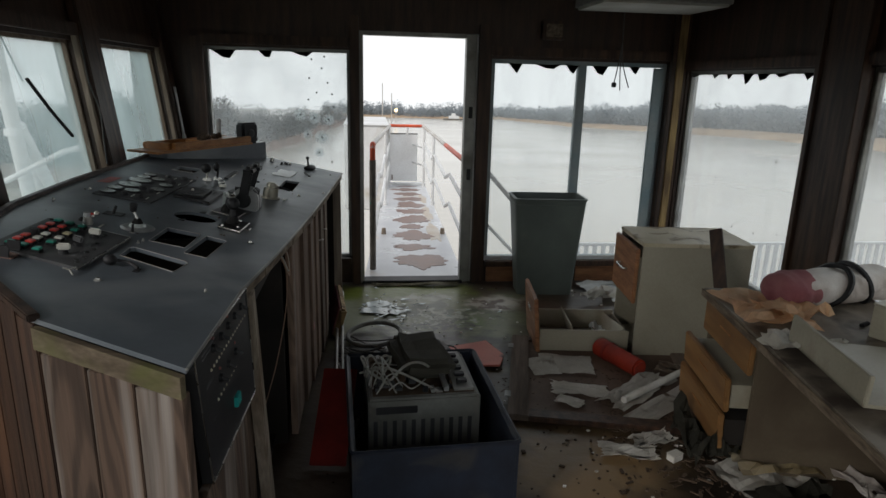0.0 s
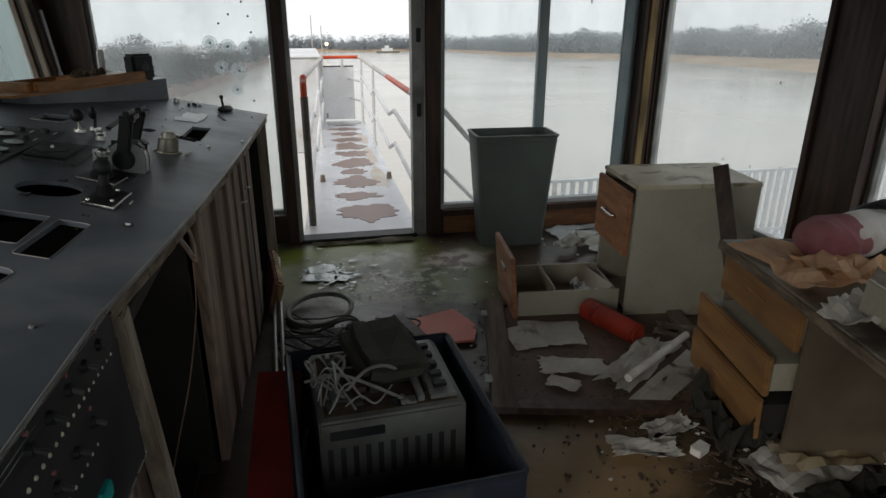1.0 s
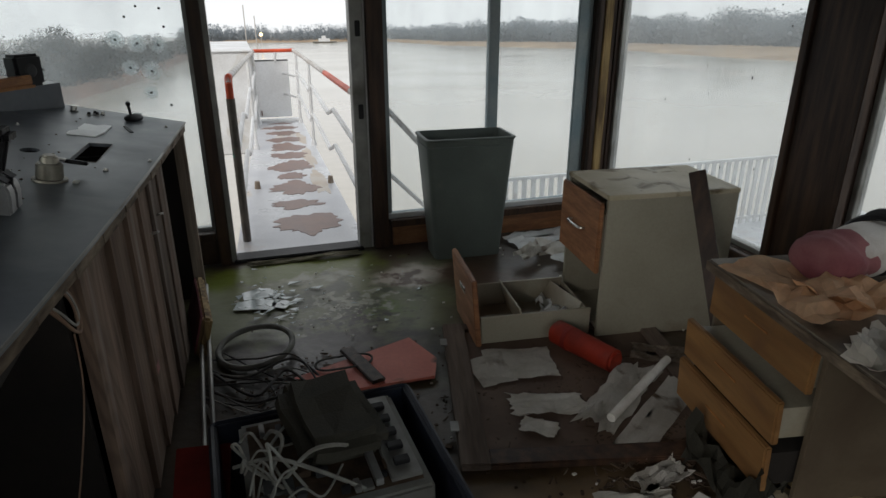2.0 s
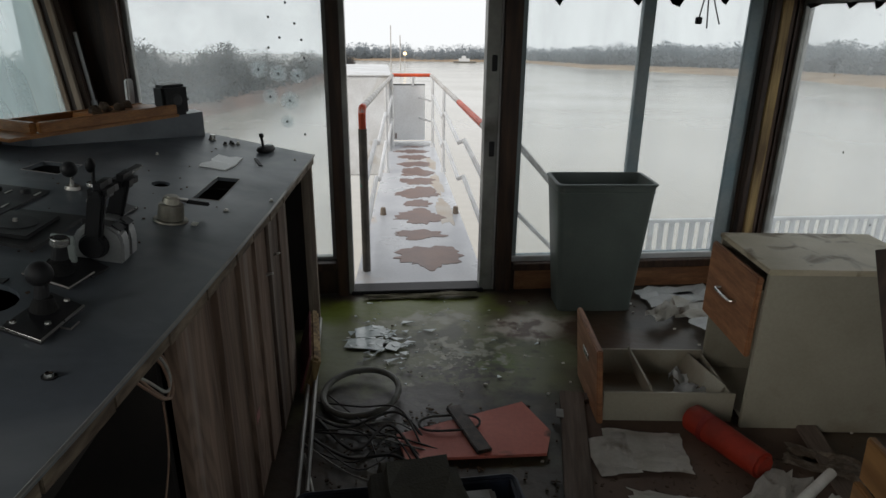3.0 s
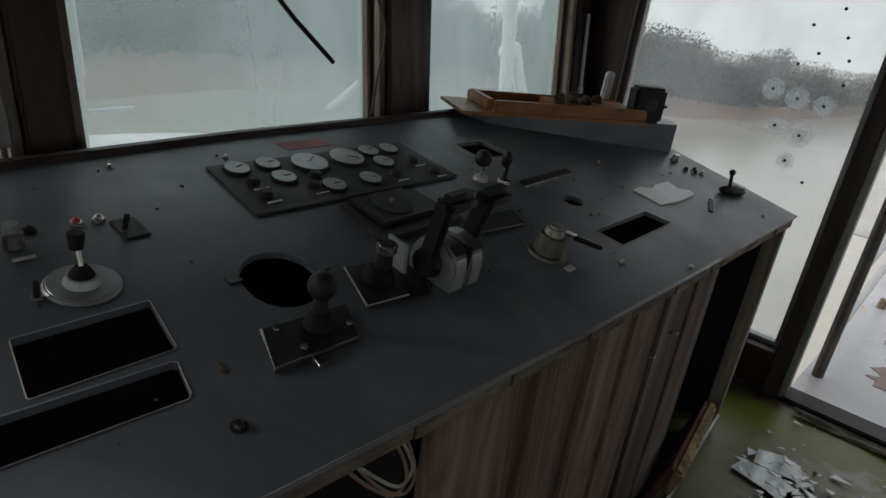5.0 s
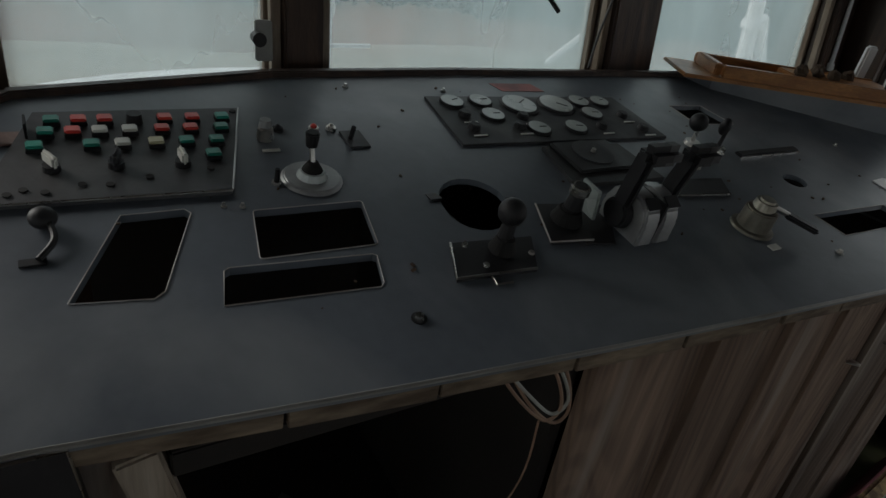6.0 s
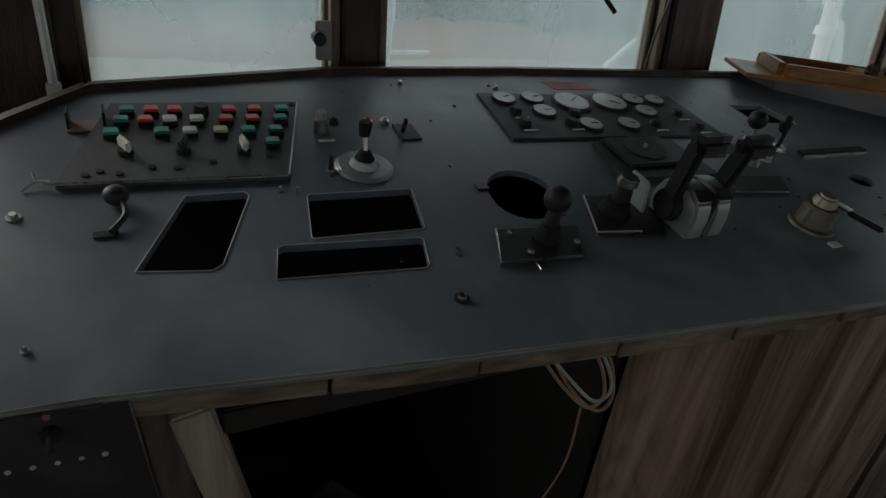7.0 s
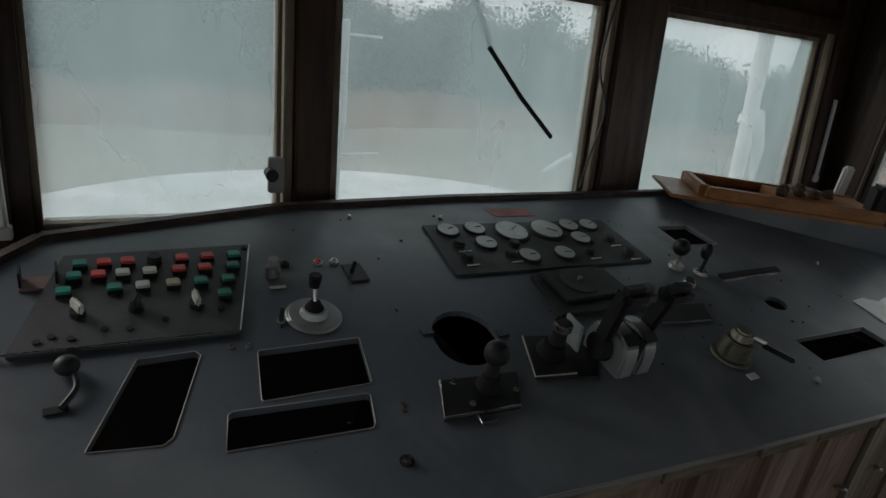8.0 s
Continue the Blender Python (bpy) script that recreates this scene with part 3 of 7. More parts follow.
def scallops(parent, axis, at, a0, a1, z, step, seed):
    rng = random.Random(seed)
    bm = bmesh.new()
    a = a0
    while a < a1 - step * 0.6:
        w, h = step * rng.uniform(0.35, 0.85), rng.uniform(0.02, 0.07)
        pts = [(a, z), (a + w, z), (a + w * rng.uniform(0.6, 0.8), z - h), (a + w * rng.uniform(0.3, 0.5), z - h * rng.uniform(0.7, 1.0))]
        if axis == "y":
            f = [bm.verts.new((p, at, q)) for p, q in pts]
        else:
            f = [bm.verts.new((at, p, q)) for p, q in pts]
        bm.faces.new(f)
        a += step * rng.uniform(0.8, 1.3)
    bmesh.ops.solidify(bm, geom=bm.faces[:], thickness=0.002)
    part("torn_film", bm, PELMET, parent)


scallops(win_a, "y", 0.02, -1.02, -0.1, 1.708, 0.26, 5)
scallops(win_r, "y", 0.018, 1.1, 2.28, 1.67, 0.22, 8)
# bullet marks: dark holes with pale crazed rings
MARKRING = glass("crazed_glass", 0.22, (0.85, 0.88, 0.9), spread=0.12, scale=40)
HOLE = material("dark_hole", (0.02, 0.02, 0.02), (0.03, 0.03, 0.03), 0.9)
rng = random.Random(12)
rings, holes = bmesh.new(), bmesh.new()
for x, z, r in ((-0.33, 1.66, 0.0), (-0.26, 1.6, 0.0), (-0.35, 1.53, 0.0), (-0.22, 1.5, 0.0), (-0.3, 1.43, 0.0), (-0.19, 1.42, 0.0), (-0.36, 1.38, 0.0), (-0.42, 1.27, 0.045), (-0.32, 1.25, 0.045), (-0.22, 1.24, 0.04), (-0.37, 1.13, 0.04), (-0.27, 1.11, 0.05), (-0.18, 1.33, 0.0), (-0.29, 1.0, 0.035), (-0.2, 0.93, 0.0), (-0.24, 1.68, 0.0)):
    disc(0.0065, 0.0065, 0.003, pose(x, 0.0445, z, 90), 9, holes)
    if r:
        disc(r, r, 0.0012, pose(x, 0.0462, z, 90), 14, rings)
        disc(r * 0.6, r * 0.6, 0.0012, pose(x, 0.0448, z, 90), 12, rings)
part("shot_holes", holes, HOLE, win_a)
o = part("shot_rings", rings, MARKRING, win_a)
o.visible_shadow = False

# the door frame: wooden jamb, metal stile with two latch plates, sill
door = thing("door_1", "open doorway with a grey metal jamb and worn sill", "doorway", (0, 0, 0), kind="structure")
part("jamb", box(0.78, 0.855, -0.01, 0.085, 0.0, 1.862, 0.004), ALU, door)
part("jamb", box(0.008, 0.036, -0.015, 0.085, 0.0, 1.862, 0.004), ALU, door)
part("lintel", box(0.036, 0.78, 0.0, 0.085, 1.836, 1.864, 0.003), ALU, door)
for z in (0.81, 1.27):
    part("latch_plate", box(0.808, 0.838, -0.016, -0.009, z, z + 0.085, 0.003), BLACKPLASTIC, door, "black latch plate")
part("weather_strip", box(0.857, 0.866, -0.005, 0.05, 0.0, 1.86), WHITEPAINT, door)
bm = box(0.02, 0.8, -0.03, 0.1, -0.02, 0.018, 0.006)
part("sill", bm, BLACKPLASTIC, door, "black worn sill strip")
part("sill_stone", crumple(0.44, -0.085, -0.004, 0.74, 0.08, 0, 0.016, 4, 0.4, 14, 0.006), material("crumbled_edge", (0.36, 0.33, 0.25), (0.17, 0.16, 0.1), 0.9, scale=12), door, "crumbled pale floor edge")

# east wall
bm = bmesh.new()
for y0, y1, z0, z1 in ((-0.06, 0.0, 0, CEIL), (-1.54, -0.06, 0, 0.3), (-1.54, -0.06, 1.65, CEIL), (-1.86, -1.54, 0, CEIL), (-3.1, -1.86, 0, 0.3), (-3.1, -1.86, 1.65, CEIL), (-3.35, -3.1, 0, CEIL), (-5.1, -3.35, 0, 0.3), (-5.1, -3.35, 1.67, CEIL), (SOUTH, -5.1, 0, CEIL)):
    box(EAST, EAST + 0.09, y0, y1, z0, z1, 0, bm)
solid("wall_east", bm, PANELLING, "dark brown wood-panelled side wall", "wall", "structure")
win_d = window("window_3", "dirty side window with torn film along its head", (-1.54, 0.3), (-0.06, 1.65), "x", EAST + 0.05, GLASS_EAST, ALU, wide=0.025)
win_e = window("window_4", "dirty side window behind the desk", (-3.1, 0.3), (-1.86, 1.65), "x", EAST + 0.05, GLASS_EAST, ALU, wide=0.025)
# out of view, added so that more light comes in from the side
window("window_12", "unseen side window near the rear, added to let in light", (-5.1, 0.3), (-3.35, 1.67), "x", EAST + 0.05, GLASS_BARE, ALU, wide=0.025)
scallops(win_d, "x", EAST + 0.01, -1.48, -0.1, 1.628, 0.2, 9)
rng = random.Random(44)
bm = bmesh.new()
for k in range(16):
    y, z = rng.uniform(-1.4, -0.12), rng.uniform(0.6, 1.6)
    r = rng.uniform(0.002, 0.0045)
    disc(r, r * 0.8, 0.002, pose(EAST + 0.0455, y, z, 0, -90) @ Matrix.Diagonal((rng.uniform(1, 2.2), 1, 1, 1)), 7, bm)
part("dirt_specks", bm, HOLE, win_d)
scallops(win_e, "x", EAST + 0.01, -3.0, -1.92, 1.628, 0.24, 10)
for y0, y1, z0, z1, d in ((-1.57, -1.53, 0, 2.1, 0.05), (-1.87, -1.83, 0, 2.1, 0.05), (-3.1, -0.065, 1.66, 1.72, 0.03), (-3.1, -0.065, 0.24, 0.3, 0.04)):
    part("board", box(EAST - d, EAST - 0.002, y0, y1, z0, z1, 0.004), DARKWOOD, wall_trim)
part("post", box(EAST - 0.035, EAST - 0.002, -1.829, -1.571, 0, 2.1, 0.004), DARKWOOD, wall_trim)

# west wall: the front of the wheelhouse, behind the console
WLIGHTS = ((-3.01, -2.445, 1.0, 1.67), (-2.325, -1.39, 1.0, 1.68), (-1.17, -0.17, 1.0, 1.68))


def raked(ob):
    """Leans what stands above the console outwards, as the front windows do."""
    for o in (ob, *ob.children_recursive):
        if o.type == "MESH":
            for v in o.data.vertices:
                if v.co.z > 1.0:
                    v.co.x -= 0.12 * (v.co.z - 1.0)
    return ob


low_west = bmesh.new()
box(WEST - 0.09, WEST, -3.16, 0.0, 0, 1.0, 0, low_west)
for y0, y1, z0, z1 in ((SOUTH, -4.95, 0, CEIL), (-4.95, -4.15, 0, 0.4), (-4.95, -4.15, 1.95, CEIL), (-4.15, -4.0, 0, CEIL), (-4.0, -3.2, 0, 0.12), (-4.0, -3.2, 2.0, CEIL), (-3.2, -3.16, 0, CEIL)):
    box(WEST - 0.09, WEST, y0, y1, z0, z1, 0, low_west)
solid("wall_west", low_west, PANELLING, "dark brown wood-panelled front wall", "wall", "structure")
bm = bmesh.new()
edge = -3.16
for y0, y1, z0, z1 in WLIGHTS:
    box(WEST - 0.09, WEST, edge, y0, 1.0, CEIL, 0, bm)
    box(WEST - 0.09, WEST, y0, y1, z1, CEIL, 0, bm)
    edge = y1
box(WEST - 0.09, WEST, edge, 0.0, 1.0, CEIL, 0, bm)
raked(solid("wall_west_upper", bm, PANELLING, "dark wooden window band leaning out above the console", "wall", "structure"))
west_wins = [raked(window(f"window_{5 + k}", "fogged blue-grey front window behind the console", (y0, z0), (y1, z1), "x", WEST - 0.05, GLASS_FRONT, GREYBOARD, wide=0.016)) for k, (y0, y1, z0, z1) in enumerate(WLIGHTS)]
for (y0, y1, z0, z1), (y2, *_ ) in zip(WLIGHTS, [(WLIGHTS[1][0],), (WLIGHTS[2][0],), (-0.02,)]):
    raked(part("post", box(WEST + 0.002, WEST + 0.05, y1 + 0.012, y2 - 0.012, 1.0, 2.1, 0.005), DARKWOOD, wall_trim))
    raked(part("stop_strip", box(WEST + 0.002, WEST + 0.03, y1 - 0.014, y1 + 0.01, 1.0, 1.72, 0.003), GREYBOARD, wall_trim))
    if y2 < -0.1:
        raked(part("stop_strip", box(WEST + 0.002, WEST + 0.03, y2 - 0.01, y2 + 0.012, 1.0, 1.72, 0.003), GREYBOARD, wall_trim))
raked(part("board", box(WEST + 0.002, WEST + 0.035, -3.2, -0.02, 1.7, 1.76, 0.004), DARKWOOD, wall_trim))
raked(part("post", box(WEST + 0.002, WEST + 0.05, -3.19, -3.05, 1.0, 2.1, 0.005), DARKWOOD, wall_trim))
part("post", box(WEST + 0.002, WEST + 0.05, -3.19, -3.05, 0.0, 1.0, 0.005), DARKWOOD, wall_trim)
# first is enlarged to light the console; second is unseen, added for light
for k, (y0, y1, z0) in enumerate(((-4.0, -3.2, 0.12), (-4.95, -4.15, 0.4))):
    window(f"window_{8 + k}", "front window past the console end, made large to let in light", (y0, z0), (y1, 2.0 if k == 0 else 1.95), "x", WEST - 0.05, GLASS_BARE, GREYBOARD, wide=0.02)

# south wall and ceiling close the room behind and above
bm = bmesh.new()
for x0, x1, z0, z1 in ((WEST - 0.09, -1.1, 0, CEIL), (-1.1, 0.6, 0, 0.2), (-1.1, 0.6, 2.02, CEIL), (0.6, 0.7, 0, CEIL), (0.7, 2.45, 0, 0.2), (0.7, 2.45, 2.02, CEIL), (2.45, EAST + 0.09, 0, CEIL)):
    box(x0, x1, SOUTH - 0.09, SOUTH, z0, z1, 0, bm)
solid("wall_south", bm, PANELLING, "dark brown wood-panelled rear wall with windows added for light", "wall", "structure")
# these rear windows are never in view; they are added to light the room
for k, (x0, x1) in enumerate(((-1.1, 0.6), (0.7, 2.45))):
    window(f"window_{10 + k}", "unseen rear window added to let in light", (x0, 0.2), (x1, 2.02), "y", SOUTH - 0.05, GLASS_BARE, ALU, wide=0.025)
bm = box(WEST - 0.3, EAST + 0.3, SOUTH - 0.3, 0.35, CEIL + 0.03, CEIL + 0.12)
x = WEST
while x < EAST:
    box(x, min(EAST, x + 0.19), SOUTH, 0.0, CEIL - 0.004 * (int(x * 50) % 3), CEIL + 0.03, 0, bm)
    x += 0.196
solid("ceiling", bm, CEILING, "dark brown boarded ceiling", "ceiling", "structure")

# ---------- fixtures ----------
light = thing("ceiling_light", "unlit flat white ceiling light panel", "ceiling light", (1.95, -0.5, CEIL))
part("frame", box(1.5, 2.35, -0.75, -0.2, CEIL - 0.075, CEIL - 0.005, 0.004), ALU, light)
part("diffuser", box(1.515, 2.335, -0.735, -0.215, CEIL - 0.09, CEIL - 0.074, 0.005), LAMPPANEL, light)
wires = thing("hanging_wires", "loose black wires dangling from the ceiling", "wires", (1.86, -0.2, CEIL))
for k, (dx, end) in enumerate(((0.0, 1.55), (0.03, 1.5), (0.07, 1.52))):
    pts = curve_points([(1.86, -0.2, CEIL - 0.01), (1.865, -0.2, 1.85), (1.85 + dx * 0.5, -0.2, 1.68), (1.83 + dx * 1.6, -0.2, end)], 6)
    part("wire", tube(pts, 0.004, 6), WIREDARK, wires)
part("plug", box(1.815, 1.845, -0.212, -0.188, 1.52, 1.555, 0.004), BLACKPLASTIC, wires)
wall_box = thing("wall_box", "small brown wall box above the window", "switch box", (1.4, -0.03, 1.82))
part("body", box(1.32, 1.49, -0.06, -0.002, 1.84, 1.97, 0.006), DARKWOOD, wall_box)
part("cover", box(1.345, 1.465, -0.068, -0.059, 1.86, 1.95, 0.004), TRIMWOOD, wall_box)
knob_box = thing("smoke_alarm", "small grey round ceiling alarm", "alarm", (-0.72, -0.3, CEIL))
part("base", disc(0.045, 0.035, 0.035, pose(-0.72, -0.3, CEIL - 0.036), 18), LAMPPANEL, knob_box)

# wiper on the middle front window
wiper = thing("window_wiper", "black wiper hanging across the fogged window", "wiper")
part("arm", tube([(WEST - 0.062, -1.89, 1.67), (WEST - 0.062, -1.86, 1.6), (WEST - 0.062, -1.81, 1.49)], 0.004, 6), BLACKPLASTIC, wiper)
part("blade", tube([(WEST - 0.038, -1.82, 1.5), (WEST - 0.038, -1.68, 1.36), (WEST - 0.038, -1.54, 1.24)], 0.008, 6), RUBBER, wiper)
raked(wiper)
latch = thing("window_latch", "small black window latch on the post", "latch")
part("base", box(WEST + 0.03, WEST + 0.045, -2.5, -2.46, 1.1, 1.19, 0.003), ALU, latch)
part("knob", disc(0.013, 0.016, 0.035, pose(WEST + 0.045, -2.5, 1.155, 0, 90), 12), BLACKPLASTIC, latch)
raked(latch)
for y, z0, z1, dy in ((-0.11, 1.13, 1.45, 0.01), (-3.06, 1.05, 1.4, -0.01)):
    rod = thing("window_stay", "white metal window stay beside the post", "window stay")
    part("rod", tube([(WEST + 0.06, y, z0), (WEST + 0.06, y + dy, z1)], 0.009, 8), WHITEPAINT, rod)
    part("foot", box(WEST + 0.05, WEST + 0.07, y - 0.014, y + 0.014, z0 - 0.03, z0, 0.003), WHITEPAINT, rod)
    raked(rod)
cable = thing("post_cable", "thin black cable hanging down the window post", "cable")
part("wire", tube(curve_points([(WEST + 0.055, -1.42, 1.7), (WEST + 0.06, -1.46, 1.5), (WEST + 0.06, -1.41, 1.35), (WEST + 0.06, -1.45, 1.2), (WEST + 0.06, -1.47, 1.1)], 6), 0.004, 6), WIREDARK, cable)
raked(cable)

# ---------- outside: catwalk, deck, mast, river and banks ----------
END = 4.9


def walk_x(side, y):
    """The x of the catwalk's sides: 0 the railing on the housing's side, 1 the river's."""
    return float(np.interp(y, (0.3, END), ((0.1, 0.39), (0.86, 0.885))[side]))


catwalk = thing("catwalk", "white-painted steel catwalk with worn rust-brown patches", "catwalk", (0.46, 0.1, -0.05), kind="structure")
deck = [(0.03, 0.1), (0.84, 0.1), (walk_x(1, END) + 0.03, END + 0.1), (walk_x(0, END) - 0.04, END + 0.1)]
part("deck", slab(deck, lambda x, y: -0.06, lambda x, y: 0.0), DECKPAINT, catwalk)
part("toe_plate", box(0.36, 0.9, END - 0.2, END - 0.1, 0.0005, 0.03, 0.005), WHITEPAINT, catwalk)


def worn_outline(cx, cy, rx, ry, seed):
    """A flaked patch: broad, torn into tongues along the sides."""
    rng = random.Random(seed)
    out = []
    for k in range(72):
        a = 2 * math.pi * k / 72
        c, d = math.cos(a), math.sin(a)
        r = 1 + 0.5 * noise.noise(Vector((c * 1.6 + seed, d * 1.6, cy))) + 0.22 * noise.noise(Vector((c * 5, d * 5 + seed, cx))) + 0.05 * rng.uniform(-1, 1)
        stretch = 1 + 0.35 * max(0.0, noise.noise(Vector((d * 7 + seed, cy, 2.0)))) * abs(c)
        out.append((cx + rx * r * stretch * c, cy + ry * r * d))
    return out


for k, (cx, cy, rx, ry) in enumerate(((0.52, 0.56, 0.2, 0.2), (0.5, 1.06, 0.17, 0.11), (0.53, 1.52, 0.17, 0.2), (0.53, 1.92, 0.12, 0.1), (0.55, 2.3, 0.19, 0.2), (0.56, 2.75, 0.17, 0.13), (0.58, 3.15, 0.17, 0.17), (0.58, 3.55, 0.16, 0.13), (0.6, 3.95, 0.15, 0.13), (0.6, 4.3, 0.17, 0.1), (0.62, 4.6, 0.12, 0.05))):
    part("worn_patch", slab(worn_outline(cx, cy, rx, ry, 3.7 * k + 1), lambda x, y: -0.002, lambda x, y: 0.003), RUSTPATCH, catwalk, "rust-brown worn paint")
STAIN = material("rust_stain", (0.46, 0.38, 0.3), (0.52, 0.48, 0.43), 0.4, scale=6, grain=60)
for k, (cx, cy, rx, ry) in enumerate(((0.74, 1.7, 0.06, 0.4), (0.76, 2.7, 0.05, 0.5), (0.78, 3.6, 0.04, 0.35))):
    part("rust_stain", slab(worn_outline(cx, cy, rx, ry, 60 + k), lambda x, y: -0.002, lambda x, y: 0.0015), STAIN, catwalk, "pale rust stain along the edge")


def rail(side, label, near, z0, z1):
    at = lambda y, z: (walk_x(side, y), y, z)
    top_at = lambda y: float(np.interp(y, (near, END), (z0, z1)))
    r = thing("railing", label, "railing", at(near, 0.0))
    ends = [at(near, z0 - 0.035), at(near + 0.03, z0)] if side == 0 else [at(near, z0)]
    part("hand_rail", tube(ends + [at(y, top_at(y)) for y in np.linspace(near + 0.1, END, 8)], 0.021, 10), RAILBARE, r, "bare grey hand rail")
    red = [at(near, z0 - 0.12), at(near, z0 - 0.035), at(near + 0.03, z0), at(near + 0.09, top_at(near + 0.09))] if side == 0 else [at(y, top_at(y)) for y in (0.55, 1.0, 1.5, 1.85)]
    part("red_end", tube(red, 0.0225, 10), REDPAINT, r, "orange-red painted stretch")
    for low, kink in ((0.3, 0.05), (0.6, 0.04)):
        pts = [at(y, low + (kink if k % 2 else -kink)) for k, y in enumerate((near + (0.08 if side == 0 else 0.0), 1.45, 1.8, 3.0, 3.3, END - 0.3))]
        part("mid_rail", tube(pts, 0.018, 8), WHITEPAINT, r, "white kinked mid rail")
    for y in (3.15, END - 0.3):
        part("post", tube([at(y, 0.0), at(y, top_at(y) - 0.01)], 0.017, 8), WHITEPAINT, r)
        part("foot", disc(0.03, 0.026, 0.05, pose(*at(y, 0.0)), 12), WHITEPAINT, r)
    part("bollard", disc(0.026, 0.02, 0.06, pose(walk_x(side, 1.6) - (0.04 if side else -0.04), 1.6, 0.0), 12), GREYBOARD, r, "small weathered deck fitting")
    if side == 0:
        part("end_post", tube([at(near, 0.0), at(near, z0 - 0.12)], 0.026, 10), POSTDARK, r, "dark tarnished end post")
    return r


rail(0, "white pipe railing with an orange-red tip", 0.35, 1.03, 0.86)
rail(1, "white pipe railing with an orange-red stretch", 0.3, 0.9, 0.865)
far_rail = thing("end_rail", "red-painted bar across the end of the catwalk", "railing", (0.64, END, 0.86))
part("bar", tube([(walk_x(0, END), END, 0.865), (walk_x(1, END), END, 0.865)], 0.022, 8), REDPAINT, far_rail)
part("bracket", tube([(0.66, END, 0.86), (0.65, END, 0.72)], 0.016, 8), WHITEPAINT, far_rail)
# whiter than WHITEPAINT: light missing on the gate is put into its colour
GATEPAINT = material("white_paint_light_in_colour", (0.86, 0.87, 0.88), (0.78, 0.78, 0.78), 0.5, scale=4, grain=60)
gate = thing("catwalk_gate", "white steel plate gate closing the catwalk", "gate", (0.57, END + 0.05, 0))
part("plate", box(0.4, 0.81, END + 0.04, END + 0.07, 0.03, 0.74, 0.006), GATEPAINT, gate)
part("top_edge", tube([(0.4, END + 0.04, 0.745), (0.81, END + 0.04, 0.745)], 0.008, 8), GAUGEPLATE, gate)
part("hinge", box(0.42, 0.435, END + 0.022, END + 0.039, 0.05, 0.12, 0.003), RUSTPATCH, gate)
for z in (0.32, 0.58):
    part("bracket", tube(curve_points([(0.74, END + 0.03, z), (0.76, END - 0.1, z + 0.01), (0.87, END - 0.16, z - 0.02)], 5), 0.014, 8), WHITEPAINT, gate)
stack = thing("white_housing", "white painted steel housing beside the catwalk", "housing", (0.05, 5.5, -0.3))
part("body", box(-0.27, 0.35, 4.3, 6.2, -0.3, 0.9, 0.02), WHITEPAINT, stack)
part("lid", box(-0.28, 0.36, 4.29, 6.21, 0.9, 0.915, 0.006), WHITEPAINT, stack)

# roof deck on the east side, its balustrade, and the sloping stair rail
DECKZ = -0.98
solid("side_deck", box(EAST + 0.12, 7.4, -4.5, 2.05, DECKZ - 0.12, DECKZ, 0.01), DECKPAINT, "white-painted lower deck outside the windows", "deck", "structure")
solid("rear_deck", box(0.95, EAST + 0.115, 0.12, 2.05, DECKZ - 0.12, DECKZ - 0.004, 0.01), DECKPAINT, "white-painted deck behind the wheelhouse", "deck", "structure")
balustrade = thing("balustrade", "white slatted balustrade along the edge of the lower deck", "balustrade", (4.5, 1.92, DECKZ))
part("top_rail", box(1.85, 7.35, 1.9, 1.95, -0.22, -0.19, 0.004), WHITEPAINT, balustrade)
part("low_rail", box(1.85, 7.35, 1.91, 1.94, DECKZ + 0.06, DECKZ + 0.09, 0.004), WHITEPAINT, balustrade)
x = 1.88
while x < 7.3:
    part("slat", box(x, x + 0.05, 1.917, 1.933, DECKZ, -0.22), WHITEPAINT, balustrade)
    x += 0.1
stair = thing("stair_rail", "grey pipe stair rails sloping down outside the window", "stair rail", (1.3, 0.5, 0))
part("rail", tube([(0.9, 0.32, 1.0), (1.05, 0.45, 0.82), (2.1, 1.0, -0.3), (2.72, 1.33, -0.98)], 0.02, 8), RAILBARE, stair)
part("rail", tube([(0.9, 0.32, 0.55), (1.05, 0.45, 0.38), (1.7, 0.8, -0.3), (2.35, 1.15, -0.98)], 0.016, 8), WHITEPAINT, stair)

# rounded white foredeck with its poles
outline = [(-1.42, -3.9)] + [(-1.42 - 1.9 * math.sin(a), -1.85 - 2.05 * math.cos(a)) for a in (math.pi * k / 24 for k in range(1, 24))] + [(-1.42, 0.2)]
solid("fore_deck", slab(outline, lambda x, y: 0.44, lambda x, y: 0.52), WHITEPAINT, "rounded white foredeck below the front windows", "deck", "structure")
pole = thing("signal_pole", "short white pole on the foredeck", "pole", (-2.5, -1.82, 0.52))
part("pole", tube([(-2.5, -1.82, 0.55), (-2.5, -1.82, 1.0)], 0.018, 10), WHITEPAINT, pole)
part("lamp_tube", tube([(-2.5, -1.82, 0.98), (-2.5, -1.84, 1.46)], 0.026, 12), WHITEPAINT, pole)
part("base", disc(0.09, 0.07, 0.04, pose(-2.5, -1.82, 0.515), 16), WHITEPAINT, pole)
part("cross_arm", tube([(-2.5, -1.89, 0.84), (-2.5, -1.61, 0.845)], 0.01, 8), WHITEPAINT, pole)
part("cross_arm", tube([(-2.5, -1.83, 1.4), (-2.5, -1.65, 1.4)], 0.006, 8), WHITEPAINT, pole)
mast = thing("tripod_mast", "white tripod mast on the long lower deck ahead", "mast", (-4.4, 4.25, -0.9))
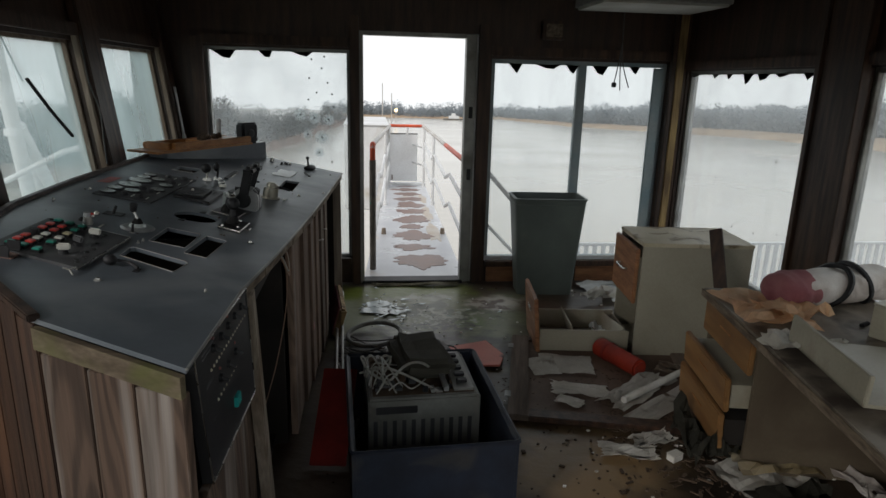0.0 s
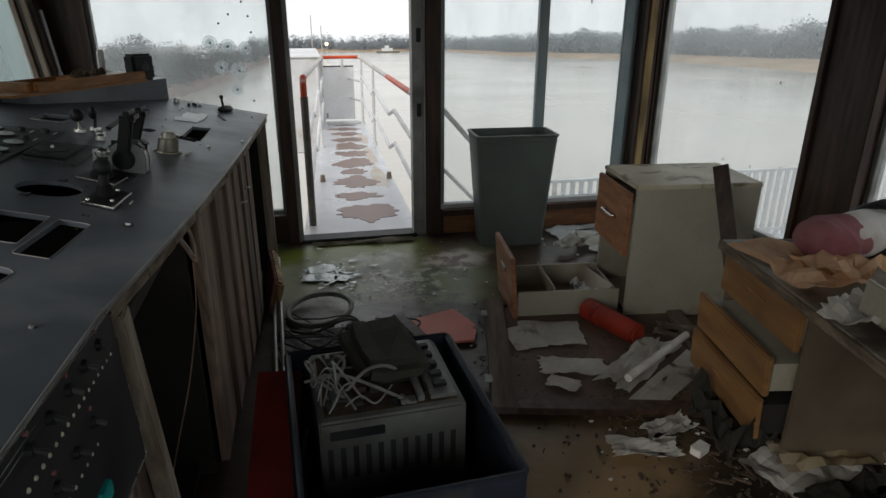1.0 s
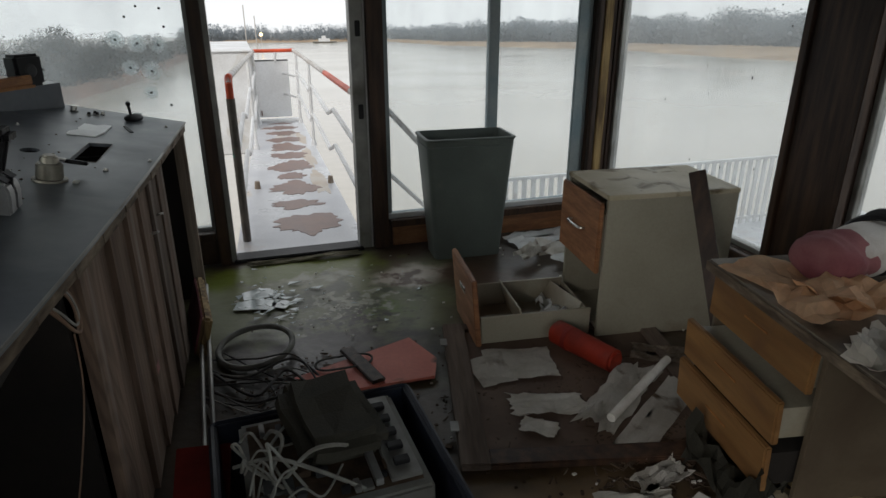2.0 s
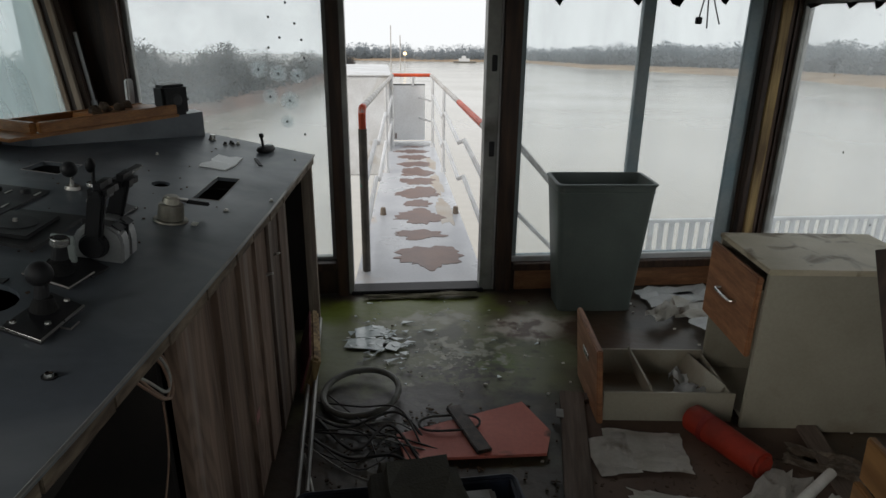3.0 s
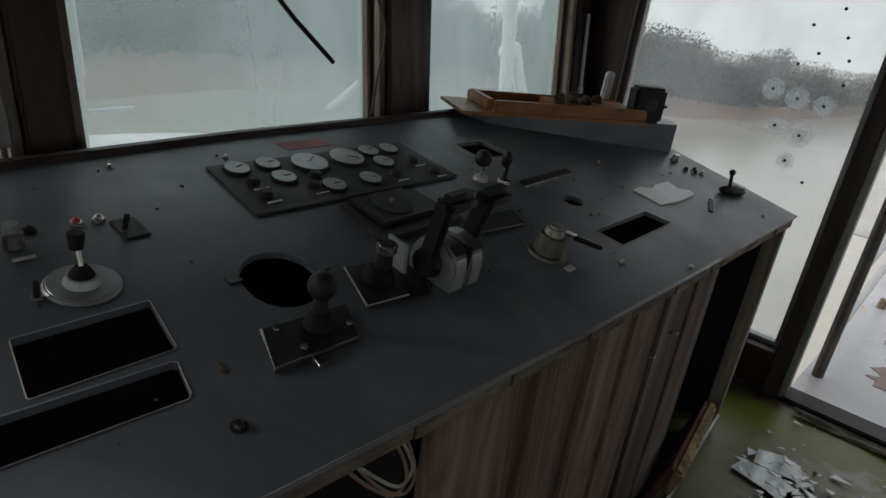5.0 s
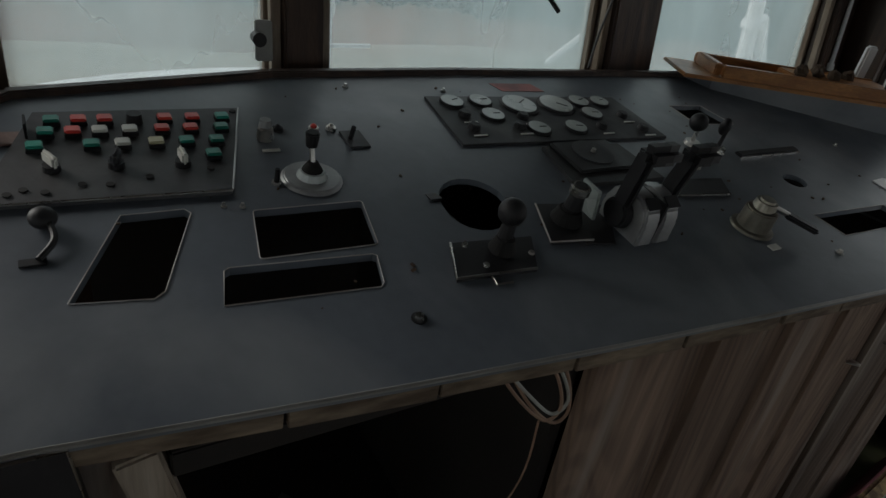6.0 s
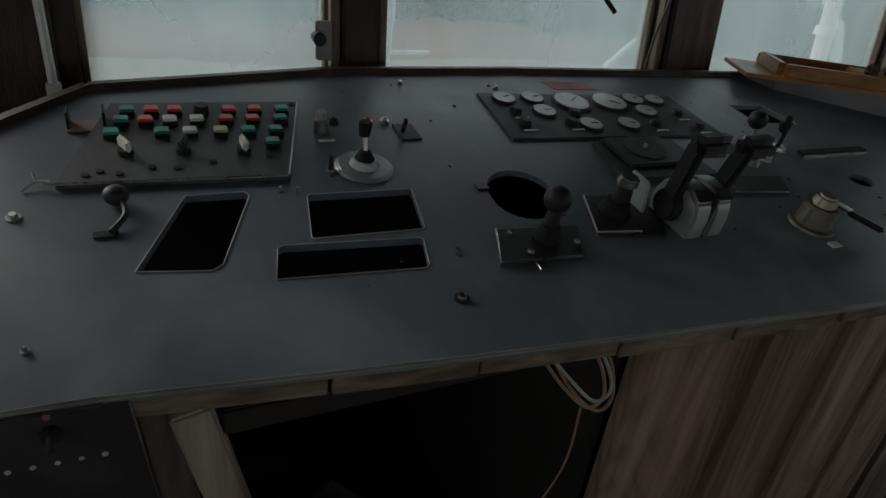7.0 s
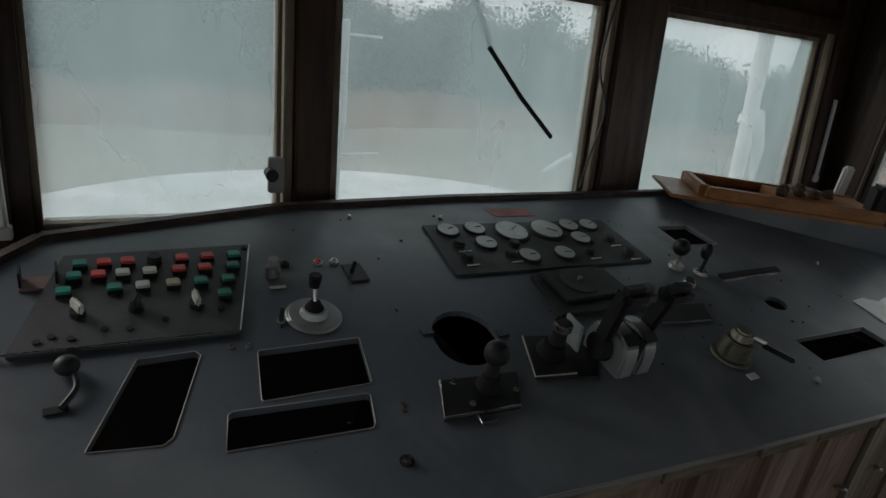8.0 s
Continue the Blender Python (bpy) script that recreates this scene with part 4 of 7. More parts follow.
part("mast", tube([(-4.4, 4.25, -0.92), (-4.4, 3.98, 0.8), (-4.4, 3.62, 2.9)], 0.088, 14), WHITEPAINT, mast)
part("collar", disc(0.125, 0.12, 0.09, pose(-4.4, 3.99, 0.72), 18), WHITEPAINT, mast)
for foot, head in (((-4.1, 4.75, -0.92), (-4.38, 4.08, 0.8)), ((-4.75, 5.45, -0.92), (-4.42, 4.17, 0.82))):
    part("leg", tube([foot, head], 0.075, 12), WHITEPAINT, mast)
part("head_joint", tube([(-4.4, 3.98, 0.8), (-4.41, 4.18, 0.82)], 0.07, 12), WHITEPAINT, mast)
bracket = thing("bracket_arm", "white bracket arm fixed outside between the front windows", "bracket", (-1.355, -1.29, 1.16))
part("arm", tube([(-1.36, -1.29, 1.165), (-1.5, -1.245, 1.13), (-1.96, -0.98, 0.923)], 0.016, 10), WHITEPAINT, bracket)
part("wall_plate", box(-1.372, -1.345, -1.33, -1.25, 1.11, 1.22, 0.004), WHITEPAINT, bracket)
solid("mast_deck", box(-5.6, -3.8, -1.0, 5.8, -1.05, -0.9), WHITEPAINT, "white lower deck carrying the mast", "deck", "structure")


# the river slopes away so that its horizon fits the camera's view
def river_level(x, y):
    return -8.0 - 0.046 * y


WATERMAT = material("silty_river", (0.4, 0.365, 0.31), (0.35, 0.32, 0.265), 0.16, scale=0.03, grain=0.9, bump=0.012, mix=0.6, spec=0.5)
solid("water", sheet(-4000, 4000, -4000, 4000, 8, 8, river_level), WATERMAT, "calm pale silty river", "river", "structure")
SAND = material("sandy_bank", (0.36, 0.27, 0.18), (0.24, 0.17, 0.11), 0.9, scale=0.06, grain=0.8, bump=0.3)
MUDRED = material("reddish_bank", (0.2, 0.115, 0.085), (0.13, 0.085, 0.065), 0.95, scale=0.08, grain=0.7, bump=0.3)
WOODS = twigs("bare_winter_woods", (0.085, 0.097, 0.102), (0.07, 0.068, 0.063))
# distance haze is put into this paler, bluer base colour
WOODSFAR = twigs("distant_woods_haze_in_colour", (0.29, 0.325, 0.35), (0.25, 0.275, 0.295))


def ray_point(az, dist, up=0.0):
    x, y = 0.3 + dist * math.sin(radians(az)), -3.0 + dist * math.cos(radians(az))
    return Vector((x, y, river_level(x, y) + up))


def bank(name, line, depth, height, mat, label):
    """Land behind a shoreline given by bearings and distances, rising away from the water."""
    bm = bmesh.new()
    rows = []
    for az, d in line:
        rows.append([bm.verts.new(ray_point(az, d + depth * f, h * height + (0.25 * height * noise.noise(Vector((az * 0.3, f * 3, 0))) if f > 0 else -0.3))) for f, h in ((0, 0), (0.08, 0.3), (0.3, 0.45), (0.6, 0.8), (1.0, 1.0))])
    for a, b in zip(rows, rows[1:]):
        for k in range(4):
            bm.faces.new((a[k], a[k + 1], b[k + 1], b[k]))
    return solid(name, bm, mat, label, "river bank", "structure", smooth=True)


def smooth_line(points, n):
    az = [p[0] for p in points]
    return [(a, float(np.interp(a, az, [p[1] for p in points]))) for a in np.linspace(az[0], az[-1], n)]


def woods(name, line, back, low, high, count, twig_count, mat, label, seed, size):
    """A wood of bare trees far off: trunks and crowns of many small slivers with a ragged top."""
    rng = np.random.default_rng(seed)
    az = [p[0] for p in line]
    a = rng.uniform(az[0], az[-1], count)
    d = np.interp(a, az, [p[1] for p in line]) + back * rng.random(count) ** 1.3
    wave = np.array([noise.noise(Vector((p * 0.35, q * 0.02, seed))) for p, q in zip(a, d)])
    top = (low + (high - low) * rng.random(count)) * (1.0 + 0.45 * wave)
    base = np.stack([0.3 + d * np.sin(np.radians(a)), -3.0 + d * np.cos(np.radians(a)), 0 * a], 1)
    base[:, 2] = river_level(base[:, 0], base[:, 1])
    w = np.stack([top * 0.018, 0 * top, 0 * top], 1)
    up = np.stack([0 * top, 0 * top, top * 0.85], 1)
    trunks = np.stack([base - w, base + w, base + up], 1).reshape(-1, 3)
    n = count * twig_count
    tree = np.repeat(np.arange(count), twig_count)
    q = np.tile(np.arange(twig_count), count)
    under = q < twig_count // 3
    t = top[tree]
    h = np.where(under, t * rng.uniform(0.03, 0.7, n), t * (0.28 + 0.72 * rng.random(n) ** 0.8))
    spread = t * rng.uniform(0.16, 0.26, count)[tree] * (0.4 + 0.9 * np.sin(np.pi * np.minimum(1.0, h / t * 0.92)))
    mid = base[tree] + np.stack([rng.normal(0, 0.55, n) * spread, rng.normal(0, 0.55, n) * spread, h], 1)
    s = (size * t * np.where(under, 1.7, rng.uniform(0.4, 0.85, n)))[:, None]
    p, r = (np.stack([rng.uniform(-1, 1, n), rng.uniform(-1, 1, n), rng.uniform(-0.7, 1, n)], 1) for _ in range(2))
    twigs_at = np.stack([mid + s * p, mid + s * r, mid - s * 0.5 * (p + r)], 1).reshape(-1, 3)
    verts = np.concatenate([trunks, twigs_at])
    me = bpy.data.meshes.new(name)
    me.from_pydata(verts, [], np.arange(len(verts)).reshape(-1, 3))
    me.materials.append(mat)
    return tagged(new(name, me), label, "woods", "", "stuff")


left_line = smooth_line(((-135, 44), (-110, 36), (-75, 40), (-50, 62), (-35, 78), (-25, 84), (-18, 92), (-13, 108), (-9, 135), (-6.5, 175), (-4, 260), (-2, 420)), 90)
far_line = smooth_line(((-4, 900), (4, 800), (8, 760), (13, 900)), 20)
right_line = smooth_line(((11, 900), (14, 640), (18, 470), (25, 380), (32, 320), (40, 240), (50, 190), (62, 170), (80, 170)), 60)
bank("near_bank", left_line, 60, 5.0, MUDRED, "reddish muddy bank below the woods")
bank("far_bank", far_line, 200, 6.0, SAND, "low far bank across the river")
bank("sand_bank", right_line, 120, 2.2, SAND, "pale sandy bank across the river")
woods("near_woods", [(a, d + 9) for a, d in left_line], 45, 6.8, 10.2, 4200, 190, WOODS, "bare grey-brown winter woods on the near bank", 31, 0.034)
woods("far_woods", [(a, d + 25) for a, d in far_line], 140, 10, 20, 500, 80, WOODSFAR, "line of distant woods with haze put into their colour", 32, 0.07)
woods("right_woods", [(a, d + 85) for a, d in right_line], 110, 11, 16, 4200, 90, WOODSFAR, "grey woods across the river with haze put into their colour", 33, 0.06)
boat = thing("moored_towboat", "small white towboat moored on the far bank", "boat", tuple(ray_point(7.6, 690)))
p = ray_point(7.6, 690)
part("hull", box(p.x - 12, p.x + 12, p.y - 3, p.y + 3, p.z, p.z + 1.6, 0.2), POSTDARK, boat)
part("cabin", box(p.x - 6, p.x + 5, p.y - 2.5, p.y + 2.5, p.z + 1.6, p.z + 4.4, 0.1), WHITEPAINT, boat)
part("wheelhouse", box(p.x - 3, p.x + 1, p.y - 2, p.y + 2, p.z + 4.4, p.z + 7.0, 0.1), WHITEPAINT, boat)
for az, h in ((1.2, 26), (2.0, 20)):
    p = ray_point(az, 420)
    tower = thing("thin_mast", "thin dark mast on the far shore", "mast", tuple(p))
    part("pole", tube([tuple(p), (p.x, p.y, p.z + h)], 0.3, 6), RAILBARE, tower)
p = ray_point(2.4, 380)
flood = thing("floodlight", "distant glowing yellow floodlight on the shore", "lamp", tuple(p))
part("pole", tube([tuple(p), (p.x, p.y, p.z + 9)], 0.15, 6), RAILBARE, flood)
part("lamp", ball(0.9, pose(p.x, p.y, p.z + 9.2)), glow("flood_glow", (1.0, 0.72, 0.35), 3.0), flood)

# ---------- the steering console ----------
WHITEPAPER = material("white_paper", (0.84, 0.85, 0.85), (0.76, 0.77, 0.77), 0.35, spec=0.8, scale=7, grain=60)


def top_z(x, y=0.0):
    """The sloping top of the console."""
    return 0.907 - 0.168 * x


SLOPE = math.degrees(math.atan(0.168))


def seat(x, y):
    """A place on the console's top, shifted to fit the camera's view."""
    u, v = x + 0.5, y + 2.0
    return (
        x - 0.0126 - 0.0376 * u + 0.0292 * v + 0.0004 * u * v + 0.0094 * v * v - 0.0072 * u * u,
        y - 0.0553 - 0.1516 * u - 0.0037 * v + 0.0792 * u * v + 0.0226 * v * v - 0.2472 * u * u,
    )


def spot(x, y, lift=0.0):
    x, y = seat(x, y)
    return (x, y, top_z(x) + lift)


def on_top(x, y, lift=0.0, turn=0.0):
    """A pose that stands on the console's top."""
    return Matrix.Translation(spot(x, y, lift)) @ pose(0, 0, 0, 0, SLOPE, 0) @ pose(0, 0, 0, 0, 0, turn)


NEAR, FAR = -3.51, -0.49
FRONT = ((-3.51, -0.3), (-3.0, -0.287), (-2.6, -0.246), (-2.2, -0.212), (-1.8, -0.183), (-1.3, -0.15), (-0.7, -0.118), (-0.49, -0.104))


def front_x(y):
    return float(np.interp(y, [p[0] for p in FRONT], [p[1] for p in FRONT]))


def rounded(x0, x1, y0, y1, r=0.015, n=3):
    out = []
    for cx, cy, a0 in ((x1 - r, y1 - r, 0), (x0 + r, y1 - r, 90), (x0 + r, y0 + r, 180), (x1 - r, y0 + r, 270)):
        out += [(cx + r * math.cos(radians(a0 + 90 * k / n)), cy + r * math.sin(radians(a0 + 90 * k / n))) for k in range(n + 1)]
    return out


def quad(points, r=0.0):
    return list(points)


console = thing("steering_console", "weathered wooden steering console with a blue-grey top and empty cut-outs", "console", (-0.6, -1.9, 0))
outline = [(front_x(y), y) for y in np.linspace(NEAR, FAR, 24)] + [(-0.66, -0.36), (-1.13, -0.34), (-1.13, -1.1), (-1.135, -2.0), (-1.12, -2.5), (-1.035, -2.985), (-0.66, -3.36)]
bighole = [(-0.58 + 0.078 * math.cos(a) + (0.0 if math.cos(a) < 0 else 0.012), -2.225 + 0.072 * math.sin(a)) for a in (2 * math.pi * k / 20 for k in range(20))]
CUTS = [
    quad([(-0.452, -2.892), (-0.438, -2.788), (-0.45, -2.775), (-0.62, -2.742), (-0.632, -2.752), (-0.63, -2.845)]),
    rounded(-0.612, -0.49, -2.645, -2.45, 0.006),
    quad([(-0.404, -2.697), (-0.392, -2.466), (-0.4, -2.46), (-0.463, -2.459), (-0.468, -2.466), (-0.48, -2.69), (-0.474, -2.698)]),
    bighole,
    quad([(-0.955, -1.33), (-0.845, -1.34), (-0.838, -1.19), (-0.955, -1.2)]),
    [(-0.545 + 0.03 * math.cos(a), -1.28 + 0.035 * math.sin(a)) for a in (2 * math.pi * k / 14 for k in range(14))],
    quad([(-0.408, -1.37), (-0.325, -1.35), (-0.332, -1.06), (-0.41, -1.085)]),
]
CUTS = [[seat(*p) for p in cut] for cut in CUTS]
part("top", slab(outline, lambda x, y: top_z(x) - 0.012, lambda x, y: top_z(x), CUTS), LAMINATE, console, "scuffed blue-grey laminate top")
# bright worn rims round the cut-outs
for k, cut in enumerate(CUTS):
    if k in (3, 5):
        continue
    part("cut_rim", tube([(x, y, top_z(x) + 0.001) for x, y in cut], 0.0009, 5, closed=True), RAILBARE, console, "worn bright cut-out edge")
for s in (seat(-0.605, -2.305), seat(-0.57, -2.14)):
    part("ear", box(s[0] - 0.012, s[0] + 0.012, s[1] - 0.012, s[1] + 0.012, top_z(s[0]) - 0.006, top_z(s[0]) + 0.002), BLACKPLASTIC, console)
# edging strips
rng = random.Random(61)
y = -2.96
while y < FAR - 0.1:
    y1 = min(FAR, y + rng.uniform(0.16, 0.3))
    a, b = Vector((front_x(y) - 0.004, y, top_z(front_x(y)) - 0.0235)), Vector((front_x(y1) - 0.004, y1, top_z(front_x(y1)) - 0.0235))
    d = b - a
    drop = rng.uniform(0.012, 0.019)
    part("edge_strip", box(-0.013, 0.002, 0.002, d.length - rng.choice((0.001, 0.004, 0.012)), -drop, 0.011, 0.0015, m=Matrix.Translation(a) @ pose(0, 0, 0, math.degrees(math.asin(d.z / d.length)), 0, math.degrees(math.atan2(-d.x, d.y)))), TRIMWOOD, console, "broken weathered edge strip")
    y = y1
part("metal_edge", tube([(front_x(y) + 0.001, y, top_z(front_x(y)) - 0.002) for y in np.linspace(NEAR, FAR, 30)], 0.0035, 6), ALU, console)
back = [(-0.65, -3.37), (-1.035, -2.99), (-1.12, -2.5), (-1.137, -2.0), (-1.13, -1.1)]
bm = bmesh.new()
for a, b in zip(back, back[1:]):
    v = Vector((b[0] - a[0], b[1] - a[1], 0))
    box(-0.012, 0.014, 0, v.length + 0.004, 0.0, 0.018, 0.003, bm, Matrix.Translation((a[0], a[1], top_z(a[0]) - 0.006)) @ pose(0, 0, 0, 0, 0, math.degrees(math.atan2(-v.x, v.y))) @ pose(0, 0, 0, math.degrees(math.atan2(top_z(b[0]) - top_z(a[0]), v.length))))
part("back_edge", bm, DARKWOOD, console, "dark worn back edging")
# carcass; inner panels and rail are near-black, with the inside's shade in their colour
part("back_panel", box(-1.125, -1.105, -2.9, -0.36, 0.0, 1.05), SHADEBLACK, console)
part("bottom", box(-1.1, -0.33, -3.3, -0.5, 0.02, 0.05), SHADEBLACK, console)
part("divider", box(-1.1, -0.2, -1.04, -1.015, 0.0, 0.9), SHADEBLACK, console)
part("divider", box(-1.1, -0.28, -2.25, -2.225, 0.0, 0.91), SHADEBLACK, console)
part("far_panel", box(-1.1, -0.17, -0.46, -0.435, 0.0, 0.91), SHADEBLACK, console)
part("far_post", box(-0.165, -0.115, -0.56, -0.51, 0.0, 0.905, 0.004), GREYBOARD, console)
part("far_rail", box(-0.46, -0.166, -0.55, -0.52, 0.82, 0.9, 0.004), DARKWOOD, console)
part("rail", box(-0.305, -0.277, -2.86, -2.24, 0.865, 0.905, 0.003), SHADEBLACK, console)
part("stud", box(-0.02, 0.02, -0.025, 0.025, 0.0, 0.935, 0.004, m=pose(-0.293, -2.7, 0.0, 12, 0, 0)), GREYBOARD, console, "grey worn stud")
part("face_board", box(-0.345, -0.321, -2.99, -2.89, 0.0, 0.92, 0.003), WEATHERED, console)
part("face_board", box(-0.342, -0.318, -2.889, -2.78, 0.0, 0.6, 0.003), WEATHERED, console)
# upright boards of the closed front
y = -2.23
rng = random.Random(7)
while y < -1.06:
    w = rng.choice((0.18, 0.24, 0.29, 0.21))
    y1 = min(y + w, -1.0)
    y1 = -1.0 if y1 > -1.09 else y1
    x = front_x((y + y1) / 2)
    part("plank", box(x - 0.062, x - 0.036 + rng.uniform(-0.0015, 0.0015), y, y1 - 0.0012, 0.03, 0.9, 0.001), FRONTBOARDS, console)
    y = y1
for yy, zz in ((-1.42, 0.7), (-1.3, 0.73)):
    x = front_x(yy) - 0.034
    part("pull", tube(curve_points([(x, yy - 0.012, zz), (x + 0.018, yy - 0.006, zz + 0.004), (x + 0.018, yy + 0.006, zz), (x, yy + 0.012, zz - 0.004)], 4), 0.004, 6), CHROME, console, "small wire pull")
part("sticker", box(front_x(-1.68) - 0.037, front_x(-1.68) - 0.0315, -1.71, -1.66, 0.3, 0.335), LABELRED, console, "torn red sticker")
# near end: light weathered boards, then darker ones round the corner
a, b = Vector((-0.31, -3.485, 0)), Vector((-0.655, -3.34, 0))
n = 3
for k in range(n):
    p, q = a.lerp(b, k / n), a.lerp(b, (k + 1) / n)
    ang = math.degrees(math.atan2((q - p).y, (q - p).x))
    part("end_board", box(0.001, (q - p).length - 0.003, -0.012, 0.012, 0.0, top_z(p.x) - 0.07, 0.002, m=Matrix.Translation(p) @ pose(0, 0, 0, 0, 0, ang)), WEATHERED, console)
bm = bmesh.new()
out_n = Vector((-(b - a).y, (b - a).x, 0)).normalized()
out_n = out_n if out_n.y < 0 else -out_n
prism = []
for p in (a - (b - a) * 0.01, b):
    for s, dz in ((0.006, -0.024), (0.006, -0.075), (0.022, -0.075), (0.022, -0.024)):
        q = p + out_n * s
        prism.append(bm.verts.new((q.x, q.y, top_z(p.x) + dz)))
for k in range(4):
    bm.faces.new((prism[k], prism[(k + 1) % 4], prism[4 + (k + 1) % 4], prism[4 + k]))
bm.faces.new(prism[:4])
bm.faces.new(prism[4:][::-1])
part("end_rail", bm, MOSSRAIL, console, "mossy end rail")
a, b = b, Vector((-1.03, -2.97, 0))
for k in range(5):
    p, q = a.lerp(b, k / 5), a.lerp(b, (k + 1) / 5)
    ang = math.degrees(math.atan2((q - p).y, (q - p).x))
    part("end_board", box(0.001, (q - p).length - 0.002, -0.012, 0.012, 0.0, top_z(p.x) - 0.02, 0.003, m=Matrix.Translation(p) @ pose(0, 0, 0, 0, 0, ang)), DARKWOOD, console)
# breaker panel let into the front at the near end
def panel_x(y, out=0.0):
    return front_x(y) - 0.001 + out


bm = bmesh.new()
ring = [(-3.455, 0.95), (-3.385, 0.6), (-2.92, 0.6), (-2.955, 0.945)]
fr = [bm.verts.new((panel_x(y), y, z)) for y, z in ring]
bk = [bm.verts.new((panel_x(y, -0.025), y, z)) for y, z in ring]
bm.faces.new(fr)
bm.faces.new(bk[::-1])
for k in range(4):
    bm.faces.new((fr[k], bk[k], bk[(k + 1) % 4], fr[(k + 1) % 4]))
breaker = part("breaker_panel", bm, BLACKPLATE, console, "black switch panel with small bulbs and toggles")
part("panel_edge", tube([(panel_x(y, 0.001), y, z) for y, z in ring], 0.0026, 5, closed=True), CHROME, breaker)
BULB = material("small_pale_bulb", (0.6, 0.58, 0.45), (0.4, 0.38, 0.3), 0.3, scale=30)
PRINT = material("grey_printed_line", (0.2, 0.21, 0.23), (0.12, 0.125, 0.135), 0.6, scale=30)
for z, y0, y1, step in ((0.872, -3.34, -2.985, 0.0235), (0.775, -3.3, -3.1, 0.026)):
    y, k = y0, 0
    while y < y1:
        part("pilot_bulb", ball(0.0042, pose(panel_x(y, 0.001), y, z), u=8, v=6), BULB, breaker)
        if k % 3 == 1:
            part("fuse_cap", disc(0.012, 0.01, 0.01, pose(panel_x(y), y, z + 0.045, 0, 90), 12), BLACKPLASTIC, breaker)
            part("toggle", tube([(panel_x(y, 0.008), y, z + 0.045), (panel_x(y, 0.024), y, z + 0.038)], 0.0045, 7), GAUGEPLATE, breaker)
        if k % 6 == 1:
            part("pilot_lamp", disc(0.004, 0.004, 0.006, pose(panel_x(y), y, z + 0.07, 0, 90), 8), LABELRED, breaker)
        y, k = y + step, k + 1
for z, y0, y1 in ((0.932, -3.4, -3.06), (0.922, -3.4, -3.02), (0.85, -3.38, -2.98), (0.844, -3.38, -3.04), (0.742, -3.34, -3.02)):
    part("printed_line", tube([(panel_x(y), y, z) for y in np.linspace(y0, y1, 5)], 0.0016, 5), PRINT, breaker)
part("teal_switch", box(-0.002, 0.014, -0.021, 0.021, -0.015, 0.015, 0.002, m=pose(panel_x(-3.14), -3.14, 0.69)), TEAL, breaker, "teal rocker switch")
part("emblem", disc(0.018, 0.018, 0.003, pose(panel_x(-2.985), -2.985, 0.72, 0, 90), 18), PRINT, breaker)
part("stile", box(-0.33, -0.308, -3.46, -2.985, 0.0, 0.588, 0.003), WEATHERED, console)
# wire loops inside the opening
for k, (dy, dz, m) in enumerate(((0, 0, COPPER), (0.012, 0.01, WIREPALE), (0.02, -0.012, COPPER))):
    part("wire", tube(curve_points([(-0.27, -2.420 + dy, 0.913), (-0.252, -2.370 + dy, 0.844 + dz), (-0.246, -2.310 + dy, 0.786 + dz), (-0.246, -2.280 + dy, 0.802 + dz), (-0.25, -2.300 + dy, 0.865), (-0.27, -2.330 + dy, 0.916)], 6), 0.003, 6), m, console)
part("wire", tube(curve_points([(-0.248, -2.320, 0.786), (-0.26, -2.310, 0.633), (-0.3, -2.340, 0.422), (-0.36, -2.340, 0.211), (-0.4, -2.360, 0.063)], 6), 0.002, 6), COPPER, console)
part("loose_sheet", crumple(-0.72, -2.55, 0.05, 0.2, 0.15, 30, 0.03, 5, 0.08, 6), DEVICE, console, "crumpled pale sheet inside")


def screw(x, y, r=0.011, mat=None):
    b = thing("bolt", "small bright bolt in the console top", "bolt", spot(x, y), group="console bolts")
    part("washer", disc(r, r, 0.002, on_top(x, y, 0.0003), 16), BLACKPLASTIC if r > 0.01 else ALU, b)
    part("head", disc(r * 0.66, r * 0.55, 0.006, on_top(x, y, 0.002), 6), CHROME, b)


for x, y, r in ((-0.315, -2.42, 0.012), (-0.6, -3.08, 0.01), (-0.278, -1.43, 0.009), (-0.172, -1.24, 0.008), (-0.205, -0.62, 0.007), (-1.06, -2.31, 0.007), (-1.04, -2.05, 0.007), (-1.04, -2.93, 0.007), (-0.94, -2.62, 0.008), (-0.63, -2.69, 0.005), (-0.625, -2.66, 0.005), (-0.33, -2.98, 0.005), (-0.7, -0.9, 0.007)):
    screw(x, y, r)


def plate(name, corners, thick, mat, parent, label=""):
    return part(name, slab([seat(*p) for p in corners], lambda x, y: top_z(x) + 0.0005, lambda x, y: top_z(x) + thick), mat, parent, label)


# button panel
bp = thing("button_panel", "dark panel of square red, green and white push buttons", "button panel", spot(-0.82, -2.8))
plate("plate", [(-0.67, -3.04), (-0.662, -2.672), (-0.945, -2.605), (-0.94, -2.975)], 0.009, GAUGEPLATE, bp)
part("bright_edge", tube([spot(-0.668, -3.055, 0.009), spot(-0.661, -2.672, 0.009)], 0.002, 6), CHROME, bp)
part("bright_edge", tube([spot(-0.662, -2.671, 0.009), spot(-0.945, -2.604, 0.009)], 0.0018, 6), CASTGREY, bp)
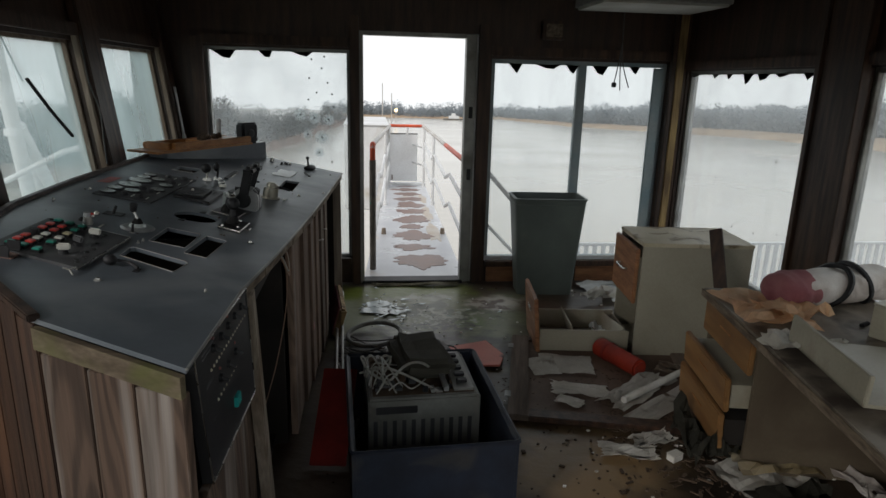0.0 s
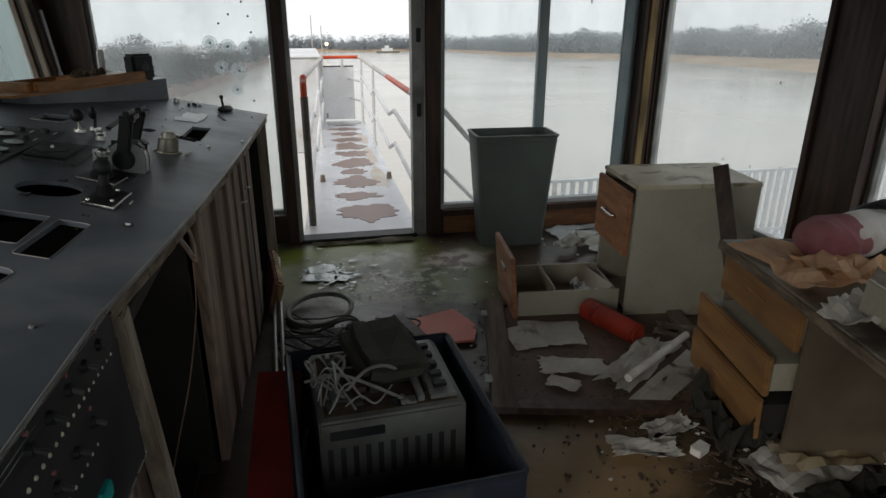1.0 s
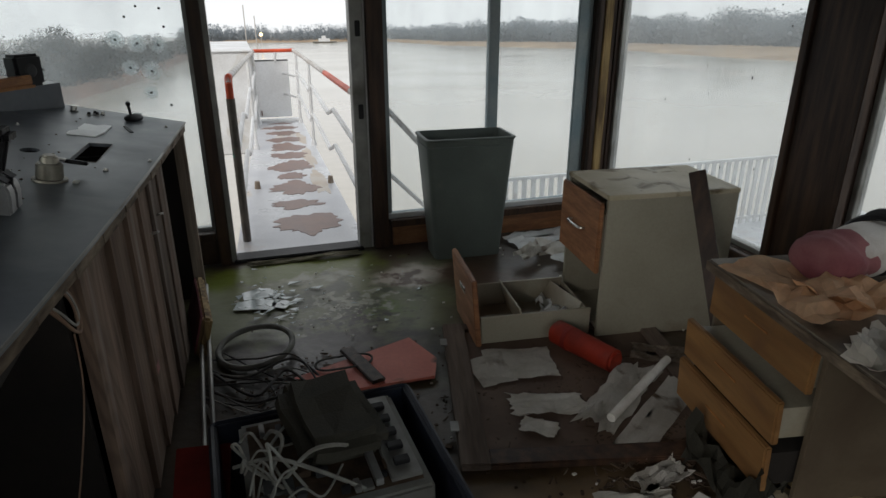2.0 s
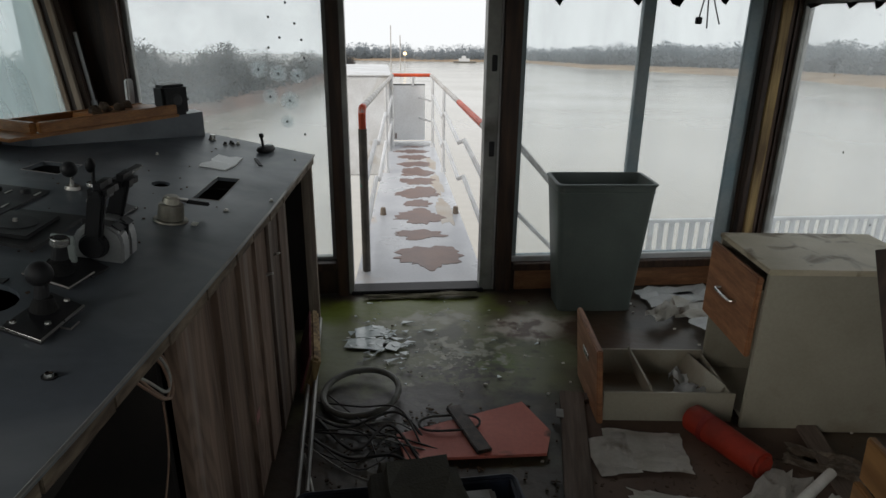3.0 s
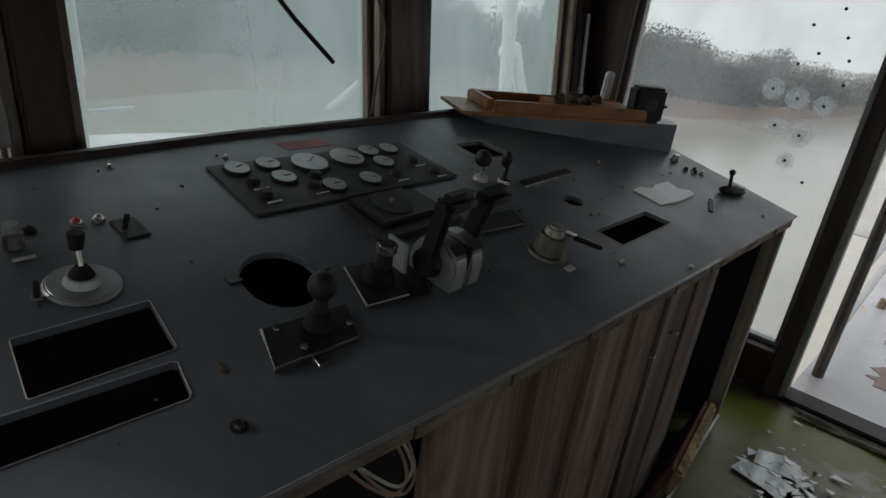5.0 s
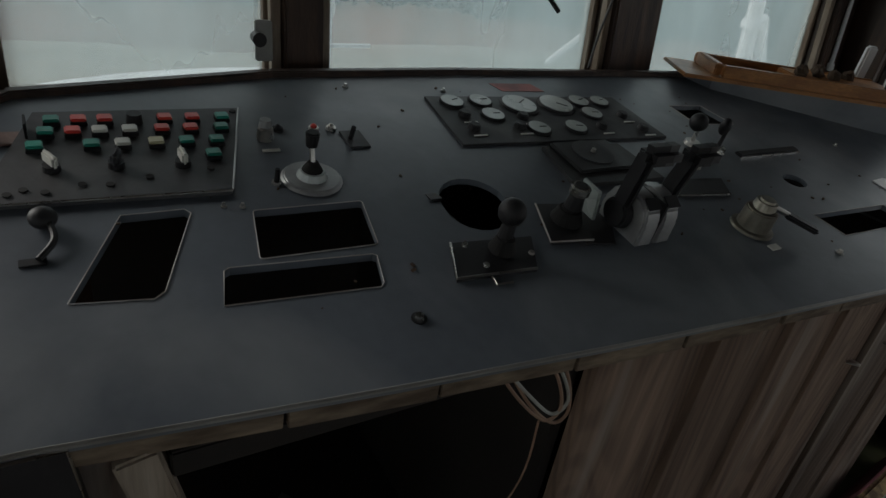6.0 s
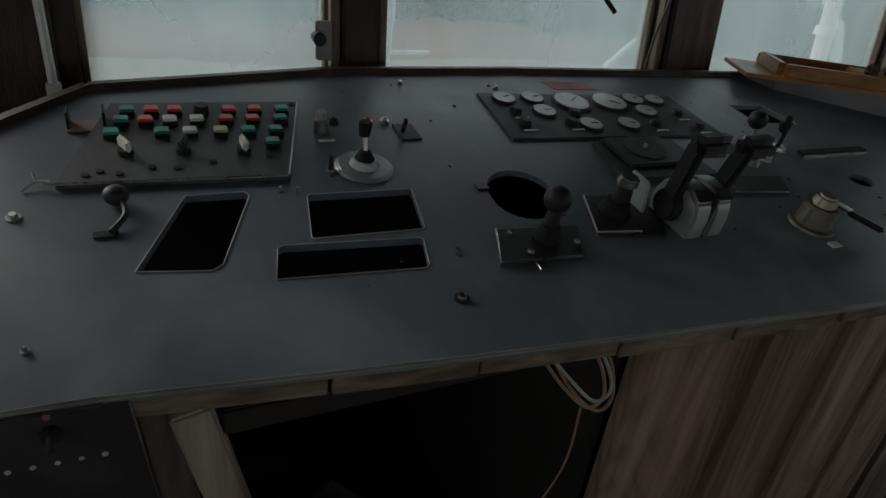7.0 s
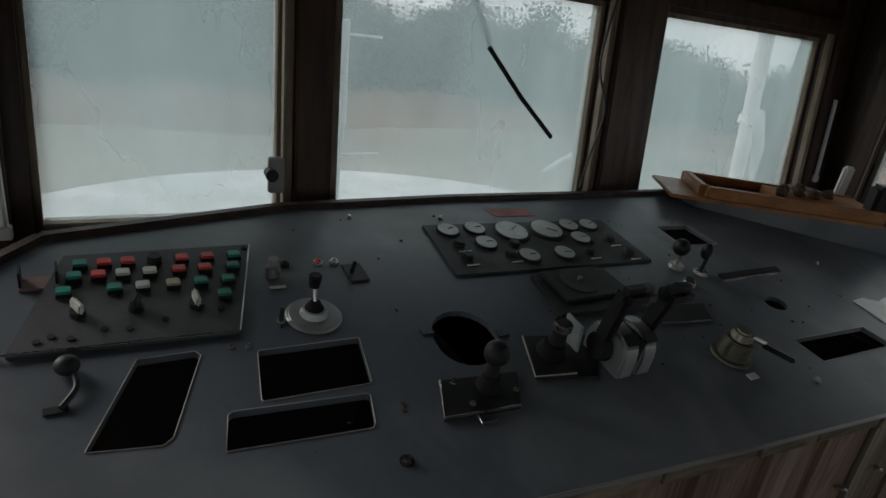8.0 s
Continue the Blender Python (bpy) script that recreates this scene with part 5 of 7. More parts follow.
ROWS = (
    (-0.896, "g-2.946 r-2.903 r-2.86 k-2.81 r-2.757 r-2.706 g-2.65"),
    (-0.857, "g-2.956 r-2.914 w-2.871 w-2.822 r-2.767 r-2.716 g-2.66"),
    (-0.812, "g-2.971 g-2.886 w-2.837 c-2.782 g-2.73 g-2.677"),
    (-0.766, "g-2.69"),
)
PAINT = {"g": GREENBTN, "r": REDBTN, "w": WHITEBTN, "c": CREAMBTN, "k": BLACKPLASTIC}
for x, row in ROWS:
    for word in row.split():
        y = float(word[1:])
        if word[0] == "k":
            part("push_button", disc(0.014, 0.012, 0.018, on_top(x, y, 0.009), 16), BLACKPLASTIC, bp)
            continue
        btn = part("push_button", box(-0.011, 0.011, -0.0125, 0.0125, 0.0, 0.008, 0.001, m=on_top(x, y, 0.009)), BLACKPLASTIC, bp)
        part("cap", box(-0.0102, 0.0102, -0.0118, 0.0118, 0.007, 0.0135, 0.002, m=on_top(x, y, 0.009)), PAINT[word[0]], btn)
for x, y, t in ((-0.752, -2.945, 25), (-0.752, -2.85, -20), (-0.745, -2.745, 5)):
    part("selector", disc(0.013, 0.012, 0.01, on_top(x, y, 0.009), 16), BLACKPLASTIC, bp)
    part("selector_grip", box(-0.017, 0.017, -0.005, 0.005, 0.009, 0.03, 0.004, m=on_top(x, y, 0.009, t)), WHITEBTN if t > 0 else GAUGEPLATE, bp, "worn selector grip")
for x, y in ((-0.69, -3.0), (-0.93, -2.62), (-0.705, -2.9), (-0.715, -2.8), (-0.69, -2.95), (-0.7, -2.86), (-0.73, -2.7), (-0.7, -2.98)):
    part("plug_hole", disc(0.006, 0.006, 0.003, on_top(x, y, 0.0085), 10), HOLE, bp)
clip = thing("bent_bracket", "small rusty bent metal bracket", "bracket", spot(-0.86, -3.02))
part("base", box(-0.02, 0.02, -0.03, 0.03, 0, 0.004, 0.001, m=on_top(-0.865, -3.015, 0.0005)), RUSTPATCH, clip)
for s in (-1, 1):
    part("tab", box(-0.02, 0.014, -0.002, 0.002, 0, 0.032, 0.001, m=on_top(-0.865, -3.015 + 0.03 * s, 0.003)), BLACKPLASTIC, clip)
twig = thing("wire_scrap", "scrap of bent wire", "wire", spot(-0.68, -3.07))
part("wire", tube([spot(-0.665, -3.085, 0.003), spot(-0.68, -3.068, 0.009), spot(-0.695, -3.075, 0.014)], 0.0022, 6), WIREPALE, twig)
part("wire", tube([spot(-0.68, -3.068, 0.009), spot(-0.672, -3.045, 0.012)], 0.0022, 6), WIREPALE, twig)

# small lever with a round knob, its arm lying on the console
lev = thing("crank_lever", "bent black lever with a round knob", "lever", spot(-0.56, -2.94))
part("socket", box(-0.009, 0.007, -0.018, 0.014, 0, 0.003, 0.001, m=on_top(-0.54, -2.945, 0.0005)), BLACKPLASTIC, lev)
part("arm", tube(curve_points([spot(-0.54, -2.94, 0.006), spot(-0.57, -2.925, 0.012), spot(-0.605, -2.935, 0.016)], 6), 0.0045, 8), BLACKPLASTIC, lev)
part("knob", ball(0.0185, on_top(-0.618, -2.945, 0.016), sz=0.82), BLACKPLASTIC, lev, smooth=True)

# key switch, small lamps, toggle and joystick
sw = thing("key_switch", "chrome key switch with a cap", "switch", spot(-0.84, -2.575))
part("barrel", disc(0.016, 0.014, 0.026, on_top(-0.835, -2.58, 0.0005), 16, bevel=0.002), CHROME, sw)
part("cap", disc(0.012, 0.01, 0.014, on_top(-0.835, -2.58, 0.0265), 16), CASTGREY, sw)
part("tag", box(0.03, 0.036, -0.016, 0.016, 0.0, 0.003, m=on_top(-0.825, -2.58, 0.001)), WHITEBTN, sw)
for x, y, m, nm in ((-0.868, -2.545, BLACKPLASTIC, "black"), (-0.867, -2.469, REDBTN, "red"), (-0.866, -2.431, CHROME, "chrome")):
    l = thing("pilot_lamp", f"tiny {nm} pilot lamp", "lamp", spot(x, y), group="console pilot lamps")
    part("bezel", disc(0.011, 0.01, 0.006, on_top(x, y, 0.0005), 14), CHROME if m is not BLACKPLASTIC else BLACKPLASTIC, l)
    part("lens", ball(0.007, on_top(x, y, 0.006)), m, l)
tg = thing("toggle_switch", "toggle switch on a worn plate", "switch", spot(-0.81, -2.4))
part("plate", box(-0.032, 0.032, -0.022, 0.022, 0.0, 0.004, 0.001, m=on_top(-0.82, -2.395, 0.0005)), GAUGEPLATE, tg)
part("lever", tube([tuple(on_top(-0.82, -2.405, 0.003).translation), tuple((on_top(-0.82, -2.405) @ pose(0.008, 0, 0.034)).translation)], 0.005, 8), BLACKPLASTIC, tg)
joy = thing("joystick", "black joystick on a round pale base", "joystick", spot(-0.7, -2.52))
part("base", disc(0.056, 0.05, 0.007, on_top(-0.69, -2.525, 0.0005), 28, bevel=0.002), CASTGREY, joy, "round pale metal base")
part("collar", disc(0.028, 0.022, 0.012, on_top(-0.69, -2.525, 0.007), 20), DIALFACE, joy)
part("boot", disc(0.019, 0.009, 0.016, on_top(-0.69, -2.525, 0.019), 16), RUBBER, joy)
m = on_top(-0.69, -2.525, 0.033)
part("shaft", tube([tuple(m.translation), tuple((m @ pose(-0.015, 0, 0.03)).translation)], 0.005, 8), CHROME, joy)
part("grip", disc(0.01, 0.013, 0.03, m @ pose(-0.014, 0, 0.022), 14, bevel=0.003), BLACKPLASTIC, joy)
nib = thing("toggle_switch", "short black toggle switch", "switch", spot(-0.69, -2.59))
part("lever", disc(0.005, 0.004, 0.03, on_top(-0.685, -2.592, 0.0), 8), BLACKPLASTIC, nib)
part("nut", disc(0.009, 0.009, 0.004, on_top(-0.685, -2.592, 0.0005), 6), ALU, nib)


# gauge panel with its dials
gp = thing("gauge_panel", "dark gauge panel with pale round dials", "gauge panel", spot(-0.86, -1.85))
plate("plate", [(-1.0, -2.13), (-0.995, -1.52), (-0.775, -1.53), (-0.775, -2.155)], 0.006, GAUGEPLATE, gp)
DIALS = ((-0.965, -2.075, 0.032), (-0.968, -1.99, 0.032), (-0.947, -1.885, 0.052), (-0.947, -1.765, 0.052), (-0.965, -1.672, 0.032), (-0.963, -1.6, 0.03), (-0.897, -2.0, 0.032), (-0.897, -1.685, 0.032), (-0.828, -1.91, 0.032), (-0.829, -1.795, 0.032))
for x, y, r in DIALS:
    g = part("gauge", disc(r, r * 0.96, 0.006, on_top(x, y, 0.006), 28, bevel=0.002), BLACKPLASTIC, gp)
    part("dial_face", disc(r * 0.86, r * 0.86, 0.003, on_top(x, y, 0.0105), 28), DIALFACE, g)
    part("needle", box(-0.001, 0.001, 0, r * 0.6, 0, 0.001, m=on_top(x, y, 0.0136, 40 * math.sin(x * 50 + y * 31))), BLACKPLASTIC, g)
for x, y in ((-0.9, -2.08), (-0.84, -2.09), (-0.84, -1.96), (-0.83, -1.71), (-0.885, -1.59), (-0.815, -1.58), (-0.885, -1.92)):
    k = part("knob", disc(0.016, 0.013, 0.013, on_top(x, y, 0.006), 16, bevel=0.002), BLACKPLASTIC, gp)
    part("tag", box(0.03, 0.034, -0.018, 0.018, 0, 0.002, m=on_top(x, y, 0.0065)), WHITEBTN, k)
pl = thing("red_label", "faded red label stuck on the console", "label", spot(-1.06, -1.8))
plate("strip", [(-1.085, -1.875), (-1.085, -1.735), (-1.04, -1.725), (-1.04, -1.865)], 0.0012, LABELRED, pl)

# compass housing
cp = thing("compass_unit", "dark square instrument with a dusty dial", "instrument", spot(-0.69, -1.86))
plate("plate", [(-0.745, -1.96), (-0.745, -1.73), (-0.59, -1.71), (-0.59, -1.97)], 0.01, BLACKPLATE, cp)
part("bezel", box(-0.06, 0.06, -0.085, 0.085, 0, 0.009, 0.003, m=on_top(-0.69, -1.85, 0.009)), BLACKPLATE, cp)
part("dial", disc(0.05, 0.05, 0.003, on_top(-0.695, -1.85, 0.0175), 28), GAUGEPLATE, cp, "dusty grey dial")
part("pin", disc(0.006, 0.005, 0.008, on_top(-0.695, -1.85, 0.02), 10), CHROME, cp)

# small plated joystick
js = thing("joystick", "black ball-topped joystick on a bright-edged plate", "joystick", spot(-0.42, -2.24))
c = [(-0.46, -2.325), (-0.374, -2.34), (-0.368, -2.185), (-0.45, -2.16)]
plate("plate", c, 0.008, BLACKPLATE, js)
part("bright_edge", tube([spot(x, y, 0.008) for x, y in (c[0], c[1], c[2])], 0.0025, 6), CHROME, js)
part("tab", tube([spot(-0.37, -2.275, 0.004), spot(-0.352, -2.272, 0.003), spot(-0.351, -2.24, 0.003)], 0.002, 6), CHROME, js)
m = on_top(-0.425, -2.235, 0.008)
part("boot", disc(0.026, 0.015, 0.03, m, 18, bevel=0.003), RUBBER, js)
part("shaft", disc(0.014, 0.011, 0.035, m @ pose(-0.003, 0, 0.026), 14), BLACKPLASTIC, js)
part("ball_knob", ball(0.024, m @ pose(-0.006, 0.0, 0.075)), BLACKPLASTIC, js, smooth=True)
for dx, dy in ((0.03, -0.05), (0.02, 0.05), (-0.025, -0.06)):
    part("screw", disc(0.006, 0.005, 0.004, m @ pose(dx, dy, 0), 8), CHROME, js)

# second lever in a plated boot
lv = thing("control_lever", "black lever with a chrome cap on a square plate", "lever", spot(-0.48, -2.08))
c = [(-0.545, -2.1), (-0.43, -2.125), (-0.42, -2.03), (-0.53, -2.0)]
plate("plate", c, 0.006, BLACKPLATE, lv)
part("bright_edge", tube([spot(x, y, 0.006) for x, y in (c[0], c[1], c[2])], 0.002, 6), RAILBARE, lv)
m = on_top(-0.485, -2.06, 0.006)
part("boot", disc(0.034, 0.02, 0.03, m, 16, bevel=0.004), RUBBER, lv)
part("shaft", disc(0.018, 0.014, 0.03, m @ pose(0, 0.004, 0.03), 14), BLACKPLASTIC, lv)
part("cap", disc(0.02, 0.02, 0.018, m @ pose(0, 0.004, 0.06), 16, bevel=0.003), CHROME, lv, "chrome cap")
part("cap_hole", disc(0.012, 0.012, 0.002, m @ pose(0, 0.004, 0.0775), 14), HOLE, lv)
blank = thing("cover_plate", "flat black cover plate on the console", "cover plate", spot(-0.45, -2.0))
plate("plate", [(-0.53, -1.99), (-0.415, -2.05), (-0.405, -1.985), (-0.52, -1.93)], 0.004, BLACKPLATE, blank)

# engine throttle head with two levers
th = thing("throttle_control", "grey metal twin-lever throttle control with black levers", "throttle", spot(-0.43, -1.92))
m = on_top(-0.44, -1.914, 0.0)


def throttle_body(y0, y1):
    """A half of the rounded housing: a side profile swept across."""
    prof = [(-0.062, 0.0), (-0.066, 0.04), (-0.05, 0.076), (-0.022, 0.092), (0.016, 0.09), (0.04, 0.076), (0.05, 0.052), (0.052, 0.0)]
    bm = bmesh.new()
    a = [bm.verts.new((x, y0, z)) for x, z in prof]
    b = [bm.verts.new((x, y1, z)) for x, z in prof]
    bm.faces.new(a)
    bm.faces.new(b[::-1])
    for k in range(len(prof)):
        bm.faces.new((a[k], b[k], b[(k + 1) % len(prof)], a[(k + 1) % len(prof)]))
    bmesh.ops.recalc_face_normals(bm, faces=bm.faces)
    bmesh.ops.bevel(bm, geom=bm.edges[:], offset=0.006, segments=2, affect="EDGES")
    bmesh.ops.transform(bm, matrix=m, verts=bm.verts)
    return bm


part("housing", throttle_body(-0.046, -0.003), CASTGREY, th, "dull grey cast housing", smooth=True)
part("housing", throttle_body(0.003, 0.046), CASTGREY, th, "dull grey cast housing", smooth=True)
part("centre_seam", box(-0.058, 0.045, -0.003, 0.003, 0, 0.086, m=m), BLACKPLASTIC, th)
for s in (-1, 1):
    part("window_slot", box(-0.012, 0.012, -0.016, 0.016, 0, 0.003, m=m @ pose(0.031, 0.025 * s, 0.0845, 0, 30)), BLACKPLASTIC, th)
    y = 0.056 * s
    arm = m @ pose(-0.012, y, 0.045, 0, 4 if s < 0 else 9)
    lvr = part("lever", box(-0.019, 0.019, -0.0095, 0.0095, -0.01, 0.125, 0.006, m=arm), BLACKPLASTIC, th, "black lever arm", smooth=True)
    part("hub", disc(0.034, 0.028, 0.02, m @ pose(-0.012, 0.046 * s, 0.042, -90 * s), 20, bevel=0.003), BLACKPLASTIC, lvr, smooth=True)
    g0, g1 = (-0.012, 0.066) if s < 0 else (-0.02, 0.05)
    part("grip", box(-0.021, 0.021, g0, g1, -0.018, 0.022, 0.013, m=arm @ pose(0, 0, 0.122, 0, -12)), BLACKPLASTIC, lvr, smooth=True)
    part("grip_band", box(-0.0215, 0.0215, g1 - 0.012, g1 - 0.008, -0.0185, 0.0225, 0.013, m=arm @ pose(0, 0, 0.122, 0, -12)), GAUGEPLATE, lvr)
fl = part("bright_flap", box(-0.025, 0.025, -0.004, 0.004, 0.0, 0.07, 0.002, m=on_top(-0.5, -2.0, 0.005) @ pose(0, 0, 0, 12)), DIALFACE, th)
ext = thing("cover_plate", "flat black cover plate with a bright edge", "cover plate", spot(-0.54, -1.64))
c = [(-0.585, -1.66), (-0.525, -1.72), (-0.51, -1.56), (-0.575, -1.53)]
plate("plate", c, 0.005, BLACKPLATE, ext)
part("bright_edge", tube([spot(x, y, 0.005) for x, y in c[1:3]], 0.002, 6), CHROME, ext)
# two lever knobs behind the throttle
for k, (x, y, h) in enumerate(((-0.74, -1.47, 0.045), (-0.705, -1.41, 0.05))):
    o = thing("knob_lever", "small black lever with a round knob", "lever", spot(x, y), group="small knob levers")
    part("base", disc(0.022, 0.02, 0.01, on_top(x, y, 0.0005), 16), CHROME, o)
    part("shaft", disc(0.006, 0.005, h, on_top(x, y, 0.01), 8), CHROME if k == 0 else BLACKPLASTIC, o)
    part("knob", ball(0.024 if k == 0 else 0.015, on_top(x, y, h + 0.015), sz=1.0 if k == 0 else 1.6), BLACKPLASTIC, o, smooth=True)
for x, y in ((-0.64, -1.56), (-0.66, -1.5)):
    o = thing("round_switch", "small chrome-ringed round switch", "switch", spot(x, y), group="round switches")
    part("ring", disc(0.018, 0.016, 0.014, on_top(x, y, 0.0005), 16), CHROME, o)
    part("button", disc(0.011, 0.01, 0.004, on_top(x, y, 0.0145), 14), BLACKPLASTIC, o)
# brass-coloured round steering knob with a handle
kn = thing("round_control", "round chrome control head with a black handle", "control head", spot(-0.39, -1.61))
m = on_top(-0.395, -1.605)
part("flange", disc(0.047, 0.046, 0.006, m @ pose(0, 0, 0.0005), 28, bevel=0.001), DULLSTEEL, kn)
part("drum", disc(0.036, 0.034, 0.045, m @ pose(0, 0, 0.006), 28, bevel=0.003), DULLSTEEL, kn)
part("dome", disc(0.026, 0.021, 0.024, m @ pose(0, 0, 0.051), 24, bevel=0.005), DULLSTEEL, kn)
part("handle_stem", tube([tuple((m @ pose(0, 0.0, 0.066)).translation), tuple((m @ pose(0.03, 0.05, 0.05)).translation)], 0.006, 8), CHROME, kn)
part("handle", box(-0.014, 0.014, 0.0, 0.085, -0.006, 0.006, 0.004, m=m @ pose(0.025, 0.045, 0.05, -14, 0, -35)), BLACKPLASTIC, kn)
part("tag", box(-0.008, 0.008, -0.014, 0.014, 0, 0.003, m=on_top(-0.325, -1.6, 0.001)), WHITEBTN, kn)
# long slot plate
sl = thing("slot_cover", "narrow black slot cover on the console", "cover plate", spot(-0.68, -1.24))
part("bar", box(-0.012, 0.012, -0.13, 0.13, 0, 0.008, 0.003, m=on_top(-0.68, -1.235, 0.0005)), BLACKPLASTIC, sl)
part("bright_edge", box(0.0125, 0.0145, -0.13, 0.13, 0, 0.004, m=on_top(-0.68, -1.235, 0.0005)), CHROME, sl)
# paper, cleat and bits at the far end
rng = random.Random(14)
edge_pts = [(-0.51, -0.99), (-0.47, -0.985), (-0.41, -0.985), (-0.395, -0.9), (-0.4, -0.76), (-0.43, -0.75), (-0.45, -0.79), (-0.5, -0.77), (-0.505, -0.85), (-0.49, -0.9), (-0.515, -0.94)]
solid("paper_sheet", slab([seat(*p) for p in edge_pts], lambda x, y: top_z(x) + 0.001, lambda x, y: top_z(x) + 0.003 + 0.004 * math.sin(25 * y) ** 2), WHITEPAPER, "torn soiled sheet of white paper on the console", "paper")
cl = thing("microphone_base", "small black boat-shaped control with a short lever", "control", spot(-0.35, -0.56))
m = on_top(-0.35, -0.565, 0.0005, -25)
part("body", ball(0.042, m @ pose(0, 0, 0.012), sx=0.62, sy=1.5, sz=0.42), BLACKPLASTIC, cl, smooth=True)
part("lever", tube([tuple((m @ pose(0, -0.02, 0.02)).translation), tuple((m @ pose(-0.01, -0.03, 0.07)).translation)], 0.006, 8), BLACKPLASTIC, cl)
part("lever_tip", ball(0.011, m @ pose(-0.01, -0.03, 0.074)), BLACKPLASTIC, cl)
part("plate", box(-0.012, 0.012, -0.014, 0.014, 0, 0.003, m=m @ pose(0, 0.03, 0.027)), DIALFACE, cl)
for k, (x, y) in enumerate(((-0.61, -0.5), (-0.535, -0.56), (-0.505, -0.545), (-0.49, -0.515), (-0.52, -0.52))):
    o = thing("switch_remnant", "broken stub of a removed switch", "switch", spot(x, y), group="switch stubs")
    part("stub", disc(0.014 if k == 0 else 0.008, 0.012 if k == 0 else 0.006, 0.024 if k == 0 else 0.014, on_top(x, y, 0.0005), 12), CHROME if k in (0, 3) else BLACKPLASTIC, o)
    part("collar", disc(0.018 if k == 0 else 0.011, 0.017 if k == 0 else 0.01, 0.004, on_top(x, y, 0.0003), 12), ALU, o)
sm = thing("loose_strip", "scrap of black strip on the console", "scrap", spot(-0.36, -0.74))
part("strip", box(-0.008, 0.008, -0.05, 0.05, 0, 0.003, 0.001, m=on_top(-0.33, -0.78, 0.0005, 20)), BLACKPLASTIC, sm)

# grey raised box in the corner, with a wooden tray on it
cb = thing("corner_box", "raised blue-grey box in the console corner", "console box", (-1.0, -0.6, top_z(-1.0)))
c = [(-1.125, -1.12), (-1.03, -1.09), (-0.6, -0.445), (-0.66, -0.37), (-1.125, -0.35)]
part("body", slab(c, lambda x, y: top_z(x) + 0.0008, lambda x, y: 1.118), LAMINATE, cb)
tray = thing("wooden_tray", "varnished orange wooden board with dirt clods on it", "board", (-0.95, -0.8, 1.12))
m = pose(-0.93, -0.82, 1.1195, 0, 0, -32)
part("base_board", box(-0.115, 0.13, -0.4, 0.32, 0.0, 0.012, 0.003, m=m), TRAYWOOD, tray)
part("front_rail", box(0.095, 0.12, -0.28, 0.32, 0.012, 0.05, 0.004, m=m), TRAYWOOD, tray)
part("back_rail", box(-0.11, -0.09, -0.3, 0.32, 0.012, 0.045, 0.004, m=m), TRAYWOOD, tray)
part("end_rail", box(-0.09, 0.095, -0.3, -0.275, 0.012, 0.05, 0.004, m=m), TRAYWOOD, tray)
part("thick_board", box(-0.085, 0.09, -0.02, 0.315, 0.012, 0.042, 0.004, m=m), TRAYWOOD, tray)
rng = random.Random(17)
for k in range(7):
    o = thing("dirt_clod", "small brown dirt clod on the wooden tray", "dirt clod", tuple((m @ pose(0, 0, 0.02)).translation), group="clods on the tray")
    y = rng.uniform(-0.24, 0.2)
    bm = ball(rng.uniform(0.012, 0.022), m @ pose(rng.uniform(-0.06, 0.06), y, 0.052 if y > -0.02 else 0.022), u=8, v=6)
    for v in bm.verts:
        v.co += Vector((rng.uniform(-1, 1), rng.uniform(-1, 1), rng.uniform(-1, 1))) * 0.004
    part("clod", bm, SOIL, o)
sp = thing("horn_speaker", "small black square loudspeaker", "speaker", (-0.68, -0.6, 1.12))
m = pose(-0.7, -0.56, 1.12, 0, 0, -38)
part("case", box(-0.03, 0.045, -0.062, 0.062, 0.0, 0.13, 0.012, m=m), BLACKPLASTIC, sp, smooth=True)
part("cone", disc(0.03, 0.02, 0.006, m @ pose(0.044, 0, 0.065, 0, 90), 20), GAUGEPLATE, sp)
part("bolt", disc(0.006, 0.006, 0.03, m @ pose(0.0, 0.062, 0.06, -90), 8), BLACKPLASTIC, sp)
jar = thing("small_can", "small grey metal can beside the speaker", "can", (-0.75, -0.46, 1.12))
part("body", disc(0.032, 0.03, 0.075, pose(-0.74, -0.45, 1.1195), 20, bevel=0.003), CASTGREY, jar)
wp = thing("white_bracket", "white upright plastic bracket", "bracket", (-0.9, -0.5, 1.12))
part("body", box(-0.012, 0.012, -0.018, 0.018, 0.0, 0.15, 0.006, m=pose(-0.88, -0.53, 1.1195, 0, 4, -30)), WHITEPAINT, wp)

# crumbs and grit lying on the console
rng = random.Random(23)
bm = bmesh.new()
for k in range(90):
    x, y = rng.uniform(-1.08, -0.3), rng.uniform(-3.0, -0.6)
    if y > -1.15 and x < -0.6 or x < -0.95 and y < -2.6:
        continue
    s = rng.uniform(0.0012, 0.004)
    box(-s, s, -s * 0.6, s * 0.6, 0, s * 0.7, 0, bm, on_top(x, y, 0.0003, rng.uniform(0, 180)))
solid("console_grit", bm, SOIL, "brown grit scattered on the console top", "grit", "stuff")

# ---------- loose things on the floor ----------
# tall waste bin: tapered shell with a rolled rim, open at the top
bin_ = thing("waste_bin", "tall grey-green rectangular plastic waste bin", "waste bin", (1.385, -0.24, 0), turn=-3)


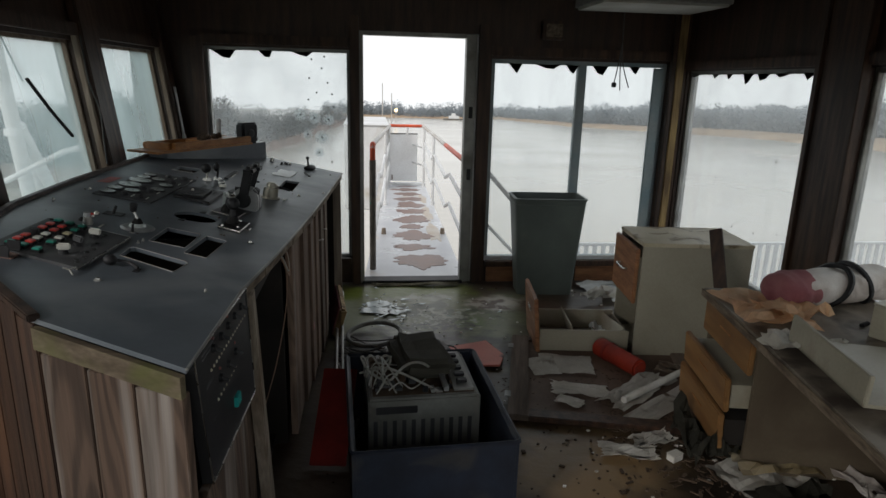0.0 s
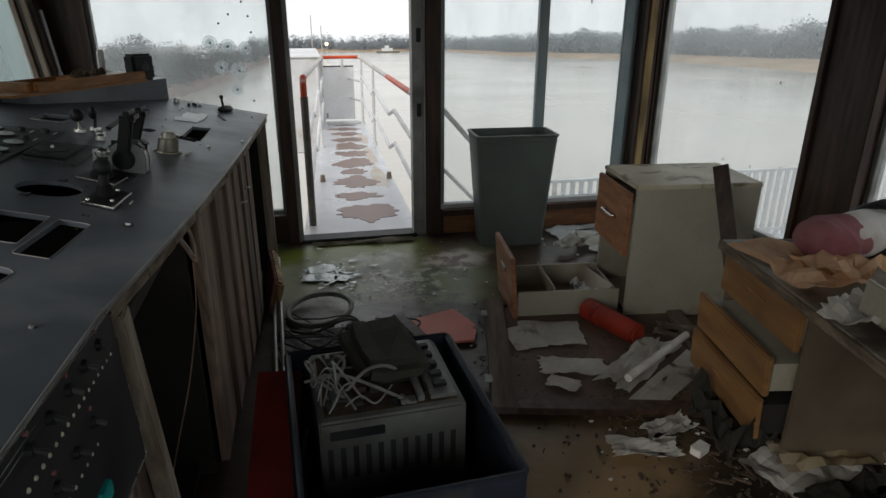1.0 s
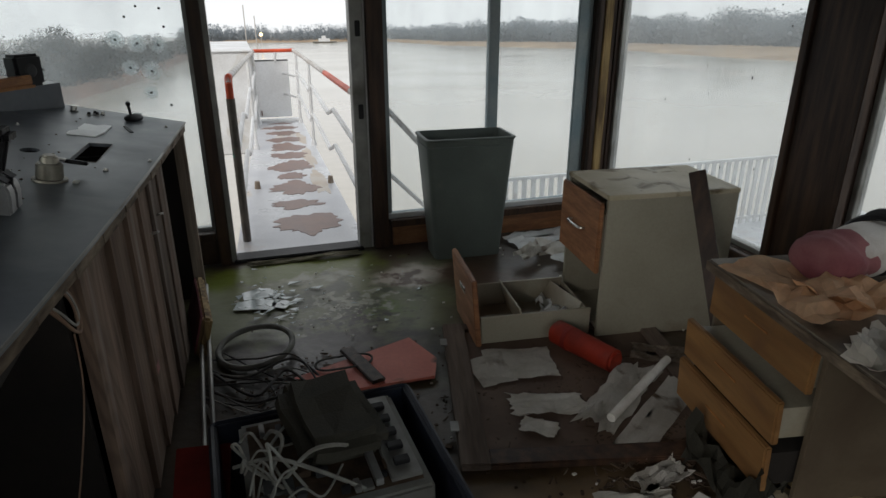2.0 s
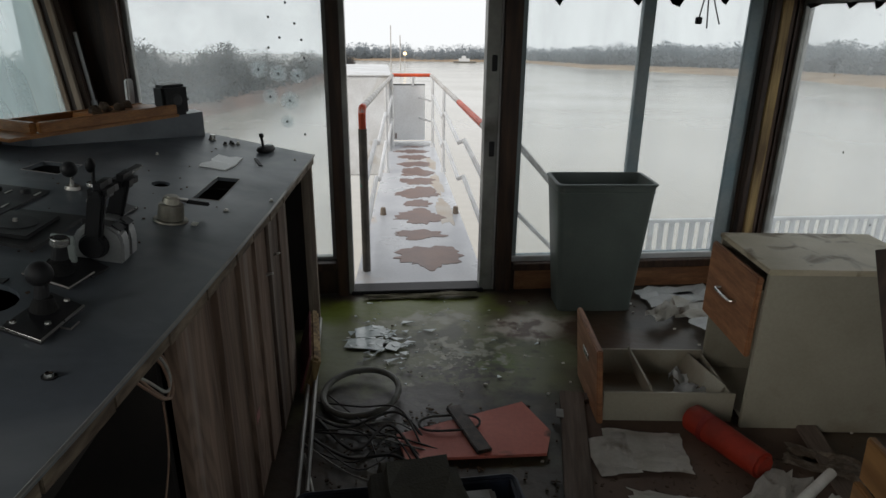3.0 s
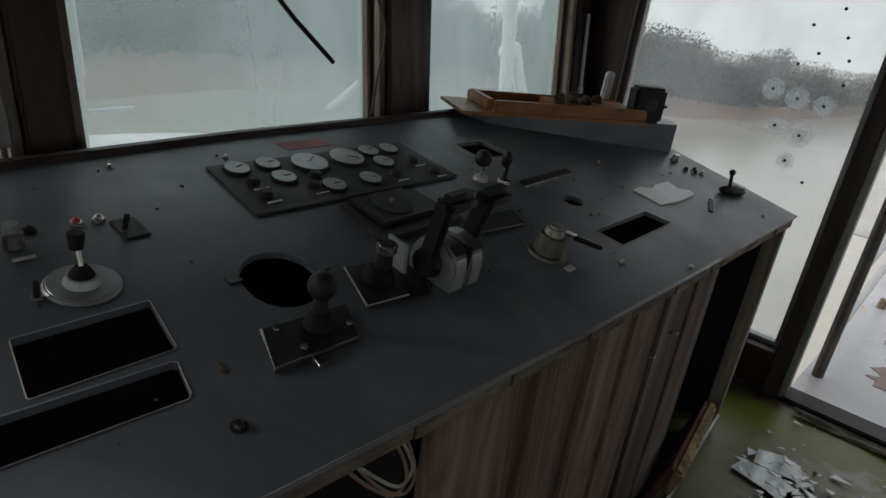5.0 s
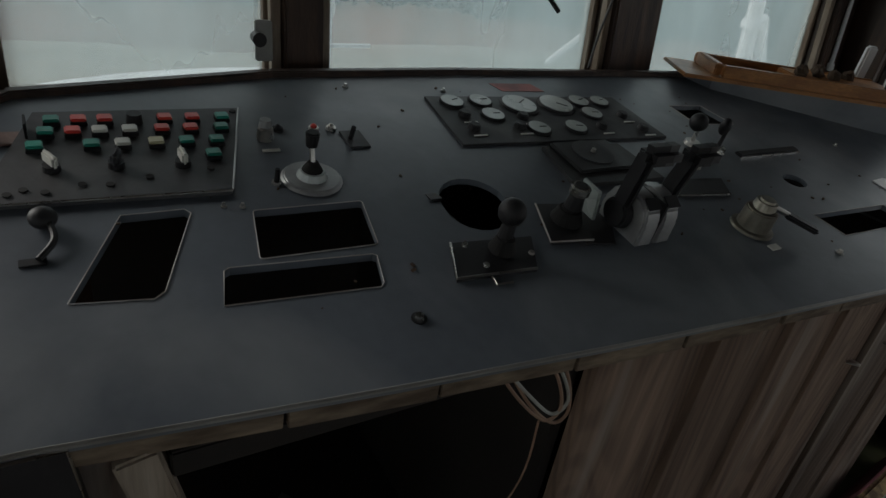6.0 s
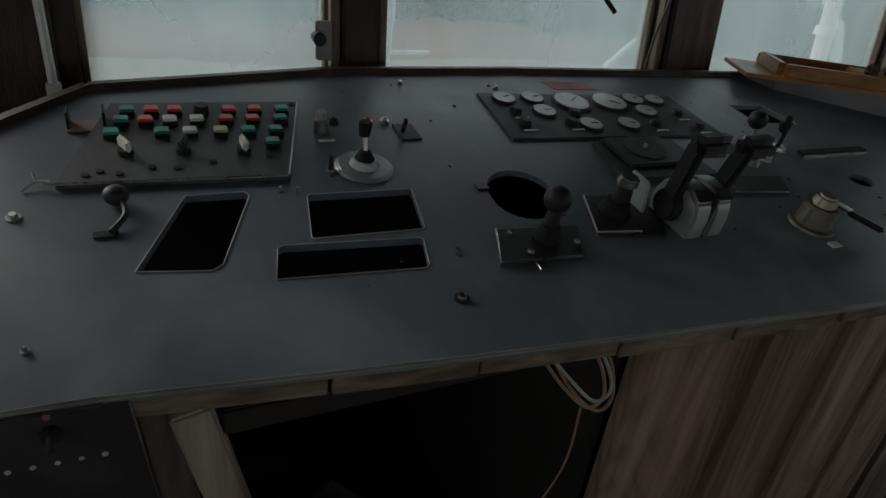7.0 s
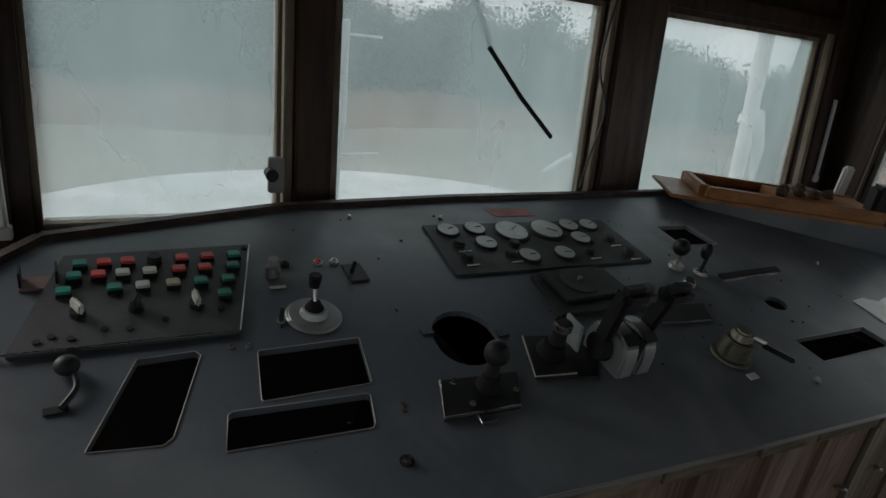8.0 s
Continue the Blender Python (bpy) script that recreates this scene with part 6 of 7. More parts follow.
def bin_shell():
    bm = bmesh.new()
    loops = []
    for hx, hy, z in ((0.19, 0.1, 0.012), (0.205, 0.112, 0.0), (0.205, 0.112, 0.01), (0.26, 0.145, 0.7), (0.265, 0.15, 0.735), (0.25, 0.138, 0.735), (0.246, 0.134, 0.7), (0.198, 0.106, 0.03)):
        loops.append([bm.verts.new((x, y, z)) for x, y in rounded(-hx, hx, -hy, hy, 0.03, 4)])
    for a, b in zip(loops, loops[1:]):
        for k in range(len(a)):
            bm.faces.new((a[k], a[(k + 1) % len(a)], b[(k + 1) % len(a)], b[k]))
    bm.faces.new(loops[0][::-1])
    bm.faces.new(loops[-1])
    return bm


part("body", bin_shell(), BINGREY, bin_, smooth=True)
part("rim", tube([(x, y, 0.728) for x, y in rounded(-0.264, 0.264, -0.149, 0.149, 0.03, 4)], 0.007, 8, closed=True), BINGREY, bin_, smooth=True)
part("band", tube([(x, y, 0.69) for x, y in rounded(-0.2605, 0.2605, -0.1455, 0.1455, 0.03, 4)], 0.003, 6, closed=True), BINGREY, bin_, smooth=True)

# file cabinet with its lower drawer pulled right out
fc = thing("file_cabinet", "beige file cabinet with stained top and lower drawer pulled out", "cabinet", (1.925, -1.3, 0), turn=-6)
W, D, Hh = 0.215, 0.31, 0.69
part("side", box(-D, D, -W, -W + 0.018, 0, Hh - 0.022, 0.002), BEIGE, fc)
part("side", box(-D, D, W - 0.018, W, 0, Hh - 0.022, 0.002), BEIGE, fc)
part("back", box(D - 0.012, D, -W + 0.018, W - 0.018, 0.0, Hh - 0.022), BEIGE, fc)
part("base", box(-D + 0.02, D - 0.012, -W + 0.018, W - 0.018, 0.03, 0.05), BEIGE, fc)
part("top", box(-D - 0.004, D + 0.004, -W - 0.004, W + 0.004, Hh - 0.022, Hh, 0.004), STAINED, fc, "stained beige top")
dr = part("drawer_front", box(-D - 0.035, -D - 0.012, -W + 0.004, W - 0.004, 0.33, 0.655, 0.006), DRAWERWOOD, fc, "reddish brown veneer drawer front")
part("handle", tube(curve_points([(-D - 0.035, -0.07, 0.5), (-D - 0.06, -0.06, 0.5), (-D - 0.06, 0.06, 0.5), (-D - 0.035, 0.07, 0.5)], 5), 0.006, 8), CHROME, dr, "chrome pull handle")
part("drawer_box", box(-D - 0.012, D - 0.05, -W + 0.025, W - 0.025, 0.34, 0.6), BEIGE, fc)
low = part("pulled_drawer", box(-0.85, -0.34, -0.175, 0.175, 0.02, 0.03), BEIGE, fc, "empty beige steel drawer")
part("drawer_side", box(-0.85, -0.33, -0.181, -0.169, 0.02, 0.15, 0.002), BEIGE, low)
part("drawer_side", box(-0.85, -0.33, 0.169, 0.181, 0.02, 0.15, 0.002), BEIGE, low)
part("drawer_back", box(-0.34, -0.33, -0.168, 0.168, 0.03, 0.135, 0.002), BEIGE, low)
part("divider", box(-0.004, 0.004, -0.16, 0.16, 0.0, 0.15, 0.002, m=pose(-0.62, 0, 0.031, 0, -18)), BEIGE, low)
part("follower", box(-0.004, 0.004, -0.12, 0.16, 0.0, 0.12, 0.002, m=pose(-0.42, 0, 0.035, 0, 30, 12)), BEIGE, low)
part("front_panel", box(-0.012, 0.012, -0.2, 0.2, -0.14, 0.2, 0.005, m=pose(-0.87, 0, 0.142, 0, -5)), DRAWERWOOD, low, "brown veneer drawer front")
part("label_holder", box(-0.017, -0.011, -0.05, 0.05, 0.07, 0.1, 0.002, m=pose(-0.87, 0, 0.142, 0, -5)), CHROME, low)

# board leaning between cabinet and desk
lb = thing("leaning_board", "thin dark board leaning against the cabinet", "board", (1.885, -1.985, 0))
part("board", box(-0.035, 0.035, -0.007, 0.007, 0.0, 0.9, 0.002, m=pose(1.91, -1.985, 0.0, -29, 4, 0) @ pose(0, 0, 0, 0, 0, -55)), DARKWOOD, lb)

# desk along the east side, with loose drawers
desk = thing("desk", "worn desk with golden drawer fronts hanging loose", "desk", (1.665, -2.07, 0), turn=-10)
part("top", box(-0.02, 0.72, -1.62, 0.02, 0.585, 0.62, 0.005), DESKTOP, desk, "dirty worn desk top")
part("top_edge", box(-0.026, -0.0205, -1.62, 0.02, 0.583, 0.615, 0.001), TRIMWOOD, desk, "splintered pale edge strip")
part("side_panel", box(0.02, 0.7, -0.02, 0.0, 0, 0.584, 0.003), DESKBOARD, desk)
part("side_panel", box(0.012, 0.7, -0.56, -0.54, 0, 0.584, 0.003), DESKBOARD, desk)
part("back_panel", box(0.68, 0.7, -1.58, -0.02, 0.05, 0.584, 0.003), DESKBOARD, desk)
part("end_panel", box(0.02, 0.7, -1.6, -1.58, 0, 0.584, 0.003), DESKBOARD, desk)
part("rail", box(0.03, 0.06, -0.54, -0.02, 0.0, 0.06), DARKWOOD, desk)
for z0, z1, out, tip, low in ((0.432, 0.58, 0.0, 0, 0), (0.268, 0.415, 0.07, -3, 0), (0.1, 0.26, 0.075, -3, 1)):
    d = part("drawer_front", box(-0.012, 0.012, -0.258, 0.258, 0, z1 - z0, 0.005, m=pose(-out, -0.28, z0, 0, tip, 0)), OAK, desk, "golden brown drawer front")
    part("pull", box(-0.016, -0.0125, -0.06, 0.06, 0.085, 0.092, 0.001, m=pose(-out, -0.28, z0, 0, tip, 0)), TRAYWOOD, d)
    # lowest box is near-black: the shade down there is put into its colour
    part("drawer_box", box(0.013 - out, 0.45 - out, -0.525, -0.04, z0 + 0.015, z1 - 0.03), SHADEBLACK if low else BEIGE, desk)


def heap(name, label, category, cx, cy, z, lx, ly, turn, rise, seed, mat, torn=0.2, thick=0.003, n=12):
    return solid(name, crumple(cx, cy, z, lx, ly, turn, rise, seed, torn, n, thick), mat, label, category)


# on the desk
DZ = 0.622
for k, (cx, cy, lx, ly, t, r) in enumerate(((1.75, -2.27, 0.24, 0.32, 12, 0.02), (1.7, -2.5, 0.28, 0.26, -8, 0.04), (1.8, -2.47, 0.26, 0.22, 14, 0.05))):
    heap("tan_folder", "crumpled tan paper folder on the desk", "folder", cx, cy, DZ + 0.012 * k, lx, ly, t, r, 40 + k, TANPAPER, 0.1, 0.003, 7)
heap("paper_sheet", "wrinkled white paper hanging off the desk edge", "paper", 1.64, -2.76, DZ, 0.26, 0.22, 25, 0.05, 44, PAPER)
sack = thing("cloth_bundle", "white and maroon cloth bundle tied with black straps", "bundle", (2.14, -2.17, DZ))


def bundle(a, b, r0, r1, seed, closed=False):
    """A soft stuffed roll from a to b, sagging where it lies, with folds."""
    bm = bmesh.new()
    a, b = Vector(a), Vector(b)
    way = (b - a).normalized()
    side = Vector((-way.y, way.x, 0))
    rings = []
    n, k = 22, 28
    for i in range(n + 1):
        u = i / n
        r = (r0 + (r1 - r0) * u) * (max(0.02, 1 - max(0.0, 1 - u / 0.16) ** 2.2) ** 0.5) * (max(0.02, 1 - (max(0.0, (u - 0.84) / 0.16) ** 2.2 if closed else 0)) ** 0.5)
        p = a.lerp(b, u)
        ring = []
        for q in range(k):
            t = 2 * math.pi * q / k
            w = 1 + 0.16 * noise.noise(Vector((u * 5, math.cos(t) * 1.2, math.sin(t) * 1.2 + seed))) + 0.07 * noise.noise(Vector((u * 3, t * 2.2 + seed, 3)))
            z = r0 * 0.78 + r * w * 0.8 * math.sin(t)
            ring.append(bm.verts.new(p + side * (r * w * 1.12 * math.cos(t)) + Vector((0, 0, max(0.004, z)))))
        rings.append(ring)
    for x, y in zip(rings, rings[1:]):
        for q in range(k):
            bm.faces.new((x[q], x[(q + 1) % k], y[(q + 1) % k], y[q]))
    bm.faces.new(rings[0][::-1])
    bm.faces.new(rings[-1])
    return bm


part("body", bundle((1.89, -2.31, DZ), (2.4, -2.21, DZ), 0.092, 0.098, 2.0), CLOTHWHITE, sack, "soiled white cloth body", smooth=True)
part("end_flap", bundle((1.81, -2.31, DZ), (1.99, -2.29, DZ), 0.09, 0.102, 7.0, True), CLOTHRED, sack, "maroon cloth end", smooth=True)
for dx, lean in ((0.1, 0.05), (0.24, -0.02)):
    pts = [(2.01 + dx + lean * math.sin(a), -2.29 + 0.24 * dx + 0.118 * math.cos(a), max(DZ + 0.006, DZ + 0.076 + 0.086 * math.sin(a))) for a in (2 * math.pi * k / 24 for k in range(24))]
    part("strap", tube(pts, 0.013, 6, closed=True), BLACKPLASTIC, sack, "black strap")
gb = thing("grey_panel", "beige-grey steel panel lying across the desk", "panel", (1.78, -3.04, DZ))
m = pose(1.83, -3.04, DZ + 0.02, 0, 3, -12)
part("sheet", box(-0.3, 0.3, -0.28, 0.22, 0.0, 0.012, 0.003, m=m), BEIGE, gb)
part("flange", box(-0.3, -0.285, -0.28, 0.22, 0.0, 0.1, 0.003, m=m), BEIGE, gb)
part("slot", box(0.02, 0.12, -0.1, -0.09, 0.0121, 0.014, m=m), HOLE, gb)
bx = thing("small_carton", "small beige carton on the desk", "carton", (2.11, -2.71, DZ))
part("body", box(-0.12, 0.12, -0.08, 0.08, 0, 0.13, 0.004, m=pose(2.13, -2.69, DZ, 0, 0, 24)), BEIGE, bx)
part("lid", box(-0.123, 0.123, -0.083, 0.083, 0.13, 0.137, 0.002, m=pose(2.13, -2.69, DZ, 0, 0, 24)), BEIGE, bx)
rng = random.Random(77)
for k in range(6):
    o = thing("scrap", "small dark scrap on the desk", "scrap", (1.93, -2.54, DZ), group="desk scraps")
    x, y = 1.89 + rng.random() * 0.3, -2.84 + rng.random() * 0.45
    part("piece", box(-0.03, 0.03, -0.008, 0.008, 0, 0.015, 0.003, m=pose(x, y, DZ, 0, 0, rng.uniform(0, 180))), RUBBER, o)

# crate with an old instrument, cables and black foam in it
cr = thing("plastic_crate", "dark blue plastic crate holding an old instrument", "crate", (0.28, -2.46, 0), turn=3)
for nm, b in (("floor", (-0.28, 0.28, -0.38, 0.38, 0.0, 0.012)), ("wall", (-0.29, -0.276, -0.39, 0.39, 0.0, 0.33)), ("wall", (0.276, 0.29, -0.39, 0.39, 0.0, 0.33)), ("wall", (-0.276, 0.276, -0.39, -0.376, 0.0, 0.33)), ("wall", (-0.276, 0.276, 0.376, 0.39, 0.0, 0.33))):
    part(nm, box(*b, 0.002), CRATEBLUE, cr)
part("rim", tube([(x, y, 0.328) for x, y in rounded(-0.292, 0.292, -0.392, 0.392, 0.02, 3)], 0.009, 6, closed=True), CRATEBLUE, cr)
ins = thing("instrument_case", "grey slotted instrument case standing in the crate", "instrument", (0.28, -2.44, 0.012), turn=3)
part("case", box(-0.22, 0.22, -0.1, 0.31, 0.0, 0.34, 0.008), DEVICE, ins)
part("name_plate", box(-0.19, -0.03, -0.105, -0.099, 0.28, 0.31, 0.002), BLACKPLATE, ins)
for k in range(11):
    x = -0.2 + k * 0.037
    part("vent_slot", box(x, x + 0.016, -0.1015, -0.099, 0.14, 0.25), GAUGEPLATE, ins)
part("bracket", box(0.12, 0.2, -0.06, 0.29, 0.3405, 0.352, 0.002), ALU, ins)
part("bracket", box(0.08, 0.1, -0.06, 0.29, 0.3405, 0.36, 0.002), CASTGREY, ins)
for k in range(5):
    part("terminal", box(0.14, 0.18, -0.02 + k * 0.06, 0.005 + k * 0.06, 0.3525, 0.366, 0.002), BLACKPLASTIC, ins)
rng = random.Random(55)
for k in range(34):
    x, y = rng.uniform(-0.2, 0.16), rng.uniform(-0.08, 0.24)
    part("loose_component", box(x, x + rng.uniform(0.01, 0.035), y, y + rng.uniform(0.01, 0.05), 0.3405, 0.3405 + rng.uniform(0.006, 0.025), 0.002), rng.choice((BLACKPLASTIC, ALU, GAUGEPLATE, SOIL)), ins)
part("chassis_bed", box(-0.2, 0.2, -0.07, 0.29, 0.3402, 0.3408), SOIL, ins, "dirty exposed chassis")
foam = thing("black_foam_block", "ragged block of black foam on the instrument", "foam", (0.34, -2.3, 0.353))
bm = box(-0.13, 0.1, -0.2, 0.14, 0, 0.09, 0.03, m=pose(0.295, -2.21, 0.353, 0, 4, 8))
bmesh.ops.subdivide_edges(bm, edges=bm.edges[:], cuts=2, use_grid_fill=True)
for v in bm.verts:
    if v.co.z > 0.36:
        v.co += Vector((noise.noise(v.co * 12), noise.noise(v.co * 12 + Vector((5, 0, 0))), noise.noise(v.co * 12 + Vector((0, 7, 0))))) * 0.02
part("block", bm, BLACKCLOTH, foam)
rng = random.Random(5)
for k in range(14):
    o = thing("cable", "pale loose cable tangled over the instrument", "cable", (0.2, -2.6, 0.36), group="tangled cables")
    a0 = Vector((0.07 + rng.uniform(-0.05, 0.1), -2.36 + rng.uniform(-0.13, 0.14), 0.36))
    b0 = Vector((0.16 + rng.uniform(-0.1, 0.2), -2.44 + rng.uniform(-0.07, 0.24), 0.358))
    mid = (a0 + b0) / 2 + Vector((rng.uniform(-0.08, 0.08), rng.uniform(-0.08, 0.08), rng.uniform(0.02, 0.09)))
    part("wire", tube(curve_points([a0, a0.lerp(mid, 0.5) + Vector((0, 0, 0.03)), mid, b0], 7), rng.choice((0.003, 0.004, 0.0055)), 6), WIREPALE, o)

# hose ring, dark cables and pale cables on the floor
hose = thing("hose_ring", "grey ring of stiff hose lying on the floor", "hose", (0.13, -1.15, 0))
part("hose", tube([(0.1 + 0.16 * math.cos(a), -1.12 + 0.165 * math.sin(a), 0.03 + 0.014 * math.sin(a + 1)) for a in (2 * math.pi * k / 36 for k in range(36))], 0.0135, 10, closed=True), material("grey_hose", (0.2, 0.2, 0.18), (0.13, 0.13, 0.115), 0.55, scale=12, grain=80), hose, smooth=True)
rng = random.Random(9)
for k in range(12):
    o = thing("cable", "dark cable snaking over the dirty floor", "cable", (0.15, -1.4, 0), group="floor cables")
    y0 = -1.25 - rng.random() * 0.35
    pts = [(-0.08 + rng.uniform(-0.05, 0.05), y0 + 0.15, 0.012), (0.08 + rng.uniform(-0.04, 0.04), y0 + rng.uniform(-0.12, 0.1), 0.02 + rng.random() * 0.03), (0.25 + rng.uniform(-0.05, 0.05), y0 + rng.uniform(-0.2, 0.1), 0.015 + rng.random() * 0.05), (0.42 + rng.uniform(-0.1, 0.1), y0 - rng.uniform(0.0, 0.25), 0.014)]
    part("wire", tube(curve_points(pts, 8), rng.choice((0.003, 0.004, 0.006)), 7), WIREPALE if k % 4 == 0 else WIREDARK, o)
coil = thing("cable", "loop of thin dark cable on the red panel", "cable", (0.45, -1.38, 0.02), group="floor cables")
part("wire", tube([(0.45 + 0.12 * math.cos(a), -1.38 + 0.055 * math.sin(a), 0.036 + 0.004 * math.sin(3 * a)) for a in (2 * math.pi * k / 28 for k in range(28))], 0.005, 6, closed=True), WIREDARK, coil)
pale = thing("cable", "pale cable running along the crate", "cable", (-0.05, -1.9, 0), group="floor cables")
part("wire", tube(curve_points([(-0.1, -1.5, 0.015), (-0.04, -1.75, 0.015), (0.02, -2.0, 0.02), (0.0, -2.3, 0.015), (0.03, -2.6, 0.02)], 8), 0.007, 7), WIREPALE, pale)

# faded red panel with a dark strip across
pk = thing("fallen_sheet", "faded red sheet panel lying on the floor", "panel", (0.55, -1.42, 0))
part("sheet", slab([(0.27, -1.57), (0.24, -1.42), (0.77, -1.24), (0.84, -1.45), (0.79, -1.58)], lambda x, y: 0.012, lambda x, y: 0.024), PINK, pk)
sp_ = thing("wood_strip", "dark rotten wood strip across the red panel", "wood strip", (0.52, -1.42, 0.024))
part("strip", box(-0.03, 0.03, -0.15, 0.16, 0, 0.016, 0.004, m=pose(0.52, -1.42, 0.0245, 0, 0, 16)), DARKWOOD, sp_)

# broken cupboard door lying flat, with papers and rags on it
bd = thing("cupboard_door", "brown framed cupboard door lying flat on the floor", "door", (1.25, -1.75, 0), turn=-14)
part("panel", box(-0.34, 0.5, -0.42, 0.42, 0.004, 0.018, 0.002), material("muddy_brown_board", (0.13, 0.085, 0.06), (0.08, 0.05, 0.038), 0.7, scale=4, grain=40), bd)
for b in ((-0.43, -0.33, -0.5, 0.48), (0.49, 0.57, -0.5, 0.48)):
    part("stile", box(b[0], b[1], b[2], b[3], 0.004, 0.034, 0.004), STILE, bd)
for b in ((-0.33, 0.49, -0.5, -0.42), (-0.33, 0.49, 0.42, 0.48)):
    part("rail", box(b[0], b[1], b[2], b[3], 0.004, 0.032, 0.004), DARKWOOD, bd)
for y in (-0.3, 0.3):
    part("hinge", box(-0.45, -0.42, y - 0.03, y + 0.03, 0.034, 0.04, 0.002), ALU, bd)
for k, (cx, cy, lx, ly, t, r, mat, lab, nm, cat, torn) in enumerate((
    (1.16, -1.6, 0.3, 0.24, -12, 0.012, PAPER, "flat soiled paper sheet under the drawer", "paper_sheet", "paper", 0.06),
    (1.02, -1.61, 0.16, 0.22, 4, 0.006, PAPER, "pale soiled card beside the paper sheet", "card", "card", 0.05),
    (1.14, -1.9, 0.32, 0.15, -14, 0.02, PAPER, "torn grey-white sheet on the fallen door", "paper_sheet", "paper", 0.25),
    (1.05, -2.02, 0.15, 0.1, -38, 0.02, PAPER, "small torn white paper scrap", "paper_scrap", "paper", 0.3),
    (1.43, -1.94, 0.55, 0.17, 36, 0.035, RAG, "long twisted grey-white rag", "rag", "rag", 0.2),
    (1.51, -2.08, 0.56, 0.13, 34, 0.008, RAG, "flat stained pale board strip", "board_strip", "board", 0.06),
    (1.78, -1.74, 0.3, 0.15, -36, 0.03, GREYBOARD, "grey brown bent cardboard piece", "cardboard", "cardboard", 0.15),
    (1.18, -2.44, 0.26, 0.12, -14, 0.02, PAPER, "muddy flattened paper by the desk", "paper_sheet", "paper", 0.2),
    (1.32, -2.36, 0.22, 0.1, 12, 0.03, RAG, "muddy rag near the desk", "rag", "rag", 0.25),
)):
    heap(nm, lab, cat, cx, cy, 0.02 if cy > -2.2 else 0.002, lx, ly, t, r, 60 + k, mat, torn)
roll = thing("paper_roll", "narrow rolled grey paper on the rags", "paper roll", (1.5, -1.95, 0.05))
part("roll", tube([(1.29, -2.1, 0.07), (1.72, -1.83, 0.075)], 0.017, 12), RAG, roll, smooth=True)
ob_ = thing("orange_cushion", "bright orange-red vinyl roll on the floor", "cushion", (1.45, -1.62, 0.02))
bm = disc(0.055, 0.05, 0.34, pose(1.395, -1.46, 0.07, 90, 0, 20) @ pose(0, 0, 0, 0, 0, 0), 18, bevel=0.012)
part("roll", bm, ORANGE, ob_, smooth=True)
part("strap", disc(0.0565, 0.056, 0.02, pose(1.42, -1.535, 0.07, 90, 0, 20), 18), REDCLOTH, ob_)

# papers behind the bin
for k, (cx, cy, lx, ly, t, r, m) in enumerate(((1.93, -0.22, 0.5, 0.26, 6, 0.05, WHITEPAPER), (2.0, -0.46, 0.42, 0.28, -18, 0.06, PAPER), (1.98, -0.66, 0.32, 0.26, 15, 0.04, WHITEPAPER), (1.72, -0.52, 0.26, 0.12, 30, 0.07, RAG))):
    heap("crumpled_paper", "crumpled soiled white papers by the wall", "paper", cx, cy, 0.004 + 0.012 * k, lx, ly, t, r * 0.6, 80 + k, m, 0.12, 0.003, 8)

# by the desk foot: yellowed pad, white tube, dark bag
pad = thing("yellowed_pad", "yellowed curled paper pad on the floor", "paper pad", (1.62, -2.6, 0))
part("sheet", crumple(1.72, -2.6, 0.05, 0.34, 0.28, -8, 0.04, 91, 0.05, 8, 0.004), material("yellowed_paper", (0.48, 0.38, 0.2), (0.55, 0.48, 0.36), 0.8, scale=6), pad)
part("under_sheet", crumple(1.64, -2.66, 0.0, 0.34, 0.28, 20, 0.03, 92, 0.1), PAPER, pad)
for k, (cx, cy, lx, ly, t, r, m, lab) in enumerate(((1.97, -2.66, 0.42, 0.11, -75, 0.07, CLOTHWHITE, "dirty white cloth on the floor"), (2.06, -2.95, 0.3, 0.2, -30, 0.1, CLOTHWHITE, "bunched white cloth by the desk"), (1.7, -2.88, 0.4, 0.3, 10, 0.06, BLACKCLOTH, "dark rotten cloth by the desk"), (1.5, -2.46, 0.22, 0.3, 0, 0.16, BLACKCLOTH, "black bag by the drawers"))):
    heap("cloth", lab, "cloth", cx, cy, 0.004, lx, ly, t, r, 95 + k, m, 0.25)
cup = thing("small_box", "small white carton on the floor", "carton", (1.36, -2.52, 0))
part("body", box(-0.03, 0.03, -0.02, 0.02, 0, 0.03, 0.003, m=pose(1.36, -2.5, 0.001, 0, 0, 25)), PAPER, cup)
part("lid", box(-0.031, 0.031, -0.021, 0.021, 0.03, 0.033, 0.001, m=pose(1.36, -2.5, 0.001, 0, 0, 25)), PAPER, cup)

# dark red board leaning by the console, and rods along its foot
rb = thing("red_board", "dark red board leaning at the console foot", "board", (-0.1, -2.44, 0))
part("board", box(-0.075, 0.075, 0.0, 0.44, 0.0, 0.012, 0.003, m=pose(-0.1, -2.44, 0.004, 36, 0, -7)), REDCLOTH, rb)
for k, (x0, y0, x1, y1, z1) in enumerate(((-0.1, -1.75, -0.14, -0.6, 0.1), (-0.07, -1.7, -0.11, -0.58, 0.12))):
    o = thing("metal_rod", "thin grey metal rod along the console foot", "rod", (x0, y0, 0), group="rods by the console")
    part("rod", tube([(x0, y0, 0.012), (x1, y1, z1)], 0.009, 8), ALU, o)
wd = thing("broken_chair_leg", "pale broken wooden piece by the console", "wood piece", (-0.15, -0.75, 0))
